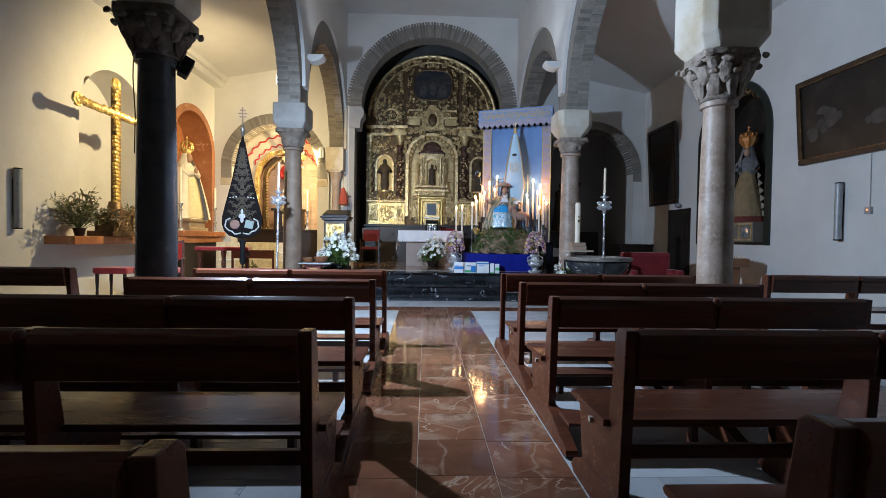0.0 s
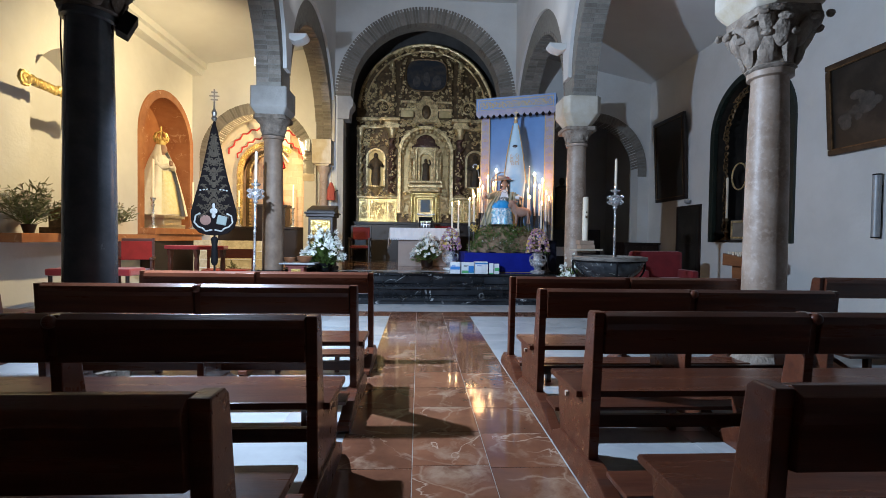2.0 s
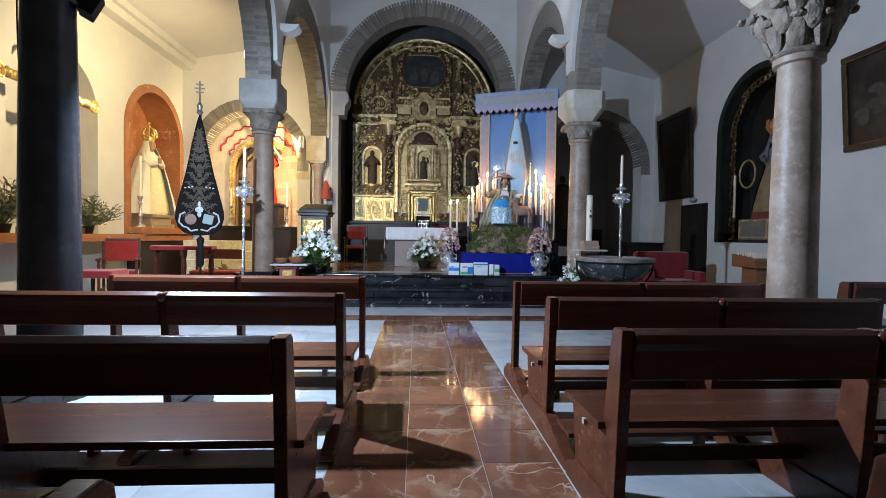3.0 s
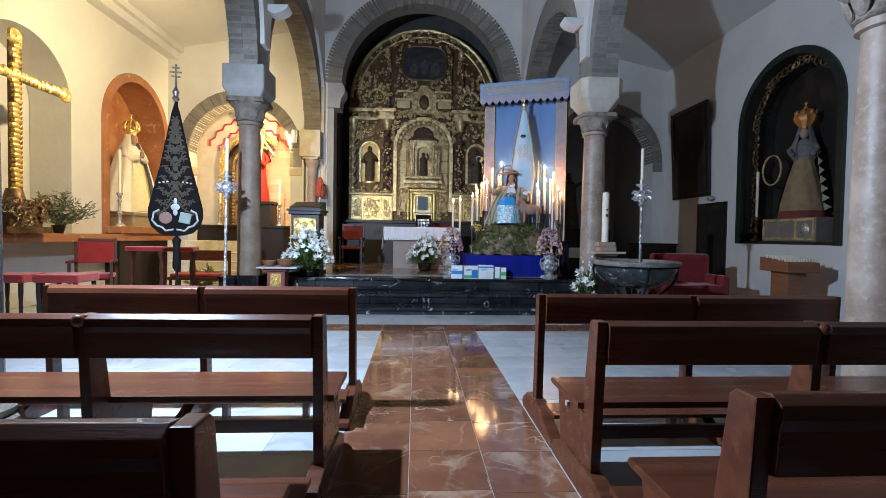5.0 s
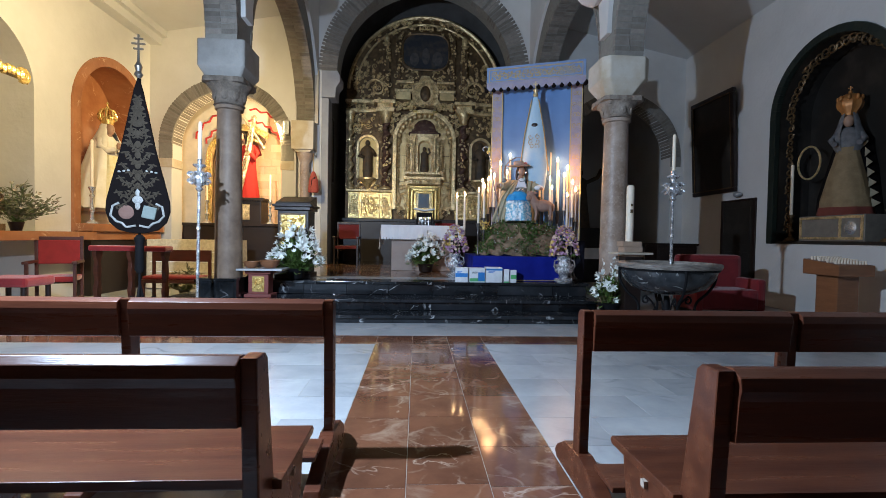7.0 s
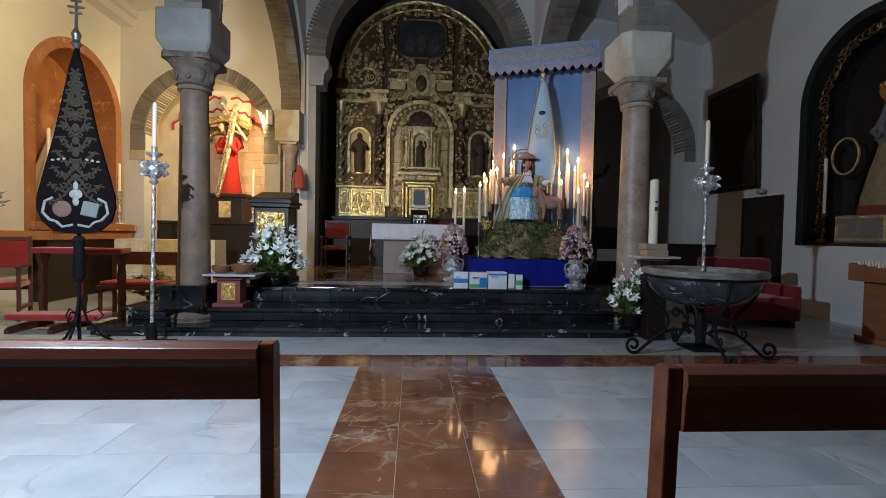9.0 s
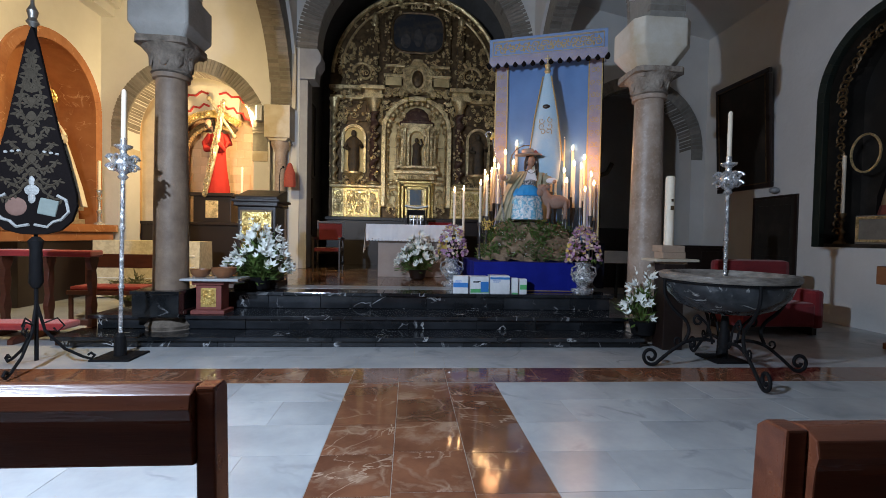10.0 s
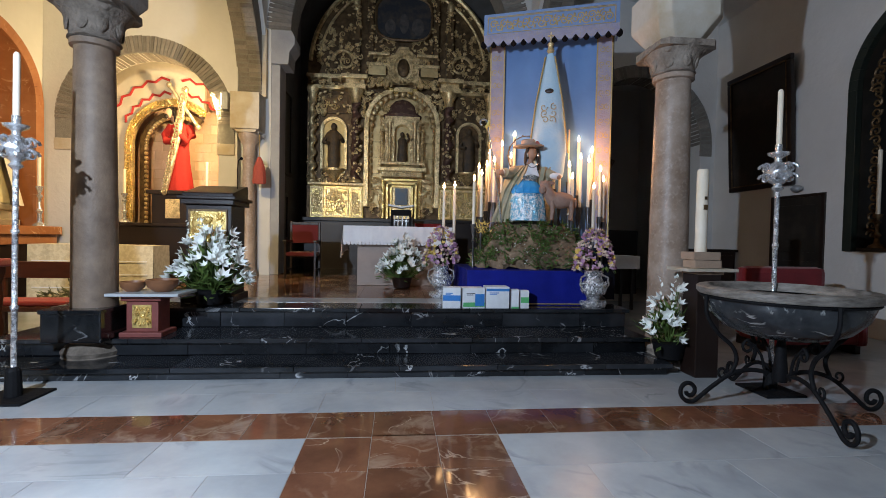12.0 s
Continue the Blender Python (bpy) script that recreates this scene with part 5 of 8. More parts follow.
for x, y, z in ((1.56, 12.0, 2.62), (2.42, 12.0, 2.9), (2.9, 11.8, 2.6)):
    lamp("candle_light", "POINT", (x, y - 0.12, z), (x, y, 0), 10.5, (1.0, 0.46, 0.20), 0.12)

# blue hanging behind it
bl = thing("cloth_of_honour", (2.43, 12.22, DAIS), "tall blue satin hanging with embroidered borders and a scalloped valance", "hanging", turn=-21.0)
W2, H = 0.865, 4.0
part("back_cloth", Shape().put([(-W2 + 2 * W2 * i / 30, 0.05 + 0.010 * math.sin(i * 0.9), z) for z in (0.0, H) for i in range(31)], [(i, i + 1, 32 + i, 31 + i) for i in range(30)]), SKY_CLOTH, bl, smooth=True)
for s in (-1, 1):
    part("side_border", Shape().box(min(s * W2, s * (W2 - 0.21)), max(s * W2, s * (W2 - 0.21)), -0.005, 0.03, 0.7, H - 0.1), LILAC, bl)
    part("border_braid", Shape().box(min(s * (W2 - 0.20), s * (W2 - 0.22)), max(s * (W2 - 0.20), s * (W2 - 0.22)), -0.012, -0.004, 0.7, H - 0.1).box(min(s * W2, s * (W2 - 0.02)), max(s * W2, s * (W2 - 0.02)), -0.012, -0.004, 0.7, H - 0.1), THREAD, bl)
    em = Shape()
    for k in range(15):
        for q in (-1, 1):
            spiral(em, pose(s * (W2 - 0.105) + q * 0.04, -0.008, 0.9 + 0.2 * k, 0, 90 * q + 180 * (k % 2), 0) @ Matrix.Diagonal((q, 0.3, 1, 1)), 0.045, 1.3, 0.007, 4)
    part("border_embroidery", em, THREAD, bl)["kind"] = "stuff"
    part("upright_pole", Shape().tube([(s * W2, 0.08, 0), (s * W2, 0.08, H + 0.02)], 0.02, 8), DARK_WOOD, bl, smooth=True)
val = [(-W2 - 0.05, H + 0.02), (W2 + 0.05, H + 0.02), (W2 + 0.05, H - 0.36)]
for k in range(13, 0, -1):
    xa, xb = -W2 - 0.05 + (2 * W2 + 0.1) * (k - 1) / 13, -W2 - 0.05 + (2 * W2 + 0.1) * k / 13
    val += [(xb - (xb - xa) * f, H - 0.36 - 0.07 * math.sin(math.pi * f)) for f in (0.15, 0.3, 0.5, 0.7, 0.85, 1.0)]
part("valance", Shape().prism(val, -0.30, -0.275, "y"), VALANCE, bl)
part("valance_top", Shape().box(-W2 - 0.05, W2 + 0.05, -0.27, 0.1, H - 0.01, H + 0.02), VALANCE, bl)
for x in (-W2 - 0.05, W2 + 0.03):
    part("valance_return", Shape().box(x, x + 0.02, -0.27, 0.08, H - 0.36, H - 0.012), VALANCE, bl)
scal = [(-W2 - 0.05, H - 0.27), (W2 + 0.05, H - 0.27), (W2 + 0.05, H - 0.365)]
for k in range(13, 0, -1):
    xa, xb = -W2 - 0.05 + (2 * W2 + 0.1) * (k - 1) / 13, -W2 - 0.05 + (2 * W2 + 0.1) * k / 13
    scal += [(xb - (xb - xa) * f, H - 0.365 - 0.06 * math.sin(math.pi * f)) for f in (0.15, 0.3, 0.5, 0.7, 0.85, 1.0)]
part("scallop_band", Shape().prism(scal, -0.306, -0.301, "y"), LILAC, bl, "lilac scalloped band")
br = Shape()
for z in (H - 0.03, H - 0.045, H - 0.262):
    br.box(-W2, W2, -0.307, -0.3015, z, z + 0.009)
for x in (-W2, W2 - 0.012):
    br.box(x, x + 0.012, -0.307, -0.3015, H - 0.253, H - 0.045)
for k in range(22):
    spiral(br, pose(-W2 + 0.09 + 0.074 * k, -0.304, H - 0.15 + 0.022 * (-1) ** k, 0, 140 * k, 0) @ Matrix.Diagonal(((-1) ** k, 0.2, 1, 1)), 0.06, 1.4, 0.011, 4)
    br.ball((-W2 + 0.055 + 0.076 * k, -0.303, H - 0.15 - 0.05 * (-1) ** k), (0.016, 0.004, 0.028), 6, 4)
part("valance_embroidery", br, THREAD, bl)["kind"] = "stuff"
fr = Shape()
for k in range(14):
    fr.ball((-W2 - 0.05 + (2 * W2 + 0.1) * k / 13, -0.29, H - 0.40), (0.045, 0.02, 0.06), 8, 5)
part("dark_tassel", fr, BLACK_CLOTH, bl, "dark tassels between the scallops")["kind"] = "stuff"
part("skirt", Shape().put([(-W2 + (2 * W2 + 0.1) * i / 30, -0.06 + 0.025 * math.sin(i * 1.1), z) for z in (0.0, 0.72) for i in range(31)], [(i, i + 1, 32 + i, 31 + i) for i in range(30)]), mat("black blue velvet", (0.004, 0.005, 0.018), 0.9, scale=4, bump=0.1), bl, smooth=True)
# pointed little mantle hung before it
cone = Shape().lathe([(0.20, -0.3), (0.225, 0), (0.225, 0.08), (0.175, 0.55), (0.125, 0.9), (0.05, 1.25), (0.03, 1.32)], 28, None, 0.35, folds(6, 0.03))
trim = Shape()
for s in (-1, 1):
    trim.tube([(s * 0.25, -0.03, 0), (s * 0.17, -0.04, 0.65), (s * 0.06, -0.03, 1.25)], 0.012, 6)
for k in range(3):
    for s in (-1, 1):
        spiral(trim, pose(s * (0.045 + 0.01 * k), -0.075 - 0.006 * (2 - k), 0.42 + 0.085 * k, 0, 110 * k * s + 40, 0) @ Matrix.Diagonal((s, 1, 1, 1)), 0.05, 1.1, 0.006, 4)
knob = Shape().lathe([(0.03, 1.30), (0.05, 1.33), (0.03, 1.38), (0.045, 1.42), (0.01, 1.46)], 12).box(-0.008, 0.008, -0.008, 0.008, 1.46, 1.58).box(-0.04, 0.04, -0.008, 0.008, 1.52, 1.535)
mid = Shape().ball((0, -0.062, 0.80), (0.055, 0.015, 0.032), 12, 6)
figure("small_mantle_figure", (2.34, 11.92, 2.52), [(cone, mat("pale blue silk", (0.36, 0.56, 0.72), 0.5, colour2=(0.55, 0.66, 0.70), scale=5, bump=0.2)), (trim, THREAD), (knob, GOLD), (mid, DARK_WOOD)],
       "pointed pale blue silk mantle embroidered in gold", "mantle", -21, 1.062)

# cartons on the dais edge
for x0, x1, dep, h, band, bz in ((0.82, 1.04, 0.16, 0.24, PRINT_BLUE, (0.35, 0.62)), (1.045, 1.32, 0.2, 0.235, PRINT_GREEN, (0.06, 0.28)), (1.33, 1.62, 0.22, 0.25, PRINT_BLUE, (0.80, 0.92)), (1.64, 1.74, 0.1, 0.22, PRINT_GREEN, (0.0, 0.08)), (1.75, 1.86, 0.1, 0.21, PRINT_GREEN, (0.30, 0.62))):
    b = thing("carton", ((x0 + x1) / 2, 11.02 + dep / 2, DAIS), "white medicine carton with a coloured band on the dais edge" if band is PRINT_BLUE else "white medicine carton with green print on the dais edge", "box", "cartons on the dais edge", turn=random.Random(int(x0 * 100)).uniform(-5, 5))
    w = (x1 - x0) / 2 - 0.006
    part("carton_box", Shape().box(-w, w, -dep / 2, dep / 2, 0, h), PAPER, b, bevel=0.003)
    part("band", Shape().box(-w + 0.001, w - 0.001, -dep / 2 - 0.003, -dep / 2, h * bz[0], h * bz[1]), band, b)
    if w > 0.1:
        part("print_bar", Shape().box(-w * 0.7, w * 0.1, -dep / 2 - 0.003, -dep / 2, h * 0.70, h * 0.74).box(-w * 0.7, -w * 0.1, -dep / 2 - 0.003, -dep / 2, h * 0.64, h * 0.67), PRINT_DARK if band is PRINT_GREEN else PRINT_BLUE, b)
    if band is PRINT_GREEN and w > 0.1:
        part("blue_patch", Shape().box(w * 0.1, w * 0.95, -dep / 2 - 0.004, -dep / 2, h * 0.1, h * 0.7), PRINT_BLUE, b)

# ambo with a gilded panel
am = thing("ambo", (-1.95, 11.62, DAIS), "dark wooden ambo with a carved gilded front panel", "lectern")
part("body", Shape().box(-0.26, 0.26, -0.24, 0.24, 0.06, 1.16).box(-0.30, 0.30, -0.28, 0.28, 0, 0.08), DARK_WOOD, am, bevel=0.01)
part("top_moulding", Shape().box(-0.30, 0.30, -0.30, 0.30, 1.16, 1.22).box(-0.33, 0.33, -0.33, 0.33, 1.22, 1.26), DARK_WOOD, am, bevel=0.01)
part("book_rest", Shape().prism([(-0.28, 1.26), (0.28, 1.26), (0.28, 1.42), (0.24, 1.43), (-0.27, 1.30)], -0.29, 0.29, "x"), DARK_WOOD, am, bevel=0.01)
pn = Shape().box(-0.20, 0.20, -0.255, -0.238, 0.56, 1.08)
carving(pn, random.Random(3), 0.01, 0.17, 0.62, 1.03, -0.25, 26, 0.05)
part("gilded_panel", pn, GOLD_BRIGHT, am, "carved gilded panel", smooth=True)
part("panel_frame", Shape().box(-0.22, 0.22, -0.262, -0.24, 1.08, 1.105).box(-0.22, 0.22, -0.262, -0.24, 0.535, 0.56).box(-0.22, -0.2, -0.262, -0.24, 0.56, 1.08).box(0.2, 0.22, -0.262, -0.24, 0.56, 1.08), GOLD_DARK, am)
mic = thing("microphone", (-1.72, 11.62, DAIS + 1.4), "thin black gooseneck microphone on the ambo", "microphone")
part("gooseneck", Shape().tube([(0, 0.05, -0.02), (0.0, 0.04, 0.2), (0.03, -0.02, 0.32), (0.08, -0.08, 0.34)], 0.006, 6), IRON, mic)
part("mic_head", Shape().ball((0.09, -0.09, 0.34), 0.018, 8, 6), IRON, mic)

# small credence with wooden bowls on the step
cr = thing("credence_table", (-2.23, 10.62, 0.29), "small red and gilt pedestal table with a white marble top", "table")
part("table_base", Shape().box(-0.20, 0.20, -0.16, 0.16, 0, 0.05).box(-0.15, 0.15, -0.12, 0.12, 0.05, 0.36).box(-0.19, 0.19, -0.15, 0.15, 0.36, 0.41), mat("old red lacquer", (0.20, 0.05, 0.04), 0.5, scale=8, bump=0.1), cr, bevel=0.01)
pn = Shape().box(-0.09, 0.09, -0.128, -0.118, 0.09, 0.32)
carving(pn, random.Random(8), 0.0, 0.07, 0.12, 0.29, -0.125, 12, 0.03)
part("gilt_panel", pn, GOLD_BRIGHT, cr)
part("marble_top", Shape().box(-0.38, 0.38, -0.22, 0.22, 0.41, 0.44), WHITE_MARBLE, cr, bevel=0.008)
for x, s in ((-0.14, 0.8), (0.14, 1.0)):
    bw = thing("wooden_bowl", (-2.23 + x, 10.60, 0.732), "turned brown wooden bowl on the marble top", "bowl", "bowls on the small table")
    part("bowl", Shape().lathe([(0.07 * s, 0), (0.13 * s, 0.05 * s), (0.15 * s, 0.12 * s), (0.14 * s, 0.125 * s), (0.12 * s, 0.06 * s), (0.02, 0.02)], 20), MID_WOOD, bw, smooth=True)


def armchair(at, label, turn, wood, cloth, s=1.0):
    t = thing("armchair", at, label, "chair", "", turn)
    part("seat", Shape().box(-0.27 * s, 0.27 * s, -0.25 * s, 0.25 * s, 0.42 * s, 0.50 * s), cloth, t, bevel=0.025)
    part("backrest", Shape().box(-0.25 * s, 0.25 * s, 0.21 * s, 0.26 * s, 0.66 * s, 1.02 * s), cloth, t, bevel=0.015)
    part("back_frame", Shape().box(-0.29 * s, -0.25 * s, 0.21 * s, 0.26 * s, 0, 1.08 * s).box(0.25 * s, 0.29 * s, 0.21 * s, 0.26 * s, 0, 1.08 * s).box(-0.25 * s, 0.25 * s, 0.21 * s, 0.26 * s, 1.02 * s, 1.07 * s).box(-0.25 * s, 0.25 * s, 0.21 * s, 0.26 * s, 0.36 * s, 0.41 * s), wood, t, bevel=0.006)
    for q in (-1, 1):
        part("leg", Shape().box(min(q * 0.29, q * 0.25) * s, max(q * 0.29, q * 0.25) * s, -0.27 * s, -0.22 * s, 0, 0.68 * s), wood, t, bevel=0.006)
        part("arm", Shape().box(min(q * 0.31, q * 0.24) * s, max(q * 0.31, q * 0.24) * s, -0.30 * s, 0.21 * s, 0.68 * s, 0.72 * s), wood, t, bevel=0.01)
        part("stretcher", Shape().box(min(q * 0.285, q * 0.255) * s, max(q * 0.285, q * 0.255) * s, -0.22 * s, 0.21 * s, 0.14 * s, 0.18 * s), wood, t)
    return t


armchair((-1.52, 14.7, DAIS), "dark wooden sanctuary armchair with red upholstery", 0, DARK_WOOD, DARK_VELVET)
armchair((0.9, 14.9, DAIS), "dark wooden sanctuary armchair with red upholstery", 0, DARK_WOOD, RED_VELVET, 1.08)
thr = thing("missal_stand", (0.34, 14.35, DAIS + 0.12), "dark carved stand holding an open book behind the altar", "stand")
part("stand_foot", Shape().box(-0.26, 0.26, -0.2, 0.2, -0.12, 0.0), DARK_WOOD, thr)
part("stand_frame", Shape().box(-0.19, -0.15, -0.1, 0.1, 0, 1.2).box(0.15, 0.19, -0.1, 0.1, 0, 1.2).box(-0.15, 0.15, -0.1, 0.1, 0.3, 0.36).box(-0.15, 0.15, -0.1, 0.1, 1.1, 1.2), IRON, thr, bevel=0.005)
fret = Shape()
for i in range(4):
    fret.box(-0.14 + 0.075 * i, -0.12 + 0.075 * i, -0.02, 0.02, 0.36, 1.1)
    fret.box(-0.15, 0.15, -0.018, 0.018, 0.45 + 0.18 * i, 0.47 + 0.18 * i)
part("stand_lattice", fret, SILVER, thr)
part("open_book", Shape().prism([(-0.24, 1.27), (0.0, 1.23), (0.24, 1.27), (0.24, 1.30), (0, 1.26), (-0.24, 1.30)], -0.16, 0.14, "y"), PAPER, thr)


# ---------------- north aisle ----------------
def arch_frame(shape, axis, c, spring, r0, r1, foot, h0, h1):
    """A flat band round an arched opening."""
    po, pi = arc(c, spring, r1, 0, 180, 24), arc(c, spring, r0, 0, 180, 24)
    for (a, b), (d, e) in zip(zip(po, po[1:]), zip(pi, pi[1:])):
        shape.prism([a, b, e, d], h0, h1, axis)
    for s in (-1, 1):
        shape.prism([(c + s * r0, foot), (c + s * r1, foot), (c + s * r1, spring), (c + s * r0, spring)], h0, h1, axis)
    return shape


mf = arch_frame(Shape(), "x", 13.78, 3.66, 1.08, 1.27, 1.24, WL - 0.02, WL + 0.05)
solid("niche_frame", mf, BROWN_MARBLE, "polished brown marble surround of the arched recess", "trim", bevel=0.006)
ml = arch_frame(Shape(), "x", 13.78, 3.66, 1.10, 1.195, 1.24, WL - 0.74, WL - 0.02)
ml.prism([(12.6, 1.245), (14.96, 1.245), (14.96, 3.66)] + arc(13.78, 3.66, 1.18, 0, 180, 24) + [(12.6, 3.66)], WL - 0.75, WL - 0.72, "x")
solid("niche_lining", ml, BROWN_MARBLE, "brown marble lining of the recess", "trim")
sl = Shape().box(WL - 0.02, WL + 0.52, 8.75, 12.45, 1.09, 1.24)
solid("wall_shelf", sl, BROWN_MARBLE, "thick brown marble shelf along the wall", "shelf", bevel=0.015)
solid("niche_shelf", Shape().box(WL - 0.7, WL + 0.40, 12.52, 15.0, 1.25, 1.40).box(WL - 0.02, WL + 0.34, 12.6, 14.95, 1.08, 1.25), BROWN_MARBLE, "brown marble ledge of the recess", "shelf", bevel=0.015)
solid("niche_plinth", Shape().box(WL + 0.002, WL + 0.30, 12.6, 14.95, 0, 1.08), DARK_WOOD, "dark panelled base under the recess", "plinth", bevel=0.01)

# tall gilt cross on the shelf
cx = thing("processional_cross", (WL + 0.42, 9.92, 1.24), "tall carved gilded cross with a floral base on the marble shelf", "cross")
sh = Shape()
sh.box(-0.05, 0.05, -0.05, 0.05, 0.62, 2.92).box(-0.05, 0.05, -0.98, 0.98, 2.34, 2.46)
part("cross_core", sh, GOLD_DARK, cx, bevel=0.01)
r = random.Random(21)
sh = Shape()
for i in range(30):
    z = 0.66 + 2.25 * i / 30
    sh.ball((0.03, r.uniform(-0.03, 0.03), z), (0.055, 0.085, 0.05), 7, 5)
    for q in (-1, 1):
        sh.leaf(pose(0.04, q * 0.05, z, 60 * q, 20, 0), 0.09, 0.05)
for i in range(26):
    y = -0.95 + 1.9 * i / 25
    sh.ball((0.03, y, 2.40 + r.uniform(-0.02, 0.02)), (0.055, 0.05, 0.08), 7, 5)
for y, z in ((-1.0, 2.4), (1.0, 2.4), (0, 2.98)):
    for k in range(6):
        spiral(sh, pose(0.02, y, z, 0, 0, 90) @ pose(0, 0, 0, 0, 60 * k, 0), 0.11, 1.2, 0.03)
part("carved_foliage", sh, GOLD_BRIGHT, cx, "bright gilded foliage", smooth=True)
sh = Shape().box(-0.24, 0.24, -0.42, 0.42, 0, 0.10).box(-0.18, 0.18, -0.3, 0.3, 0.10, 0.45).lathe([(0.2, 0.45), (0.14, 0.52), (0.10, 0.68)], 14)
for i in range(26):
    spiral(sh, pose(0.2, r.uniform(-0.36, 0.36), r.uniform(0.05, 0.5), 0, 0, 90) @ pose(0, 0, 0, 0, r.uniform(0, 360), 0), 0.09, 1.3, 0.022)
part("carved_base", sh, GOLD_DARK, cx, "dark gilded carved base", smooth=True)


def potted(at, label, seed, wide, high, mm=LEAF_DRY, bloom=True):
    r = random.Random(seed)
    t = thing("plant", at, label, "plant", "greenery in the side aisle")
    part("pot", Shape().lathe([(0.07, 0), (0.10, 0.12), (0.11, 0.14), (0.09, 0.14)], 14), DARK_WOOD, t, smooth=True)
    lf, st, fl = Shape(), Shape(), Shape()
    for i in range(64):
        a, e = r.uniform(0, 2 * math.pi), r.uniform(0.15, 1.0)
        p = Vector((wide * 0.5 * math.cos(a) * e, wide * 0.5 * math.sin(a) * e, high * (1.05 - 0.55 * e) * r.uniform(0.6, 1)))
        st.tube([(0, 0, 0.1), p * 0.55 + Vector((0, 0, 0.08)), p], 0.004, 4)
        for k in range(12):
            q = p * (0.35 + 0.65 * k / 12) + Vector((0, 0, 0.06))
            lf.leaf(pose(*q, r.uniform(-30, 60), r.uniform(-60, 60), math.degrees(a) - 90 + r.choice((-60, 60)) + r.uniform(-20, 20)), r.uniform(0.06, 0.15), r.uniform(0.018, 0.04))
        if bloom and r.random() < 0.6:
            lily(fl, pose(*p, r.uniform(-80, 0), r.uniform(-40, 40), math.degrees(a) - 90), 0.05)
    part("stem_tuft", st, LEAF, t)["kind"] = "stuff"
    part("foliage", lf, mm, t)["kind"] = "stuff"
    if bloom:
        part("blossom_cluster", fl, mat("cream blossoms", (0.55, 0.48, 0.36), 0.6, scale=12), t)["kind"] = "stuff"


potted((WL + 0.30, 9.15, 1.24), "spreading pot of pale foliage and cream blossoms on the shelf", 31, 1.15, 0.95)
potted((WL + 0.30, 10.95, 1.24), "spreading pot of pale foliage and cream blossoms on the shelf", 32, 1.15, 0.85)
potted((-4.35, 12.6, 0), "low pot of white flowers on the aisle floor", 33, 0.8, 0.62)


def crowned_figure(at, label, turn, robe, veil, front, s=1.0):
    """A robed statue under a long veil that falls from the head, with praying arms and a tall crown, as one mesh."""
    body = Shape().lathe([(0.40, 0), (0.38, 0.2), (0.30, 0.7), (0.21, 1.05), (0.19, 1.28), (0.09, 1.42)], 40, None, 0.8, folds(10, 0.045))
    # the veil is open in front: a sheet swept round the back from side to side
    vl, rows, cols = Shape(), ((0.0, 0.60, 0.62), (0.35, 0.52, 0.55), (0.8, 0.40, 0.44), (1.2, 0.28, 0.33), (1.38, 0.20, 0.25), (1.52, 0.135, 0.17), (1.63, 0.105, 0.12), (1.69, 0.03, 0.04)), 36
    for z, rx, ry in rows:
        for k in range(cols + 1):
            a = radians(-58 + 296 * k / cols)
            w = 1 + (0.06 * math.sin(k * 1.7) + 0.03 * math.sin(k * 0.9 + 2)) * min(1, (1.75 - z) * 0.8)
            vl.v.append(Vector((rx * w * math.cos(a), 0.02 + ry * 0.75 * w * math.sin(a), z)))
    vl.f += [(j * (cols + 1) + k, j * (cols + 1) + k + 1, (j + 1) * (cols + 1) + k + 1, (j + 1) * (cols + 1) + k) for j in range(len(rows) - 1) for k in range(cols)]
    fr = Shape().lathe([(0.405, 0.03), (0.385, 0.22), (0.30, 0.70), (0.215, 1.02)], 40, pose(0, -0.015, 0), 0.8, folds(10, 0.045))
    face = Shape().ball((0, -0.07, 1.53), (0.075, 0.08, 0.11), 16, 10).tube([(0, -0.03, 1.36), (0, -0.06, 1.48)], 0.05, 10).ball((0, -0.15, 1.525), (0.012, 0.015, 0.022), 6, 4)
    for q in (-1, 1):
        face.ball((q * 0.022, -0.30, 1.20), (0.020, 0.035, 0.065), 8, 6)
    arms = Shape()
    for q in (-1, 1):
        arms.tube([(q * 0.16, -0.02, 1.32), (q * 0.21, -0.10, 1.16), (q * 0.15, -0.20, 1.10), (q * 0.05, -0.28, 1.14)], 0.075, 12, None, 0.75)
    cr = Shape().lathe([(0.095, 1.63), (0.10, 1.66), (0.12, 1.72), (0.115, 1.73), (0.085, 1.66)], 20)
    for i in range(8):
        a = math.pi * i / 4
        cr.tube([(0.115 * math.cos(a), 0.115 * math.sin(a), 1.70), (0.15 * math.cos(a), 0.15 * math.sin(a), 1.80), (0.11 * math.cos(a), 0.11 * math.sin(a), 1.90), (0, 0, 1.95)], 0.020, 6)
        cr.ball((0.14 * math.cos(a + 0.39), 0.14 * math.sin(a + 0.39), 1.76), (0.03, 0.03, 0.04), 6, 4)
    cr.ball((0, 0, 1.97), 0.03, 8, 5).box(-0.009, 0.009, -0.009, 0.009, 1.99, 2.07).box(-0.03, 0.03, -0.009, 0.009, 2.03, 2.045)
    pieces = [(body, robe), (vl, veil), (fr, front), (face, STATUE_SKIN), (arms, robe), (cr, GOLD_BRIGHT)]
    for shape, _ in pieces:
        shape.v = [Vector(p) * s for p in shape.v]
    return figure("crowned_statue", at, pieces, label, "statue", turn)


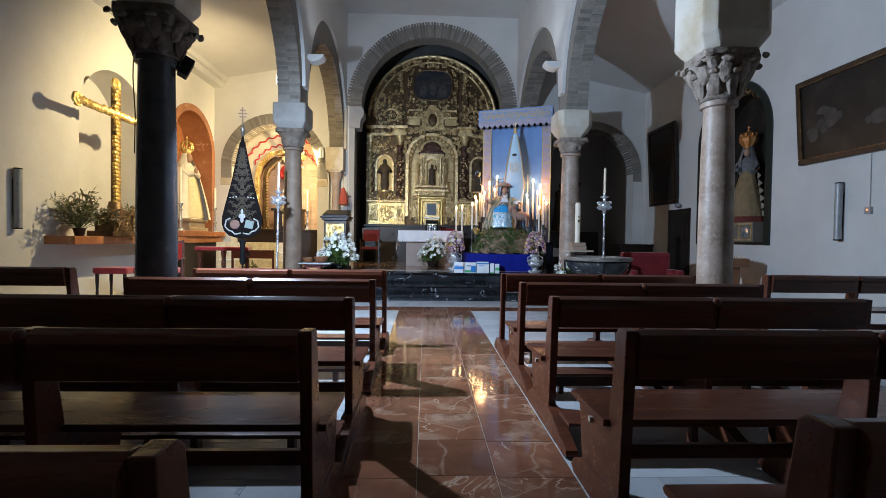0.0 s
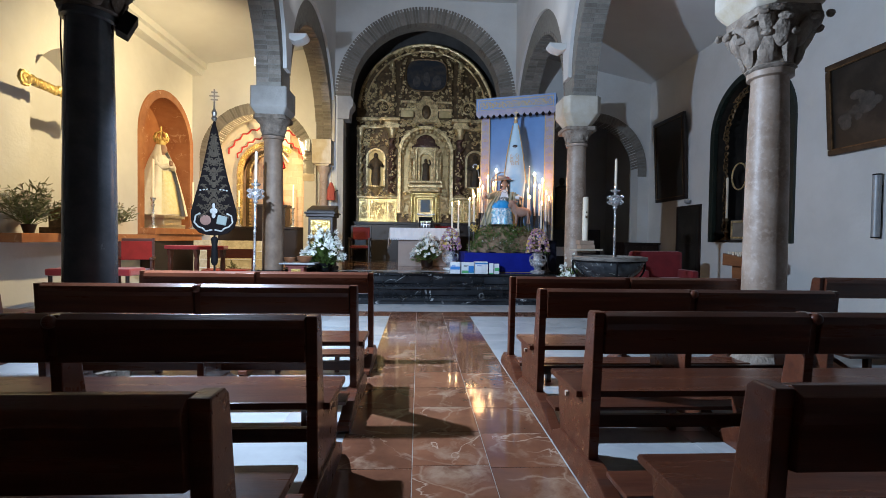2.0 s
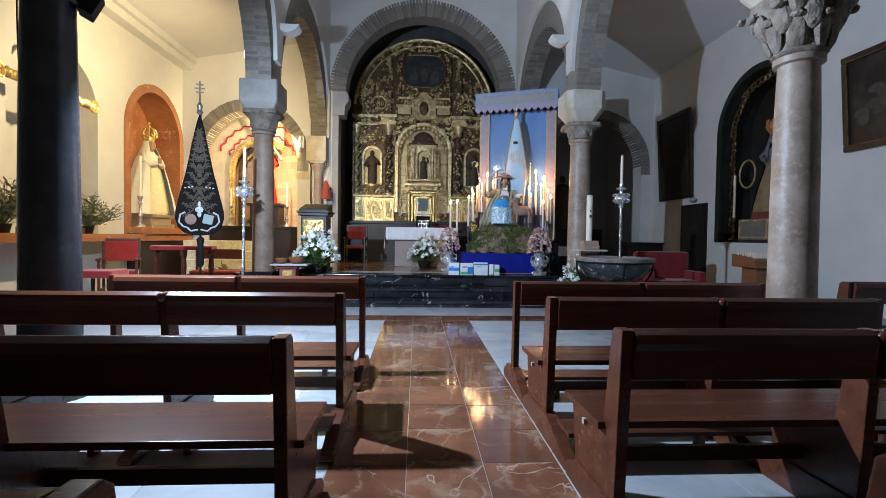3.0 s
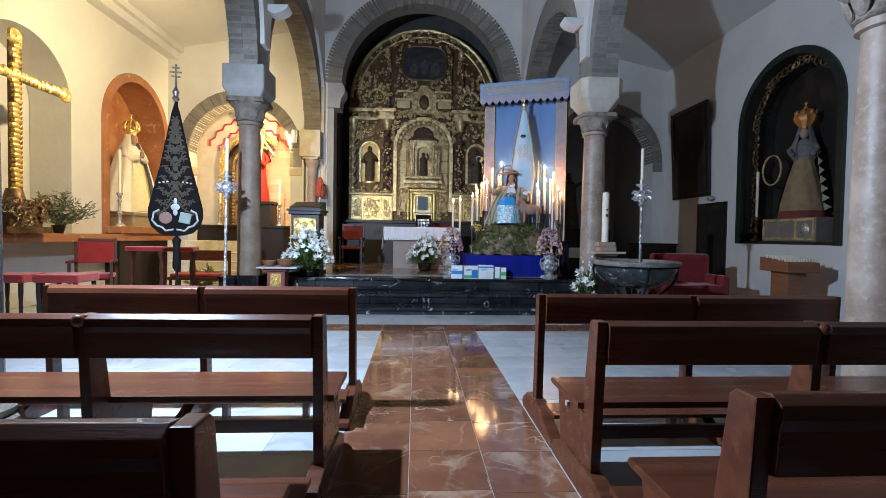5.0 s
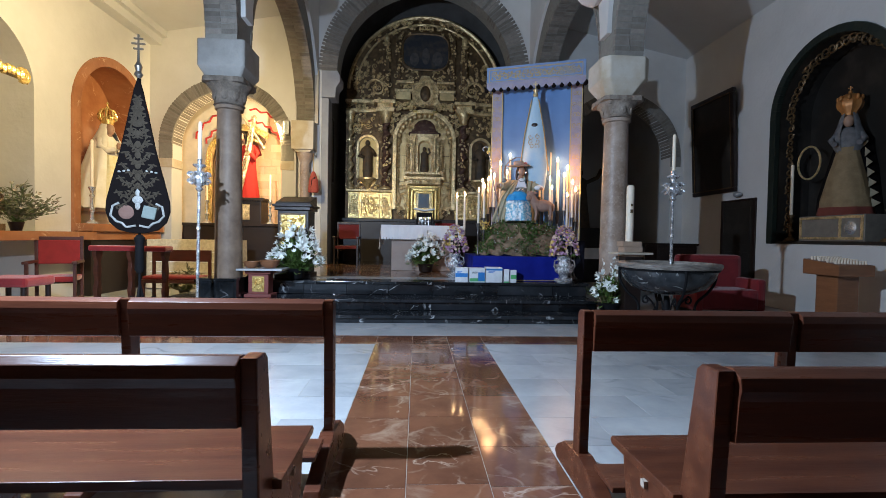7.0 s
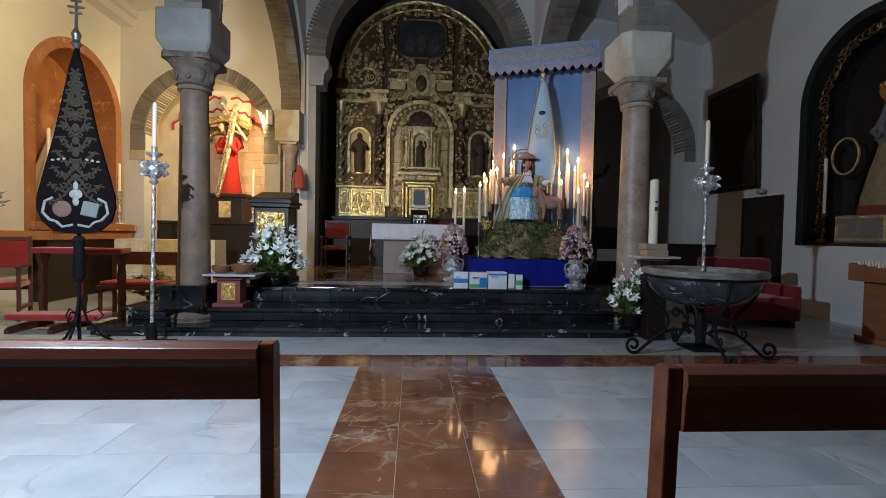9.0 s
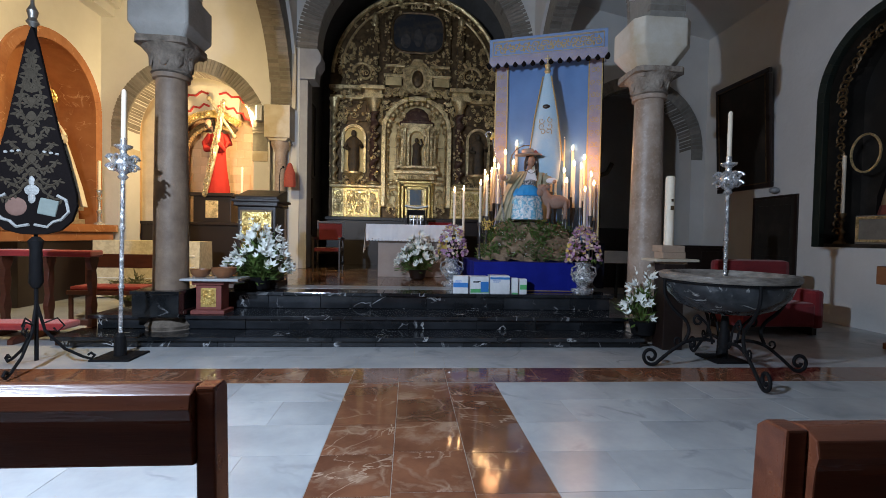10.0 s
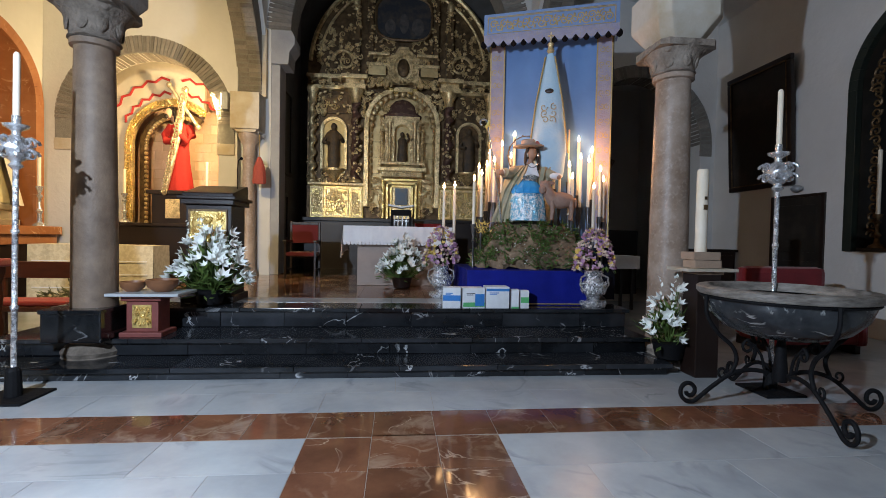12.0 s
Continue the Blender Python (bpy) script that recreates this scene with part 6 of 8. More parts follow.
ped = thing("silver_pedestal", (WL - 0.22, 13.78, 1.40), "stepped silver pedestal in the marble recess", "pedestal")
part("pedestal_block", Shape().box(-0.42, 0.42, -0.52, 0.52, 0, 0.1).box(-0.36, 0.36, -0.44, 0.44, 0.1, 0.26).box(-0.42, 0.42, -0.5, 0.5, 0.26, 0.34), mat("pale gilt silver", (0.72, 0.62, 0.42), 0.3, 0.8, scale=14, bump=0.5), ped, bevel=0.012)
crowned_figure((WL - 0.18, 13.82, 1.74), "veiled ivory-robed statue with a gold crown in the marble recess", 70, ROBE_WHITE, ROBE_WHITE, ROBE_GOLD, 1.12)


def altar_candle(at, label, high, wax, group="altar candles", lit=False, mm=SILVER):
    t = thing("altar_candlestick", at, label, "candlestick", group)
    part("stick", Shape().lathe([(0.11, 0), (0.10, 0.03), (0.04, 0.07), (0.03, high * 0.3), (0.055, high * 0.38), (0.025, high * 0.46), (0.025, high * 0.7), (0.05, high * 0.76), (0.02, high * 0.82), (0.06, high - 0.02), (0.06, high)], 14), mm, t, smooth=True)
    part("wax", Shape().lathe([(0.028, high - 0.02), (0.028, high + wax - 0.01), (0.015, high + wax)], 12), WAX, t, smooth=True)
    if lit:
        part("flame", Shape().lathe([(0.002, 0.004), (0.012, 0.016), (0.014, 0.028), (0.008, 0.05), (0.001, 0.07)], 8, pose(0, 0, high + wax)), FLAME, t, smooth=True)


altar_candle((WL + 0.2, 12.78, 1.40), "tall silver candlestick with an ivory candle on the ledge", 0.72, 0.92)
altar_candle((WL + 0.2, 14.72, 1.40), "tall silver candlestick with an ivory candle on the ledge", 0.72, 0.6)

# brick voussoirs, one piece each, set in the mortar of their arches
def voussoirs(parent, axis, c, spring, r, h0, h1, n, deep, proud=0.012, cols=1, a0=2, a1=178, seed=0):
    rr = random.Random(seed)
    w = math.pi * r * (a1 - a0) / 180 / n * 0.80
    d = (h1 - h0) / cols
    me = Shape().box(-w / 2, w / 2, 0.004, d - 0.004, -proud, deep).mesh("brick", BRICK, bevel=0.004)
    for i in range(n):
        for k in range(cols):
            a = a0 + (a1 - a0) * (i + 0.5) / n + rr.uniform(-0.3, 0.3)
            m = pose(0, 0, 0, 0, 90 - a, 0)
            p = (c + r * math.cos(radians(a)), h0 + k * d, spring + r * math.sin(radians(a)))
            if axis == "x":
                m = pose(p[1] + d, p[0], p[2], 0, 0, 90) @ pose(0, 0, rr.uniform(-0.006, 0.006), 0, 90 - a, 0)
            else:
                m = pose(p[0], p[1], p[2]) @ pose(0, 0, rr.uniform(-0.006, 0.006), 0, 90 - a, 0)
            part("brick", me, BRICK, parent, m=m)


# side chapel behind the brick arch
ce = bpy.data.objects["wall_east_north"]
ring = arch_frame(Shape(), "y", -4.56, 3.45, 1.31, 1.63, 3.06, EAST - 0.215, EAST - 0.19)
solid("chapel_arch_ring", ring, MORTAR, "mortar bed of the brick chapel arch", "trim")
voussoirs(ce, "y", -4.56, 3.45, 1.33, EAST - 0.235, EAST + 0.28, 66, 0.30, 0.012, 1, 0, 180, 5)
solid("chapel_jamb", Shape().box(-6.2, -5.86, EAST - 0.23, EAST + 0.3, 2.86, 3.08).box(-3.26, -2.92, EAST - 0.23, EAST + 0.3, 2.86, 3.08), IMPOST, "stone imposts of the chapel arch", "trim", bevel=0.01)
STONE_WARM = mat("salmon ashlar", (0.68, 0.47, 0.33), 0.85, colour2=(0.55, 0.35, 0.22), scale=3, bump=0.4, bump_scale=20, random=0.12)
cw = Shape()
cw.prism([(WL + 0.2, 0), (-5.47, 0), (-5.47, 3.2)] + arc(-4.55, 3.2, 0.92, 180, 52, 20)[1:] + [(-3.9, 5.2), (WL + 0.2, 5.2)], EAST + 0.95, EAST + 1.05, "y")
WHITEWASH = mat("white chapel vault", (0.62, 0.56, 0.46), 0.8, scale=3)
solid("chapel_screen", cw, WHITEWASH, "white painted chapel wall round a gilded arch", "wall")
zig = Shape()
for s in (-1, 1):
    for k, off in enumerate((1.12, 1.42)):
        pts = [(-4.55 + s * (off + 0.07 * (j % 2)) * math.cos(radians(a)), EAST + 0.94, 3.2 + (off + 0.07 * (j % 2)) * math.sin(radians(a))) for j, a in enumerate(range(25, 86, 6))]
        zig.tube(pts, 0.028, 5)
solid("painted_zigzag", zig, mat("red paint", (0.45, 0.03, 0.03), 0.7, scale=8), "red painted zigzag bands on the white vault", "trim")
gf = thing("gilded_arch_frame", (-4.55, EAST + 0.94, 1.5), "carved gilded frame round the chapel niche", "frame")
def half_arch(r0, r1, y0, y1):
    return Shape().prism([(-r1, 0)] + arc(0, 1.7, r1, 180, 50, 24) + arc(0, 1.7, r0, 50, 180, 24) + [(-r0, 0)], y0, y1, "y")


sh = half_arch(0.84, 1.02, -0.06, 0.01)
part("frame_band", sh, GOLD, gf)
sh = Shape()
for i in range(11, 40):
    a = radians(180 * i / 39)
    spiral(sh, pose(0.93 * math.cos(a), -0.07, 1.7 + 0.93 * math.sin(a), 0, 40 * i, 0), 0.075, 1.2, 0.02)
for i in range(16):
    for s in (-1,):
        spiral(sh, pose(s * 0.93, -0.07, 0.08 + 0.105 * i, 0, 60 * i, 0), 0.075, 1.2, 0.02)
part("frame_carving", sh, GOLD_BRIGHT, gf, smooth=True)
part("inner_frame", half_arch(0.66, 0.80, 0.12, 0.2), GOLD_DARK, gf)
rope = Shape()
for i in range(9, 30):
    a = radians(180 * i / 29)
    rope.ball((0.66 * math.cos(a), 0.12, 1.7 + 0.66 * math.sin(a)), 0.045, 7, 5)
for i in range(17):
    for s in (-1,):
        rope.ball((s * 0.66, 0.12, 0.05 + 0.1 * i), 0.045, 7, 5)
part("rope_moulding", rope, GOLD, gf, smooth=True)
nb = bpy.data.objects["wall_chapel_north"]
blk = Shape().box(-0.173, 0.173, 0, 0.014, 0, 0.206).mesh("stone_block", STONE_WARM, bevel=0.004)
for j in range(15):
    for i in range(8):
        part("stone_block", blk, STONE_WARM, nb, m=pose(-5.6 + 0.35 * i + 0.17 * (j % 2), EAST + 1.483, 1.5 + 0.21 * j))
solid("chapel_ledge", Shape().box(-5.9, -3.25, EAST + 0.35, EAST + 1.06, 0, 1.45).box(-5.95, -3.22, EAST + 0.3, EAST + 1.1, 1.45, 1.52), DARK_WOOD, "dark wooden chapel altar", "altar", bevel=0.01)
pb = thing("robed_statue_plinth", (-4.36, EAST + 0.72, 1.52), "dark stepped base of the robed statue", "pedestal")
part("base_block", Shape().box(-0.42, 0.42, -0.3, 0.3, 0, 0.6).box(-0.5, 0.5, -0.36, 0.36, 0.6, 0.68), DARK_WOOD, pb, bevel=0.01)
part("gilt_door", Shape().box(-0.14, 0.14, -0.33, -0.3, 0.1, 0.5), GOLD, pb, bevel=0.01)
robe = Shape().lathe([(0.27, 0), (0.255, 0.15), (0.20, 0.6), (0.175, 0.98), (0.19, 1.2), (0.185, 1.36), (0.07, 1.46)], 30, None, 0.75, folds(8, 0.05))
for s in (-1, 1):
    robe.tube([(s * 0.17, 0, 1.37), (s * 0.27, -0.06, 1.16), (s * 0.20, -0.16, 1.02), (0.05 + s * 0.05, -0.23, 1.10 + 0.06 * s)], 0.082, 12, None, 0.85)
robe.tube([(-0.17, -0.11, 0.98), (0.0, -0.16, 0.95), (0.17, -0.11, 0.98)], 0.016, 6)
hd = Shape().ball((-0.15, -0.17, 1.60), (0.075, 0.085, 0.11), 16, 10).tube([(-0.05, -0.04, 1.42), (-0.13, -0.13, 1.55)], 0.05, 10).ball((-0.17, -0.255, 1.595), (0.012, 0.016, 0.022), 8, 5)
for s in (-1, 1):
    hd.ball((0.06 + s * 0.045, -0.27, 1.11 + 0.07 * s), (0.045, 0.035, 0.04), 10, 6)
hr = Shape().ball((-0.13, -0.115, 1.645), (0.095, 0.085, 0.105), 14, 9).ball((-0.165, -0.235, 1.525), (0.042, 0.03, 0.05), 8, 6).tube([(-0.06, -0.12, 1.64), (-0.03, -0.15, 1.53), (-0.02, -0.17, 1.40)], 0.038, 8, None, 0.5).tube([(-0.21, -0.12, 1.63), (-0.22, -0.14, 1.50)], 0.03, 8, None, 0.6)
ry = Shape()
for k in (-40, 0, 40):
    ry.leaf(pose(-0.12, -0.05, 1.79, 0, k, 0) @ pose(0, 0, 0, 90, 0, 0), 0.17, 0.07)
crs = Shape().tube([(-0.16, -0.30, -0.05), (0.08, -0.24, 1.1), (0.20, -0.2, 2.1)], 0.042, 10).tube([(-0.14, -0.18, 2.18), (0.14, -0.22, 1.78), (0.45, -0.22, 1.32)], 0.036, 10)
crv = Shape()
for k in range(30):
    u = k / 29
    spiral(crv, pose(-0.16 + 0.36 * u, -0.35 + 0.09 * u, -0.03 + 2.1 * u, 0, 70 * k, 0), 0.06, 1.2, 0.018)
for p in ((0.20, -0.2, 2.1), (-0.14, -0.18, 2.18), (0.45, -0.22, 1.32), (-0.17, -0.31, -0.05)):
    crv.ball(p, (0.055, 0.05, 0.065), 10, 6)
figure("robed_statue", (-4.33, EAST + 0.66, 2.20), [(robe, ROBE_RED), (hd, STATUE_SKIN), (hr, HAIR), (ry, GOLD_BRIGHT), (crs, mat("gilded silver plate", (0.62, 0.55, 0.40), 0.25, 0.6, colour2=(0.16, 0.11, 0.06), scale=14, bump=0.8, bump_scale=40, contrast=(0.5, 0.62))), (crv, mat("bright silver gilt", (0.66, 0.55, 0.36), 0.2, 0.7, scale=12, bump=0.2))], "red-robed statue carrying an ornate silvered cross in the lit niche", "statue", 0)
altar_candle((-5.35, EAST + 0.5, 1.52), "silver candlestick with a tall candle before the chapel niche", 0.6, 0.5)
altar_candle((-3.72, EAST + 0.5, 1.52), "silver candlestick with a dark candle before the chapel niche", 0.6, 0.7)
fx = thing("wall_lamp", (-3.12, EAST - 0.28, 3.72), "small lit floodlight fixed to the chapel arch", "lamp")
part("lamp_housing", Shape().box(-0.02, 0.10, -0.06, 0.06, 0, 0.34), METAL_GREY, fx, bevel=0.01)
part("lamp_face", Shape().box(-0.03, -0.021, -0.05, 0.05, 0.02, 0.32), glow("warm lamp glass", (1.0, 0.80, 0.42), 14.0), fx)

tb = thing("side_table", (-4.8, 14.15, 0), "long table under a cream lace cloth", "table")
part("table_board", Shape().box(-0.95, 0.95, -0.25, 0.25, 1.05, 1.09), DARK_WOOD, tb)
for x in (-0.9, 0.84):
    for y in (-0.22, 0.16):
        part("leg", Shape().box(x, x + 0.06, y, y + 0.06, 0, 1.05), DARK_WOOD, tb)
tcl = thing("lace_cloth", (-4.8, 14.15, 0), "cream lace cloth hanging over the side table", "tablecloth")
n = 50
ft = [(-0.98 + 1.96 * i / n, -0.275, 1.10) for i in range(n + 1)]
fb = [(-0.98 + 1.96 * i / n, -0.285 - 0.015 * math.sin(i * 0.8), 0.02) for i in range(n + 1)]
bk = [(-0.98 + 1.96 * i / n, 0.275, 1.10) for i in range(n + 1)]
part("cloth", Shape().put(ft + fb + bk, [(i, i + 1, n + 2 + i, n + 1 + i) for i in range(n)] + [(i + 1, i, 2 * n + 2 + i, 2 * n + 3 + i) for i in range(n)])
     .put([(0.98, -0.275, 1.10), (0.98, 0.275, 1.10), (1.0, 0.275, 0.02), (1.0, -0.285, 0.02)], [(0, 1, 2, 3)]).put([(-0.98, -0.275, 1.10), (-0.98, 0.275, 1.10), (-1.0, 0.275, 0.02), (-1.0, -0.285, 0.02)], [(0, 1, 2, 3)]), LACE, tcl, smooth=True)
part("lace_squares", Shape().box(-0.9, 0.9, -0.306, -0.302, 0.82, 0.835).box(-0.9, 0.9, -0.306, -0.302, 0.60, 0.615).box(-0.9, 0.9, -0.306, -0.302, 0.38, 0.395), LINEN, tcl)

# embroidered banner on an iron stand
bn = thing("embroidered_banner", (-3.2, 9.15, 0), "black teardrop banner embroidered in silver on an iron stand", "banner", turn=8)
half = [(0.0, 3.12), (0.05, 2.95), (0.12, 2.6), (0.20, 2.2), (0.29, 1.85), (0.345, 1.62), (0.35, 1.5), (0.31, 1.37), (0.22, 1.28), (0.10, 1.245), (0, 1.24)]
part("banner_cloth", Shape().prism(half + [(-x, z) for x, z in half[-2:0:-1]], -0.02, 0.02, "y"), BLACK_CLOTH, bn, bevel=0.006)
r = random.Random(40)
sh = Shape()
for z in [1.66 + 0.125 * k for k in range(10)]:
    lim = float(np.interp(z, [1.62, 1.85, 2.2, 2.6, 2.95], [0.29, 0.24, 0.155, 0.08, 0.02]))
    for q in (-1, 1):
        stem = [(q * lim * u * 0.92, -0.024, z + 0.075 * math.sin(3.6 * u + z * 5) - 0.03 * u) for u in [i / 10 for i in range(11)]]
        sh.tube(stem, 0.0085, 5)
        for i, p in enumerate(stem[1::2]):
            for a in (-55, 35, 110):
                sh.ball((0, 0, 0.026), (0.011, 0.005, 0.028), 6, 4, pose(p[0], -0.023, p[2], 0, q * (a + 40 * i), 0))
    sh.ball((0, -0.022, z + 0.02), (min(0.035, lim * 0.4), 0.006, 0.045), 8, 5)
part("embroidery", sh, mat("dull gold embroidery", (0.042, 0.030, 0.017), 0.75, 0.0, scale=20, bump=0.3), bn)["kind"] = "stuff"
sh = Shape()
for q in (-1, 1):
    sh.tube([(q * 0.02, -0.026, 1.33), (q * 0.12, -0.026, 1.31), (q * 0.17, -0.026, 1.36), (q * 0.23, -0.026, 1.38), (q * 0.29, -0.026, 1.45), (q * 0.27, -0.026, 1.56), (q * 0.20, -0.026, 1.60)], 0.014, 6)
sh.ball((0, -0.025, 1.64), (0.06, 0.012, 0.05), 8, 6).ball((0, -0.025, 1.72), (0.025, 0.012, 0.05), 8, 6).ball((0, -0.025, 1.57), (0.03, 0.012, 0.05), 8, 6)
for q in (-1, 1):
    for k in range(3):
        sh.ball((q * (0.10 + 0.05 * k), -0.025, 1.99 - 0.008 * k), (0.018, 0.01, 0.013), 6, 4)
part("silver_thread", sh, mat("dull silver thread", (0.42, 0.42, 0.40), 0.55, 0.2, colour2=(0.20, 0.20, 0.19), scale=30, bump=0.5, bump_scale=80), bn, smooth=True)["kind"] = "stuff"
part("rosy_shield", Shape().ball((-0.125, -0.02, 1.49), (0.085, 0.012, 0.085), 16, 8), mat("faded rose silk", (0.20, 0.11, 0.085), 0.7, scale=12), bn, smooth=True)
part("grey_shield", Shape().box(-0.075, 0.075, -0.012, 0.012, -0.075, 0.075, pose(0.125, -0.02, 1.49, 0, 12, 0)), mat("grey green silk", (0.20, 0.24, 0.22), 0.6, scale=12), bn, bevel=0.02)
tp = Shape().lathe([(0.02, 3.10), (0.05, 3.14), (0.03, 3.18), (0.045, 3.24), (0.015, 3.30), (0.012, 3.42)], 12).box(-0.009, 0.009, -0.009, 0.009, 3.38, 3.62)
for z, w in ((3.44, 0.055), (3.50, 0.075), (3.56, 0.05)):
    tp.box(-w, w, -0.009, 0.009, z, z + 0.018)
part("patriarchal_cross", tp, mat("tarnished silver", (0.32, 0.30, 0.27), 0.35, 0.9, scale=14, bump=0.2), bn, smooth=True)
part("pole", Shape().tube([(0, 0.03, 0.08), (0, 0.03, 3.12)], 0.016, 8).lathe([(0.03, 0.75), (0.055, 0.8), (0.045, 1.1), (0.06, 1.18), (0.03, 1.22)], 12, pose(0, 0.03, 0)), IRON, bn, smooth=True)
for k in range(3):
    lg = Shape().tube([(0, 0, 0.62), (0.06, 0, 0.35), (0.20, 0, 0.16), (0.34, 0, 0.06), (0.40, 0, 0.03), (0.43, 0, 0.06), (0.40, 0, 0.09), (0.375, 0, 0.07)], 0.014, 6)
    lg.tube([(0.05, 0, 0.42), (0.15, 0, 0.46), (0.20, 0, 0.38), (0.15, 0, 0.33), (0.12, 0, 0.37)], 0.008, 6)
    part("iron_leg", lg, IRON, bn, smooth=True, m=pose(0, 0.03, 0, 0, 0, 30 + 120 * k))


def staff(at, label, lean=0.0):
    t = thing("processional_candle", at, label, "candle staff", "silver processional candle staffs")
    m = pose(0, 0, 0, 0, lean, 0)
    part("foot_plate", Shape().box(-0.19, 0.19, -0.19, 0.19, 0, 0.02).lathe([(0.06, 0.02), (0.05, 0.22), (0.03, 0.25)], 12), IRON, t, bevel=0.004)
    part("rod", Shape().lathe([(0.02, 0.06), (0.02, 0.7), (0.028, 0.71), (0.028, 0.73), (0.02, 0.74), (0.02, 1.3), (0.028, 1.31), (0.028, 1.33), (0.02, 1.34), (0.02, 1.84)], 12, m), CHASED, t, smooth=True)
    kn = Shape().lathe([(0.02, 1.80), (0.05, 1.83), (0.03, 1.86), (0.09, 1.91), (0.11, 1.97), (0.09, 2.03), (0.03, 2.07), (0.03, 2.10), (0.08, 2.13), (0.085, 2.15), (0.03, 2.16), (0.03, 2.22)], 16, m)
    part("knop", kn, SILVER, t, smooth=True)
    kn = Shape()
    for i in range(8):
        for z in (1.92, 2.01):
            spiral(kn, m @ pose(0, 0, z, 0, 0, 45 * i) @ pose(0.10, 0, 0, 0, 0, 0), 0.045, 1.2, 0.013)
    part("knop_relief", kn, SILVER, t, smooth=True)["kind"] = "stuff"
    part("wax", Shape().lathe([(0.023, 2.19), (0.023, 2.69), (0.012, 2.71)], 12, m), WAX, t, smooth=True)


staff((-2.72, 9.6, 0), "silver processional staff with an unlit candle on a black plate", 0.8)
staff((3.66, 9.5, 0), "silver processional staff with an unlit candle behind the font", 0)

armchair((WL + 0.85, 11.0, 0), "wooden armchair with red seat and back beside the shelf", 25, RED_WOOD, RED_VELVET, 1.08)
for x, y in ((WL + 0.75, 9.5), (WL + 1.45, 9.55)):
    t = thing("stool", (x, y, 0), "upholstered red stool with dark turned legs", "stool", "red stools by the wall")
    part("seat", Shape().box(-0.31, 0.31, -0.24, 0.24, 0.54, 0.66), RED_VELVET, t, bevel=0.035)
    for a in (-1, 1):
        for b in (-1, 1):
            part("leg", Shape().lathe([(0.018, 0), (0.025, 0.2), (0.02, 0.24), (0.03, 0.4), (0.03, 0.54)], 10, pose(0.25 * a, 0.19 * b, 0)), DARK_WOOD, t, smooth=True)
pd = thing("kneeling_desk", (-4.18, 10.65, 0), "double kneeling desk with red velvet rests and dark legs", "kneeler")
part("arm_rest", Shape().box(-0.56, 0.56, -0.12, 0.12, 0.96, 1.04), RED_VELVET, pd, bevel=0.02)
part("knee_pad", Shape().box(-0.54, 0.54, -0.55, -0.25, 0.16, 0.24), RED_VELVET, pd, bevel=0.025)
for x in (-0.5, 0.0, 0.5):
    part("upright", Shape().prism([(-0.05, 0.10), (0.05, 0.10), (0.035, 0.24), (0.06, 0.36), (0.03, 0.50), (0.055, 0.66), (0.035, 0.80), (0.08, 0.90), (0.08, 0.96), (-0.08, 0.96), (-0.08, 0.90), (-0.035, 0.80), (-0.055, 0.66), (-0.03, 0.50), (-0.06, 0.36), (-0.035, 0.24)], x - 0.03, x + 0.03, "x"), RED_WOOD, pd, bevel=0.006)
    part("sled_foot", Shape().prism([(-0.56, 0), (0.14, 0), (0.12, 0.07), (0.02, 0.11), (-0.12, 0.10), (-0.50, 0.08), (-0.56, 0.05)], x - 0.03, x + 0.03, "x"), RED_WOOD, pd, bevel=0.006)
part("rail", Shape().box(-0.5, 0.5, -0.04, 0.04, 0.12, 0.18), RED_WOOD, pd)
lb = thing("low_bench", (-3.95, 11.5, 0), "dark wooden bench with red cushion behind the kneeling desk", "bench")
part("bench_seat", Shape().box(-0.5, 0.5, -0.2, 0.2, 0.40, 0.46), RED_WOOD, lb, bevel=0.01)
part("cushion", Shape().box(-0.46, 0.46, -0.18, 0.18, 0.46, 0.52), RED_VELVET, lb, bevel=0.02)
part("bench_back", Shape().box(-0.5, 0.5, 0.18, 0.22, 0.75, 0.95).box(-0.5, -0.45, 0.18, 0.22, 0, 0.75).box(0.45, 0.5, 0.18, 0.22, 0, 0.75), RED_WOOD, lb, bevel=0.006)
for x in (-0.47, 0.43):
    part("leg", Shape().box(x, x + 0.04, -0.19, -0.15, 0, 0.40), RED_WOOD, lb)

for x, y, sgn in ((WL + 0.002, 8.17, 1), (WR - 0.002, 8.03, -1)):
    sp = thing("column_loudspeaker", (x, y, 1.34), "slim grey column loudspeaker on the white wall", "loudspeaker", "column loudspeakers")
    part("speaker_body", Shape().lathe([(0.055, 0.01), (0.055, 0.96)], 20, pose(sgn * 0.07, 0, 0)), METAL_GREY, sp, smooth=True)
    part("end_cap", Shape().lathe([(0.05, 0), (0.058, 0.005), (0.058, 0.02)], 20, pose(sgn * 0.07, 0, 0)).lathe([(0.058, 0.95), (0.058, 0.965), (0.05, 0.97)], 20, pose(sgn * 0.07, 0, 0)), IRON, sp, smooth=True)
    part("wall_bracket", Shape().box(min(0, sgn * 0.03), max(0, sgn * 0.03), -0.02, 0.02, 0.2, 0.8), IRON, sp)

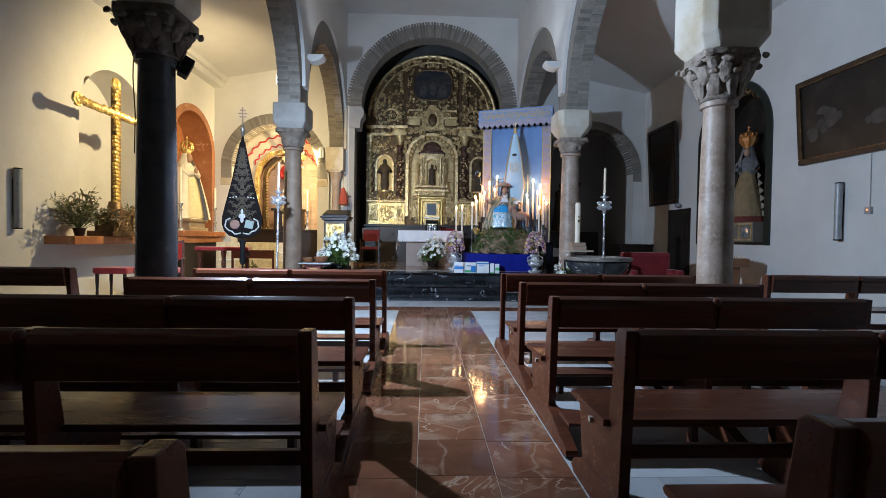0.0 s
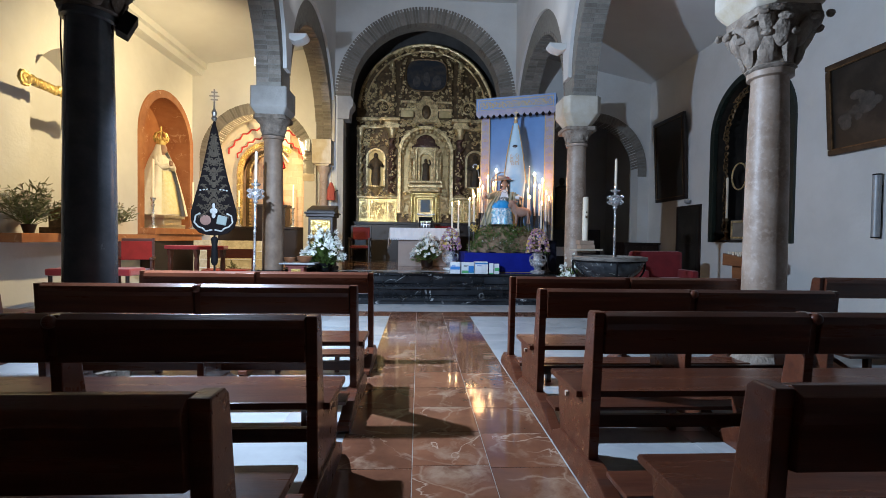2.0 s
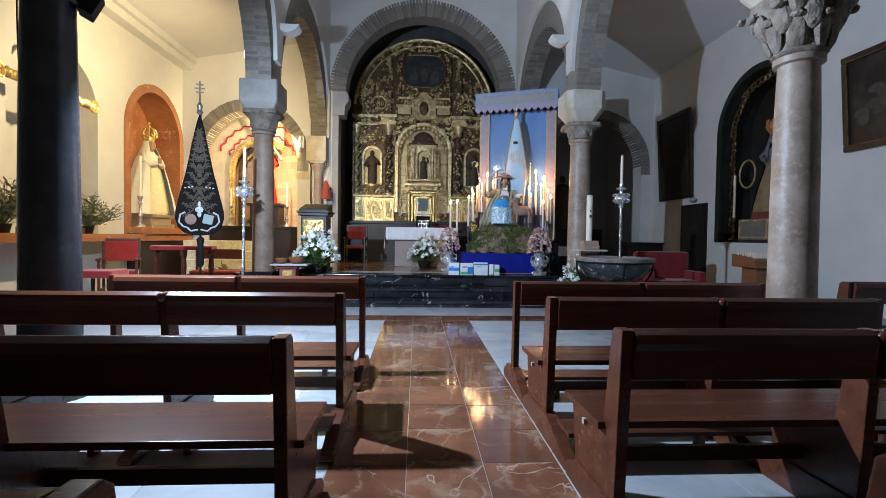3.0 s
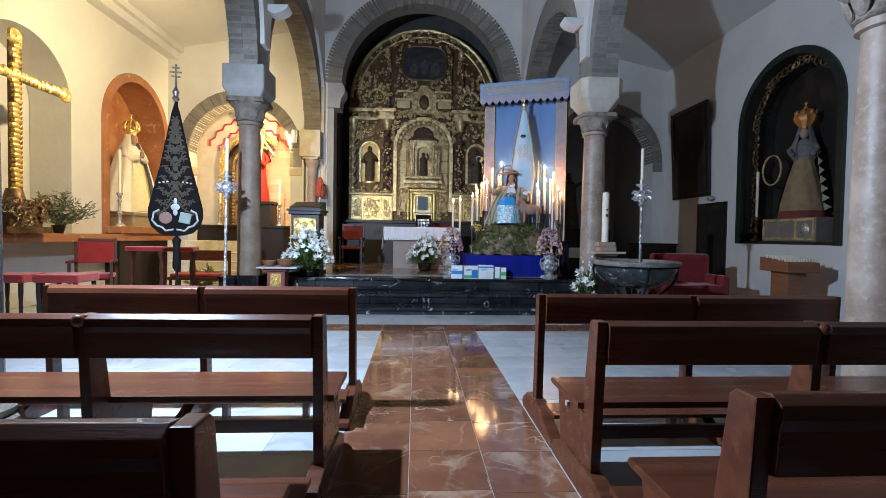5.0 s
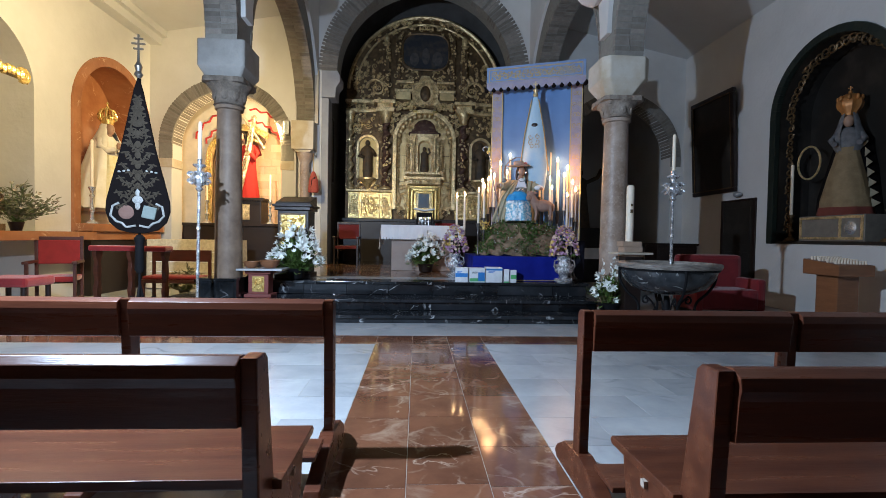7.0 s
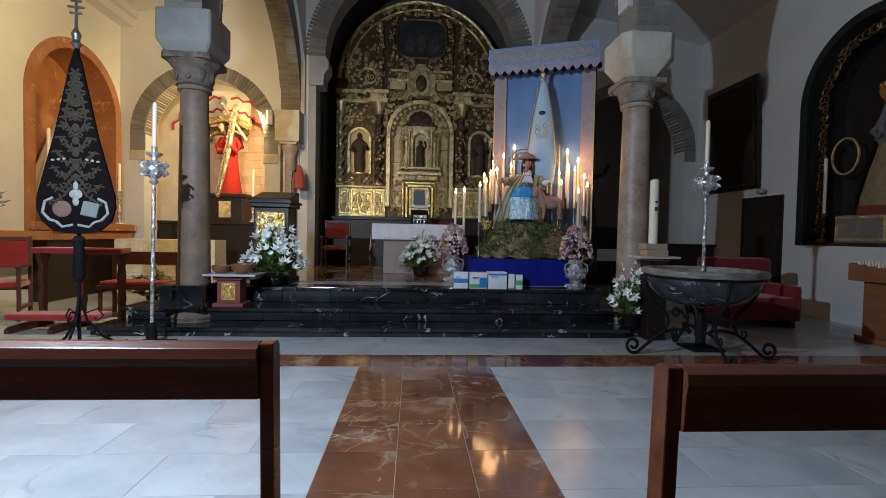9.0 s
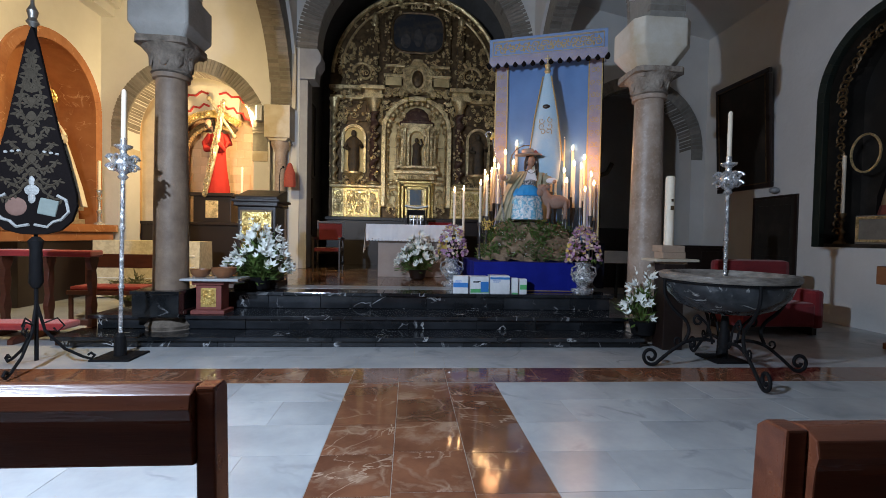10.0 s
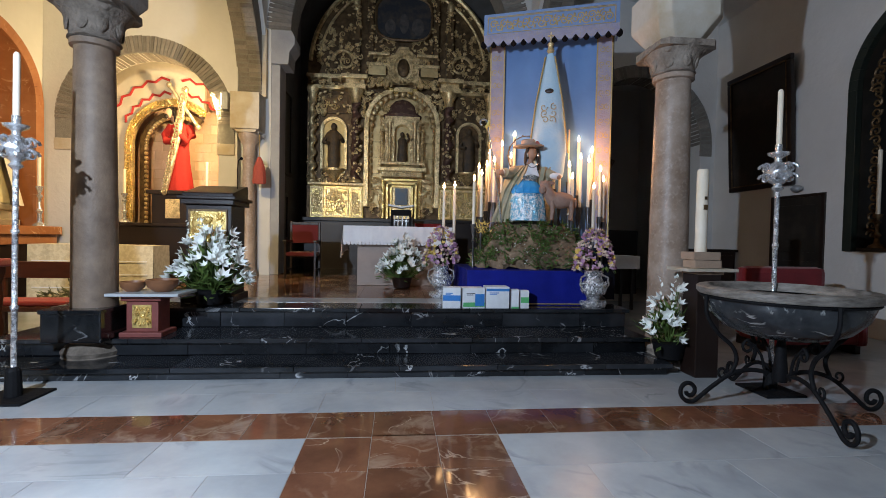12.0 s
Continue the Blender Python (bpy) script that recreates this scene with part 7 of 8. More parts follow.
# lamps on the columns and uplighters over them
fl = thing("floodlight", (-2.40, 5.62, 3.02), "small black floodlight with bracket on the column capital", "lamp")
part("lamp_housing", Shape().box(-0.07, 0.03, -0.09, 0.09, -0.07, 0.12, pose(0, 0, 0, 0, 25, 30)), IRON, fl, bevel=0.01)
part("bracket", Shape().tube([(-0.04, -0.02, 0.05), (-0.12, -0.05, 0.14)], 0.012, 6), IRON, fl)
part("cable", Shape().tube([(-0.5, -0.08, 0.2), (-0.52, -0.06, -0.1), (-0.46, -0.12, -0.5), (-0.48, -0.1, -0.9)], 0.006, 5), IRON, fl)
fl = thing("floodlight", (-2.99, 10.55, 4.5), "white floodlight on the aisle side of the arcade", "lamp")
part("lamp_housing", Shape().box(-0.02, 0.10, -0.10, 0.10, -0.02, 0.20), METAL_GREY, fl, bevel=0.01)
part("lamp_face", Shape().box(-0.03, -0.021, -0.08, 0.08, 0.0, 0.18), glow("cool lamp glass", (1.0, 0.92, 0.72), 12.0), fl)
for x, sgn in ((NL, 1), (NR, -1)):
    up = thing("uplighter", (x, 10.6, 5.08), "white half-bowl wall uplighter over the column", "lamp", "wall uplighters")
    part("bowl", Shape().prism([(0, -0.05)] + [(sgn * 0.34 * math.sin(radians(a)), -0.10 + 0.16 * (1 - math.cos(radians(a)))) for a in range(15, 91, 15)] + [(0, 0.06)], -0.14, 0.14, "y"), PLASTER, up, bevel=0.01)

# responds at the chancel wall: small columns under impost blocks
for x, sgn in ((-2.66, 1), (3.3, -1)):
    rs = thing("respond", (x, EAST - 0.18, DAIS), "slim engaged marble column carrying the last arch", "column")
    part("shaft", Shape().lathe([(0.17, 0), (0.17, 0.08), (0.13, 0.14), (0.12, 1.4), (0.115, 2.55), (0.14, 2.6), (0.2, 2.72), (0.2, 2.78)], 24), SHAFT_PINK, rs, smooth=True)
    part("impost", Shape().box(-0.28, 0.26, -0.26, 0.18, 2.84, 3.54).box(0.10 if sgn > 0 else -0.30, 0.30 if sgn > 0 else -0.10, 0.06, 0.178, 3.54, 4.9).prism([(-0.17, 2.78), (0.17, 2.78), (0.26, 2.90), (-0.28, 2.90)], -0.22, 0.18, "y"), IMPOST, rs, "plastered impost block", bevel=0.012)
bg = thing("hanging_bag", (-2.40, EAST - 0.40, 2.3), "small red brocade bag hanging from a bracket", "bag")
part("bag", Shape().lathe([(0.12, 0.0), (0.13, 0.05), (0.11, 0.3), (0.05, 0.48), (0.02, 0.52)], 16, None, 0.6, folds(6, 0.05)), mat("red brocade", (0.34, 0.06, 0.04), 0.7, scale=20, bump=0.3), bg, smooth=True)
part("cord", Shape().tube([(0, 0, 0.5), (0, 0, 0.98)], 0.01, 6), THREAD, bg)
part("bracket_arm", Shape().tube([(-0.02, 0.3, 0.94), (0, 0.0, 1.0), (0, -0.08, 0.96)], 0.014, 6), METAL_GREY, bg)

# ---------------- south side ----------------
ft = thing("stone_font", (3.39, 9.10, 0), "round grey marble basin on a wrought iron stand", "font")
SIZE = Matrix.Diagonal((0.95, 0.95, 1.07, 1))
GREY_MARBLE = veined("grey green marble", (0.055, 0.06, 0.064), (0.018, 0.020, 0.024), (0.34, 0.35, 0.34), 0.14, 2.6, 0.06)
part("basin", Shape().lathe([(0.10, 0.55), (0.30, 0.56), (0.46, 0.62), (0.56, 0.72), (0.60, 0.82), (0.60, 0.85)], 44), GREY_MARBLE, ft, smooth=True, m=SIZE)
RIM_STONE = mat("worn pale grey rim", (0.30, 0.27, 0.235), 0.35, colour2=(0.09, 0.075, 0.062), scale=7, amount=0.9, bump=0.3, bump_scale=30, stretch=(1, 1, 4))
part("rim", Shape().lathe([(0.60, 0.85), (0.635, 0.855), (0.65, 0.875), (0.65, 0.905), (0.635, 0.915), (0.56, 0.92), (0.54, 0.90), (0.50, 0.80), (0.3, 0.70), (0.02, 0.68)], 56), RIM_STONE, ft, "worn paler rim", smooth=True, m=SIZE)
part("iron_hoop", Shape().tube([(0.612 * math.cos(2 * math.pi * i / 48), 0.612 * math.sin(2 * math.pi * i / 48), 0.84) for i in range(49)], 0.012, 6), IRON, ft, smooth=True, m=SIZE)
part("iron_hub", Shape().lathe([(0.05, 0.22), (0.06, 0.26), (0.05, 0.34), (0.03, 0.55)], 12), IRON, ft, smooth=True)


def glide(pts, n=6):
    """A smooth curve through the points."""
    out = []
    for i in range(len(pts) - 1):
        a, b, c, e = (Vector(pts[max(0, min(len(pts) - 1, i + q))]) for q in (-1, 0, 1, 2))
        for k in range(n):
            u = k / n
            out.append(0.5 * (2 * b + (c - a) * u + (2 * a - 5 * b + 4 * c - e) * u * u + (3 * b - a - 3 * c + e) * u ** 3))
    return out + [Vector(pts[-1])]


def curl(x, z, r, start, turn, n=22):
    return [(x + r * (1 - 0.72 * k / n) * math.cos(radians(start + turn * k / n)), 0, z + r * (1 - 0.72 * k / n) * math.sin(radians(start + turn * k / n))) for k in range(n + 1)]


for k in range(4):
    lg = Shape().tube(glide([(0.10, 0, 0.27), (0.24, 0, 0.285), (0.40, 0, 0.25), (0.55, 0, 0.15), (0.66, 0, 0.06)] + curl(0.745, 0.105, 0.088, 235, 470), 3), 0.017, 8)
    lg.tube(glide([(0.625, 0, 0.85), (0.615, 0, 0.70), (0.52, 0, 0.56), (0.40, 0, 0.46), (0.36, 0, 0.36), (0.40, 0, 0.26)]), 0.017, 8)
    lg.tube(glide([(0.12, 0, 0.24), (0.16, 0, 0.40), (0.26, 0, 0.50)] + curl(0.27, 0.46, 0.05, 80, -380, 12), 3), 0.012, 6)
    lg.tube(glide([(0.47, 0, 0.21)] + curl(0.47, 0.26, 0.045, 270, 330, 12), 2), 0.010, 6)
    part("iron_leg", lg, IRON, ft, smooth=True, m=pose(0, 0, 0, 0, 0, 170 + 90 * k) @ SIZE)
pc = thing("candle_pedestal", (3.33, 10.02, 0), "brick and board pedestal for the thick candle", "pedestal")
part("post", Shape().box(-0.12, 0.12, -0.12, 0.12, 0, 1.02), DARK_WOOD, pc, bevel=0.01)
part("board", Shape().box(-0.26, 0.26, -0.18, 0.18, 1.05, 1.08), IMPOST, pc, bevel=0.004)
BLOCK = mat("pale brown brick", (0.40, 0.29, 0.21), 0.9, colour2=(0.30, 0.20, 0.14), scale=8, bump=0.4)
part("brick", Shape().box(-0.14, 0.14, -0.1, 0.1, 1.082, 1.16), BLOCK, pc, bevel=0.006)
part("brick", Shape().box(-0.16, 0.12, -0.11, 0.11, 1.162, 1.24), BLOCK, pc, bevel=0.006)
part("brick", Shape().box(-0.13, 0.15, -0.12, 0.12, 1.02, 1.05), BLOCK, pc)
pw = thing("thick_candle", (3.31, 10.02, 1.24), "thick unlit ivory candle with dark wax seals", "candle")
part("wax", Shape().lathe([(0.055, 0), (0.055, 0.80), (0.045, 0.825), (0.01, 0.82)], 20), WAX, pw, smooth=True)
part("wax_seal", Shape().box(-0.02, 0.02, -0.062, -0.054, 0.42, 0.47).box(-0.012, 0.012, -0.062, -0.054, 0.52, 0.55), GOLD_DARK, pw)

CHAIR_RED = mat("deep red upholstery", (0.21, 0.008, 0.012), 0.8, colour2=(0.13, 0.006, 0.009), scale=4, bump=0.15, bump_scale=90, sheen=0.2)
ac = thing("upholstered_armchair", (5.4, 11.05, 0), "deep wine red upholstered armchair", "armchair")
part("seat", Shape().box(-0.5, 0.5, -0.35, 0.35, 0.12, 0.46), CHAIR_RED, ac, bevel=0.05)
part("backrest", Shape().box(-0.58, 0.58, 0.2, 0.42, 0.12, 1.03), CHAIR_RED, ac, bevel=0.08)
for s in (-1, 1):
    part("arm", Shape().box(min(s * 0.6, s * 0.46), max(s * 0.6, s * 0.46), -0.36, 0.3, 0.1, 0.64), CHAIR_RED, ac, bevel=0.05)
    part("foot", Shape().box(min(s * 0.55, s * 0.48), max(s * 0.55, s * 0.48), -0.3, 0.38, 0, 0.12), DARK_WOOD, ac)
cb = thing("votive_candle_stand", (6.32, 9.75, 0), "wooden stand with a sloping rack of white votive candles", "candle stand")
part("pedestal", Shape().box(-0.16, 0.16, -0.18, 0.18, 0.06, 0.82).box(-0.21, 0.21, -0.24, 0.24, 0, 0.08), MID_WOOD, cb, bevel=0.01)
part("rack", Shape().prism([(-0.3, 0.80), (0.3, 0.80), (0.3, 1.03), (-0.3, 0.96)], -0.27, 0.27, "x"), MID_WOOD, cb, bevel=0.01)
vc = Shape().lathe([(0.016, 0), (0.016, 0.05), (0.01, 0.052)], 8).mesh("votive", WAX)
for i in range(11):
    for j in range(4):
        part("votive_candle", vc, WAX, cb, m=pose(-0.225 + 0.045 * i, -0.2 + 0.13 * j, 0.97 + 0.0155 * j))

# glazed recess with a crowned statue
nf = arch_frame(Shape(), "x", 10.86, 3.66, 1.10, 1.24, 1.24, WR - 0.05, WR + 0.05)
solid("niche_frame_south", nf, mat("dark green marbled wood", (0.008, 0.014, 0.011), 0.4, colour2=(0.02, 0.026, 0.018), scale=6), "dark green frame of the arched recess", "trim", bevel=0.008)
# back and lining of the recess share the dark canvas colour
solid("niche_inner_south", Shape().prism([(9.66, 1.245), (12.06, 1.245), (12.06, 3.66)] + arc(10.86, 3.66, 1.19, 0, 180, 24)[1:-1] + [(9.66, 3.66)], WR + 0.70, WR + 0.74, "x").box(WR + 0.06, WR + 0.7, 9.68, 12.04, 1.245, 1.30), CANVAS, "dark brown back board of the recess", "trim")
solid("niche_lining_south", arch_frame(Shape(), "x", 10.86, 3.66, 1.12, 1.195, 1.30, WR + 0.05, WR + 0.70), CANVAS, "dark brown lining of the recess", "trim")
sh = Shape()
r = random.Random(60)
for i in range(26):
    a = radians(180 * i / 25)
    spiral(sh, pose(WR + 0.2, 10.86 + 1.02 * math.cos(a), 3.66 + 1.02 * math.sin(a), 0, 0, 90) @ pose(0, 0, 0, 0, 50 * i, 0), 0.10, 1.3, 0.022)
for i in range(16):
    for s in (-1, 1):
        spiral(sh, pose(WR + 0.2, 10.86 + s * 1.02, 1.5 + 0.14 * i, 0, 0, 90) @ pose(0, 0, 0, 0, 70 * i, 0), 0.08, 1.3, 0.02)
gc = thing("gilded_carving", (0, 0, 0), "dim gilded scrollwork lining the recess", "carving")
part("scrollwork", sh, GOLD_DARK, gc, smooth=True)["kind"] = "stuff"
part("mirror_frame", Shape().tube([(WR + 0.3, 11.55 + 0.24 * math.cos(2 * math.pi * i / 24), 2.75 + 0.3 * math.sin(2 * math.pi * i / 24)) for i in range(25)], 0.02, 6), GOLD, gc, "thin gold ring", smooth=True)
pp = thing("recess_plinth", (WR + 0.34, 10.8, 1.30), "white and gilt pedestal box in the recess", "pedestal")
part("pedestal_box", Shape().box(-0.3, 0.3, -0.62, 0.62, 0, 0.44), mat("old ivory paint", (0.20, 0.175, 0.14), 0.6, colour2=(0.11, 0.09, 0.07), scale=6), pp, bevel=0.012)
part("gilt_border", Shape().box(-0.315, -0.3, -0.6, 0.6, 0.38, 0.42).box(-0.315, -0.3, -0.6, 0.6, 0.03, 0.07).box(-0.315, -0.3, -0.6, -0.56, 0.07, 0.38).box(-0.315, -0.3, 0.56, 0.6, 0.07, 0.38).box(-0.315, -0.3, -0.22, -0.18, 0.07, 0.38), GOLD, pp)
part("oval_shield", Shape().ball((-0.3, -0.38, 0.22), (0.03, 0.11, 0.12), 14, 8), SILVER, pp, smooth=True)
ROBE_DULL = mat("dull ochre robe", (0.27, 0.19, 0.095), 0.7, colour2=(0.16, 0.10, 0.05), scale=7, bump=0.3)
gown = Shape().lathe([(0.37, 0.10), (0.35, 0.25), (0.245, 0.7), (0.15, 1.1), (0.13, 1.2)], 36, None, 0.75, folds(9, 0.05))
hemband = Shape().lathe([(0.39, 0.0), (0.39, 0.02), (0.372, 0.14)], 36, None, 0.75, folds(9, 0.05))
chest = Shape().lathe([(0.15, 1.16), (0.17, 1.3), (0.15, 1.42), (0.07, 1.5)], 20, None, 0.75)
for q in (-1, 1):
    chest.tube([(q * 0.14, 0, 1.42), (q * 0.22, -0.10, 1.28), (q * 0.16, -0.22, 1.2)], 0.045, 10)
cape = Shape().lathe([(0.46, 0.0), (0.44, 0.3), (0.34, 0.8), (0.24, 1.25), (0.12, 1.5)], 30, pose(0.05, 0.16, 0), 0.6, folds(8, 0.05))
edge = Shape()
for k in range(7):
    edge.prism([(0.32 - 0.02 * k, 0.12 + 0.17 * k), (0.44 - 0.03 * k, 0.20 + 0.17 * k), (0.32 - 0.02 * k, 0.28 + 0.17 * k)], -0.10, -0.08, "y")
visage = Shape().ball((0, -0.06, 1.60), (0.075, 0.08, 0.105), 14, 9)
disc = Shape().lathe([(0.085, 1.70), (0.095, 1.73), (0.10, 1.75), (0.15, 1.83), (0.165, 1.90), (0.145, 1.98), (0.09, 2.05), (0.03, 2.08)], 24, None, 0.9, folds(8, 0.10))
for k in range(8):
    a = 2 * math.pi * k / 8
    disc.ball((0.155 * math.cos(a), 0.14 * math.sin(a), 1.99), (0.03, 0.03, 0.05), 7, 5)
disc.ball((0, 0, 2.10), 0.03, 8, 5).box(-0.008, 0.008, -0.008, 0.008, 2.12, 2.2).box(-0.03, 0.03, -0.008, 0.008, 2.16, 2.172)
for z, rx, ry in ((1.02, 0.12, 0.11), (1.18, 0.20, 0.17), (1.36, 0.22, 0.17), (1.52, 0.16, 0.14), (1.66, 0.125, 0.125), (1.74, 0.10, 0.10)):
    for k in range(25):
        q = radians(-62 + 304 * k / 24)
        chest.v.append(Vector((rx * (1 + 0.05 * math.sin(2.1 * k)) * math.cos(q), 0.02 + ry * math.sin(q), z)))
base_v = len(chest.v) - 150
chest.f += [(base_v + 25 * j + k, base_v + 25 * j + k + 1, base_v + 25 * j + k + 26, base_v + 25 * j + k + 25) for j in range(5) for k in range(24)]
figure("crowned_statue", (WR + 0.36, 10.84, 1.74), [(gown, ROBE_DULL), (hemband, mat("dull red hem", (0.16, 0.035, 0.022), 0.8, scale=9)), (chest, mat("greyish white lace", (0.17, 0.165, 0.165), 0.8, colour2=(0.09, 0.085, 0.085), scale=14)), (cape, BLACK_CLOTH), (edge, mat("dim gold braid", (0.22, 0.18, 0.11), 0.5, 0.2, scale=12)), (visage, STATUE_SKIN), (disc, mat("copper gilt", (0.52, 0.22, 0.06), 0.35, 0.4, colour2=(0.35, 0.15, 0.05), scale=10))],
       "small crowned statue in an ochre robe and black mantle", "statue", -50)
for y in (9.95, 11.8):
    altar_candle((WR + 0.2, y, 1.30), "tall brass candlestick with a pale candle in the recess", 0.5, 0.95, "recess candles", mm=GOLD_DARK)


def wall_picture(y0, y1, z0, z1, label, tilt, gold, rnd=0.0):
    t = thing("framed_painting", (WR - 0.02, (y0 + y1) / 2, z0), label, "painting")
    w, h = (y1 - y0) / 2, z1 - z0
    m = pose(0, 0, 0, 0, tilt, 0)
    part("canvas", Shape().box(-0.03, 0.0, -w + 0.04, w - 0.04, 0.04, h - 0.04, m), CANVAS, t)
    fr = Shape()
    for a, b, c, d in ((-w, w, 0, 0.10), (-w, w, h - 0.10, h), (-w, -w + 0.10, 0.10, h - 0.10), (w - 0.10, w, 0.10, h - 0.10)):
        fr.box(-0.07, 0.01, a, b, c, d, m)
    part("frame", fr, gold, t, bevel=0.02)
    part("frame_slip", Shape().box(-0.075, -0.06, -w + 0.085, w - 0.085, 0.085, 0.105, m).box(-0.075, -0.06, -w + 0.085, w - 0.085, h - 0.105, h - 0.085, m).box(-0.075, -0.06, -w + 0.085, -w + 0.105, 0.105, h - 0.105, m).box(-0.075, -0.06, w - 0.105, w - 0.085, 0.105, h - 0.105, m), GOLD_DARK, t)
    return t


wall_picture(13.0, 14.52, 2.36, 4.62, "very dark old painting in a black frame", -3, DARK_WOOD)
big = wall_picture(6.3, 8.88, 2.72, 4.22, "large dark painting in a brown and gilt frame", -4, mat("brown gilt frame", (0.035, 0.020, 0.012), 0.35, 0.1, colour2=(0.10, 0.06, 0.03), scale=9))
r = random.Random(70)
FADED = mat("faded paint", (0.075, 0.06, 0.048), 0.5, colour2=(0.03, 0.025, 0.02), scale=8, amount=0.9)
for i in range(16):
    part("painted_patch", Shape().ball((-0.034, r.uniform(-0.9, 1.0), r.uniform(0.45, 1.1)), (0.004, r.uniform(0.05, 0.16), r.uniform(0.04, 0.12)), 12, 6, pose(0, 0, 0, 0, -4, 0)), FADED, big, smooth=True)
dr = thing("dark_doorway", (WR - 0.001, 12.96, 0), "dark wooden door in the white wall", "door")
part("door_leaf", Shape().box(-0.02, 0.0, -0.47, 0.47, 0, 2.13), CANVAS, dr)
part("door_panel", Shape().box(-0.03, -0.02, -0.38, 0.38, 1.2, 2.0).box(-0.03, -0.02, -0.38, 0.38, 0.15, 1.05), CANVAS, dr, bevel=0.004)
part("door_frame", Shape().box(-0.035, 0, -0.53, -0.47, 0, 2.13).box(-0.035, 0, 0.47, 0.53, 0, 2.13).box(-0.035, 0, -0.53, 0.53, 2.13, 2.18), DARK_WOOD, dr)
sw = thing("wall_switch", (WR - 0.001, 7.55, 1.81), "small switch box with a cable conduit on the wall", "switch")
part("switch_box", Shape().box(-0.05, 0, -0.05, 0.05, -0.05, 0.06), METAL_GREY, sw, bevel=0.006)
part("conduit", Shape().tube([(-0.015, 0, 0.06), (-0.015, 0, 0.92)], 0.009, 6), PLASTER, sw)
part("red_lamp", Shape().ball((-0.052, 0, 0.01), 0.012, 8, 5), glow("pilot lamp", (1.0, 0.25, 0.05), 3.0), sw)
vt = thing("wall_spotlight", (WR - 0.01, 12.9, 2.28), "small grey spotlight on the wall above the door", "lamp")
part("lamp_body", Shape().ball((-0.08, 0, 0), (0.08, 0.10, 0.06), 12, 7), METAL_GREY, vt, smooth=True)

# unlit chapel behind the south arch
solid("chapel_arch_ring_south", arch_frame(Shape(), "y", 5.4, 3.45, 1.365, 1.63, 3.2, EAST - 0.225, EAST - 0.202), MORTAR, "mortar bed of the dark chapel arch", "trim")
voussoirs(bpy.data.objects["wall_east_south"], "y", 5.4, 3.45, 1.38, EAST - 0.235, EAST + 0.28, 54, 0.22, 0.012, 1, 0, 180, 9)
cbn = thing("dark_cabinet", (6.55, 14.6, 0), "low dark wooden cabinet against the wall", "cabinet")
part("body", Shape().box(-0.5, 0.5, -0.3, 0.3, 0.05, 1.15), DARK_WOOD, cbn, bevel=0.01)
part("top", Shape().box(-0.54, 0.54, -0.34, 0.32, 1.15, 1.2), DARK_WOOD, cbn, bevel=0.01)
part("door", Shape().box(-0.45, -0.02, -0.315, -0.3, 0.12, 1.08), DARK_WOOD, cbn, bevel=0.004)
part("door", Shape().box(0.02, 0.45, -0.315, -0.3, 0.12, 1.08), DARK_WOOD, cbn, bevel=0.004)
wt = thing("covered_table", (4.3, 14.4, 0), "table with a white cloth in the dark side chapel", "table")
part("tabletop", Shape().box(-0.6, 0.6, -0.3, 0.3, 0.98, 1.03), DARK_WOOD, wt)
part("cloth", Shape().box(-0.62, 0.62, -0.32, 0.32, 1.03, 1.045).box(-0.62, 0.62, -0.325, -0.315, 0.80, 1.03), LINEN, wt, bevel=0.003)
for x in (-0.55, 0.5):
    for y in (-0.25, 0.2):
        part("leg", Shape().box(x, x + 0.05, y, y + 0.05, 0, 0.98), DARK_WOOD, wt)
st = Shape().lathe([(0.35, 0), (0.3, 0.4), (0.2, 1.2), (0.24, 1.4), (0.1, 1.5)], 20, None, 0.7, folds(6, 0.05)).ball((0, 0, 1.64), (0.1, 0.1, 0.13))
st.tube([(0.2, 0, 1.36), (0.5, -0.1, 1.5), (0.62, -0.12, 1.75)], 0.06, 8)
figure("dim_statue", (5.0, EAST + 1.6, 1.6), [(st, STATUE_DARK)], "dark robed statue in the unlit chapel", "statue")
ap = thing("chapel_altar", (5.2, EAST + 1.9, 0), "dark altar block in the unlit chapel", "altar")
part("altar_block", Shape().box(-1.1, 1.1, -0.5, 0.9, 0, 1.6), DARK_WOOD, ap, bevel=0.02)

# ---------------- brick courses of the arcades and chancel arch ----------------
for nm, face, sgn, sd in (("arcade_north", NL, -1, 11), ("arcade_south", NR, 1, 17)):
    ob = bpy.data.objects[nm]
    lo, hi = sorted((face + sgn * 0.062, face + sgn * 0.525))
    voussoirs(ob, "x", 7.97, SPRING, 2.24, lo, hi, 84, 0.06, 0.010, 2, 2, 178, sd)
    voussoirs(ob, "x", 12.98, SPRING, 2.2, lo, hi, 82, 0.06, 0.010, 2, 2, 178, sd + 1)
ob = bpy.data.objects["wall_east"]
crg = arch_frame(Shape(), "y", CX - 0.03, 5.42, 2.24, 2.63, 5.42, EAST - 0.012, EAST + 0.54)
solid("chancel_arch_ring", crg, MORTAR, "mortar bed of the brick chancel arch", "trim")
voussoirs(ob, "y", CX - 0.03, 5.42, 2.25, EAST - 0.03, EAST + 0.25, 92, 0.46, 0.012, 1, 0, 180, 23)


# ---------------- floor pieces ----------------
def slab(w, d, material, name, h=0.012, gap=0.0015):
    return Shape().box(gap, w - gap, gap, d - gap, -h, 0.0).mesh(name, material, bevel=0.0012)


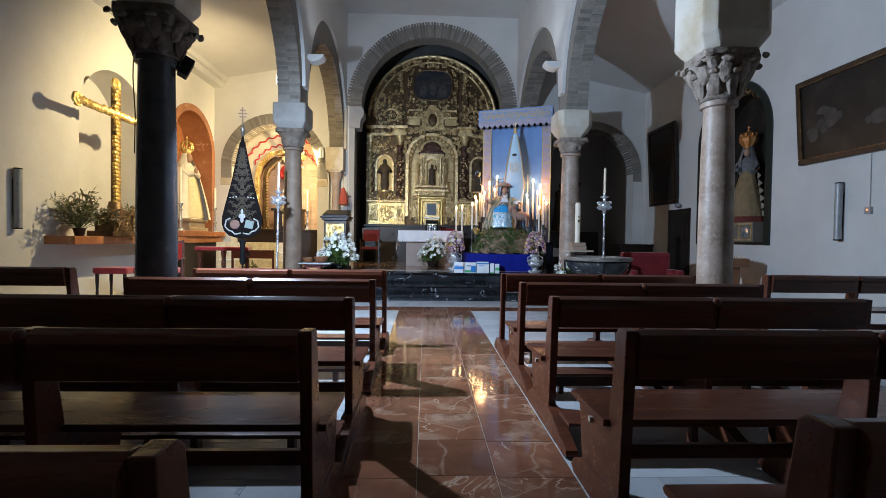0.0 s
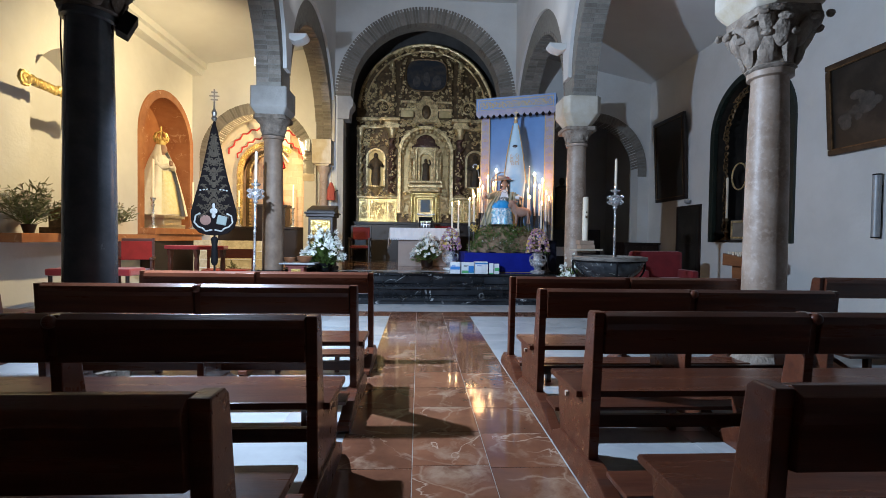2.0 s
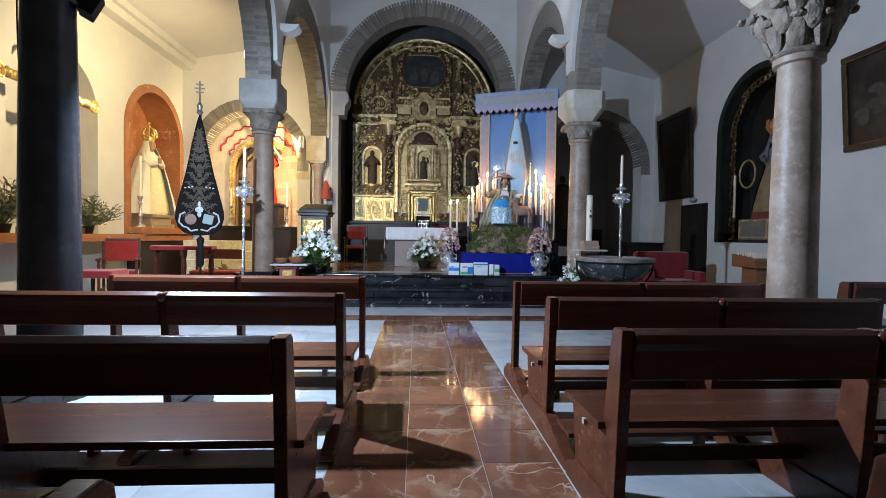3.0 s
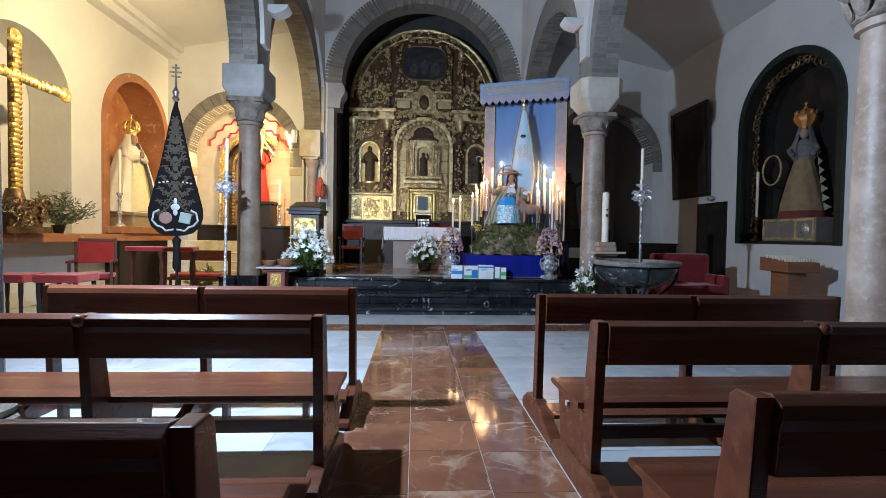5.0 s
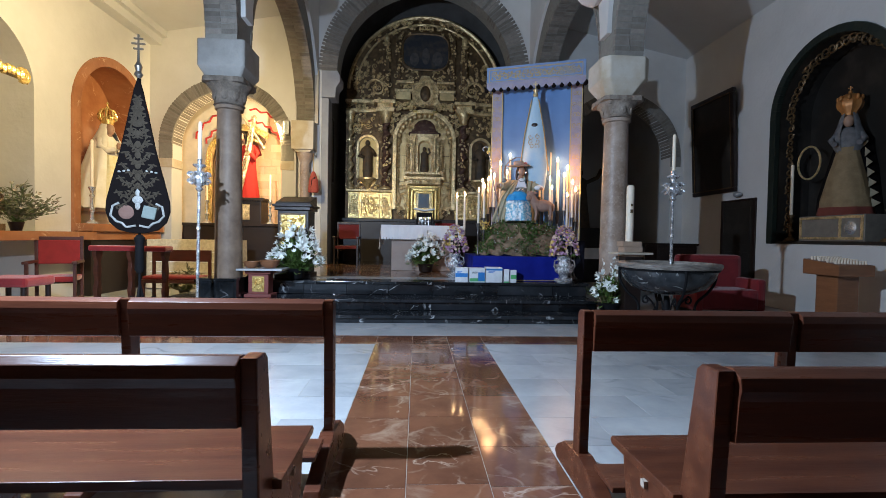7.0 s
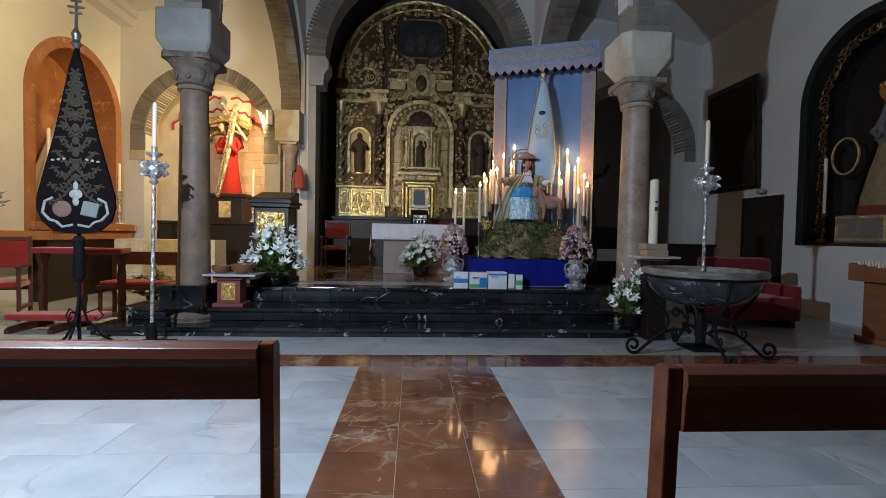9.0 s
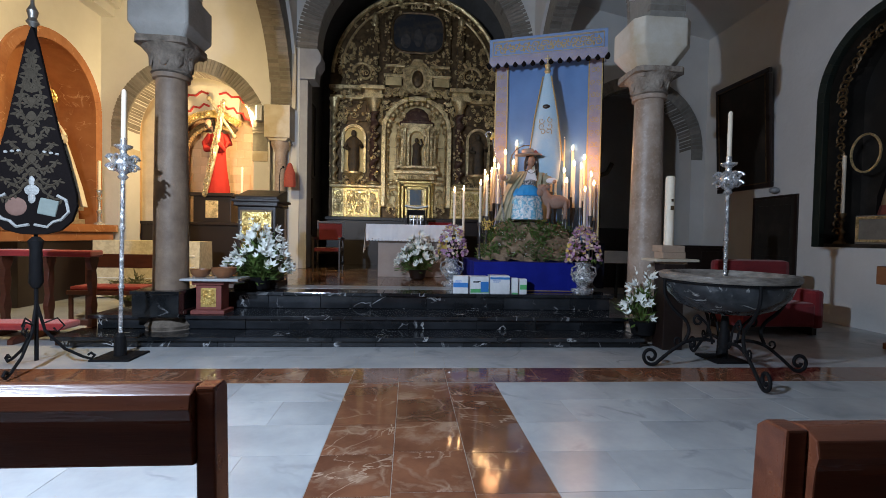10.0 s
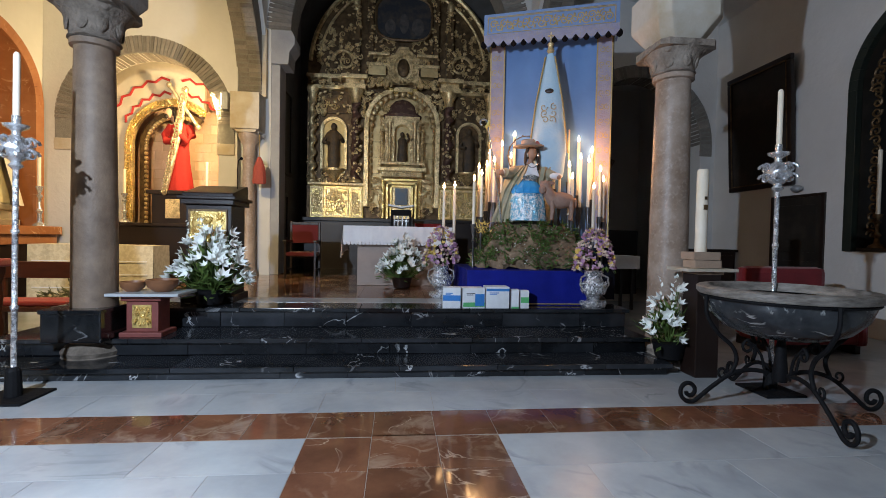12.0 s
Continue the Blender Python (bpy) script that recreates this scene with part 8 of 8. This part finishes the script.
floor_ob = bpy.data.objects["floor"]
T = 0.44
AX = -0.297
TW = 0.428                      # width of a red tile across the strip
red = slab(TW, T, RED_MARBLE, "tile", gap=0.0019)
spots = [(AX + i * TW, 8.735 - (j + 1) * T + (0.0, 0.03, 0.0)[i]) for j in range(19) for i in range(3)]
spots += [(AX + i * TW, 8.745) for i in range(-14, 18) if WL < AX + i * TW < WR - TW]
for x, y in spots:
    part("tile", red, RED_MARBLE, floor_ob, m=pose(x, y, 0))
W = 0.88
white = slab(W, T, WHITE_MARBLE, "slab")
rest = Shape()
for j in range(-1, 24):
    y = 8.735 - (j + 1) * T if j >= 0 else None
    for s in (-1, 1):
        for i in range(8):
            x = (AX + 3 * TW + i * W - (W / 2 if j % 2 else 0)) if s > 0 else (AX - (i + 1) * W + (W / 2 if j % 2 else 0))
            x0, x1 = x, x + W
            x0, x1 = (max(x0, AX + 3 * TW), min(x1, WR)) if s > 0 else (max(x0, WL), min(x1, AX))
            if x1 - x0 < 0.05 or y is None:
                continue
            if x1 - x0 > W - 0.01 and i < 3 and j < 19:
                part("slab", white, WHITE_MARBLE, floor_ob, m=pose(x, y, 0))
            else:
                rest.box(x0 + 0.0015, x1 - 0.0015, y + 0.0015, y + T - 0.0015, -0.012, 0.0)
for j in range(2):
    for i in range(-8, 9):
        x = AX + i * W - j * 0.3
        x0, x1 = max(x, WL), min(x + W, WR)
        if x1 > x0 + 0.05:
            rest.box(x0 + 0.0015, x1 - 0.0015, 9.187 + j * T, 9.184 + (j + 1) * T, -0.012, 0.0)
for j in range(12):
    for i in range(-8, 9):
        x = AX + i * W - (j % 2) * T
        y = 10.07 + j * T
        for x0, x1 in ((max(x, WL), min(x + W, PX0)), (max(x, PX1), min(x + W, WR))):
            if x1 > x0 + 0.05:
                rest.box(x0 + 0.0015, x1 - 0.0015, y + 0.0015, y + T - 0.0015, -0.012, 0.0)
rest_ob = part("slabs", rest, WHITE_MARBLE, floor_ob)
rest_ob["kind"] = "stuff"

# dais: nosed treads in long black pieces, and the patterned floor on top
dais_ob = bpy.data.objects["dais_core"]
TAN_MARBLE = veined("tan marble", (0.34, 0.215, 0.13), (0.24, 0.14, 0.08), (0.5, 0.38, 0.27), 0.08, 1.6, 0.04, random=0.14)
random.seed(4)
for y0, y1, z, xa, xb in ((FRONT1, FRONT2 + 0.06, 0.12, PX0, PX1 - 0.02), (FRONT2, FRONT3 + 0.06, 0.29, PX0 + 0.11, PX1 - 0.02), (FRONT3, FRONT3 + 0.42, DAIS, PX0 + 0.28, PX1 + 0.03)):
    x = xa
    while x < xb - 0.02:
        w = min(random.uniform(0.9, 1.35), xb - x)
        if xb - x - w < 0.3:
            w = xb - x
        part("tread", Shape().box(x + 0.001, x + w - 0.001, y0 - 0.025, y1, z - 0.045, z).mesh("tread", BLACK_MARBLE, bevel=0.008), BLACK_MARBLE, dais_ob)
        x += w
for y0, z0, z1, xa, xb in ((FRONT1 + 0.03, 0.0, 0.075, PX0 + 0.08, PX1 - 0.05), (FRONT2 + 0.03, 0.12, 0.245, PX0 + 0.2, PX1 - 0.05), (FRONT3 + 0.03, 0.29, DAIS - 0.045, PX0 + 0.3, PX1)):
    x = xa
    while x < xb - 0.02:
        w = random.uniform(0.55, 1.25)
        w = xb - x if xb - x - w < 0.3 else w
        d = random.uniform(0.008, 0.016)
        part("riser", Shape().box(x + 0.003, x + w - 0.003, y0 - d, y0 - 0.002, z0 + 0.006, z1 - 0.003).mesh("riser", BLACK_MARBLE, bevel=0.003), BLACK_MARBLE, dais_ob)
        x += w
for j in range(9):
    for i in range(14):
        x, y = PX0 + 0.3 + i * 0.45, FRONT3 + 0.43 + j * 0.45
        if y < EAST + 1:
            mm = RED_MARBLE if j > 0 and (i + j) % 2 == 0 or j in (2, 3) and i % 3 else TAN_MARBLE if j > 0 else WHITE_MARBLE
            part("tile", bpy.data.meshes.get("dtile" + mm.name) or slab(0.45, 0.45, mm, "dtile" + mm.name, 0.05), mm, dais_ob, m=pose(x, y, DAIS - 0.001))
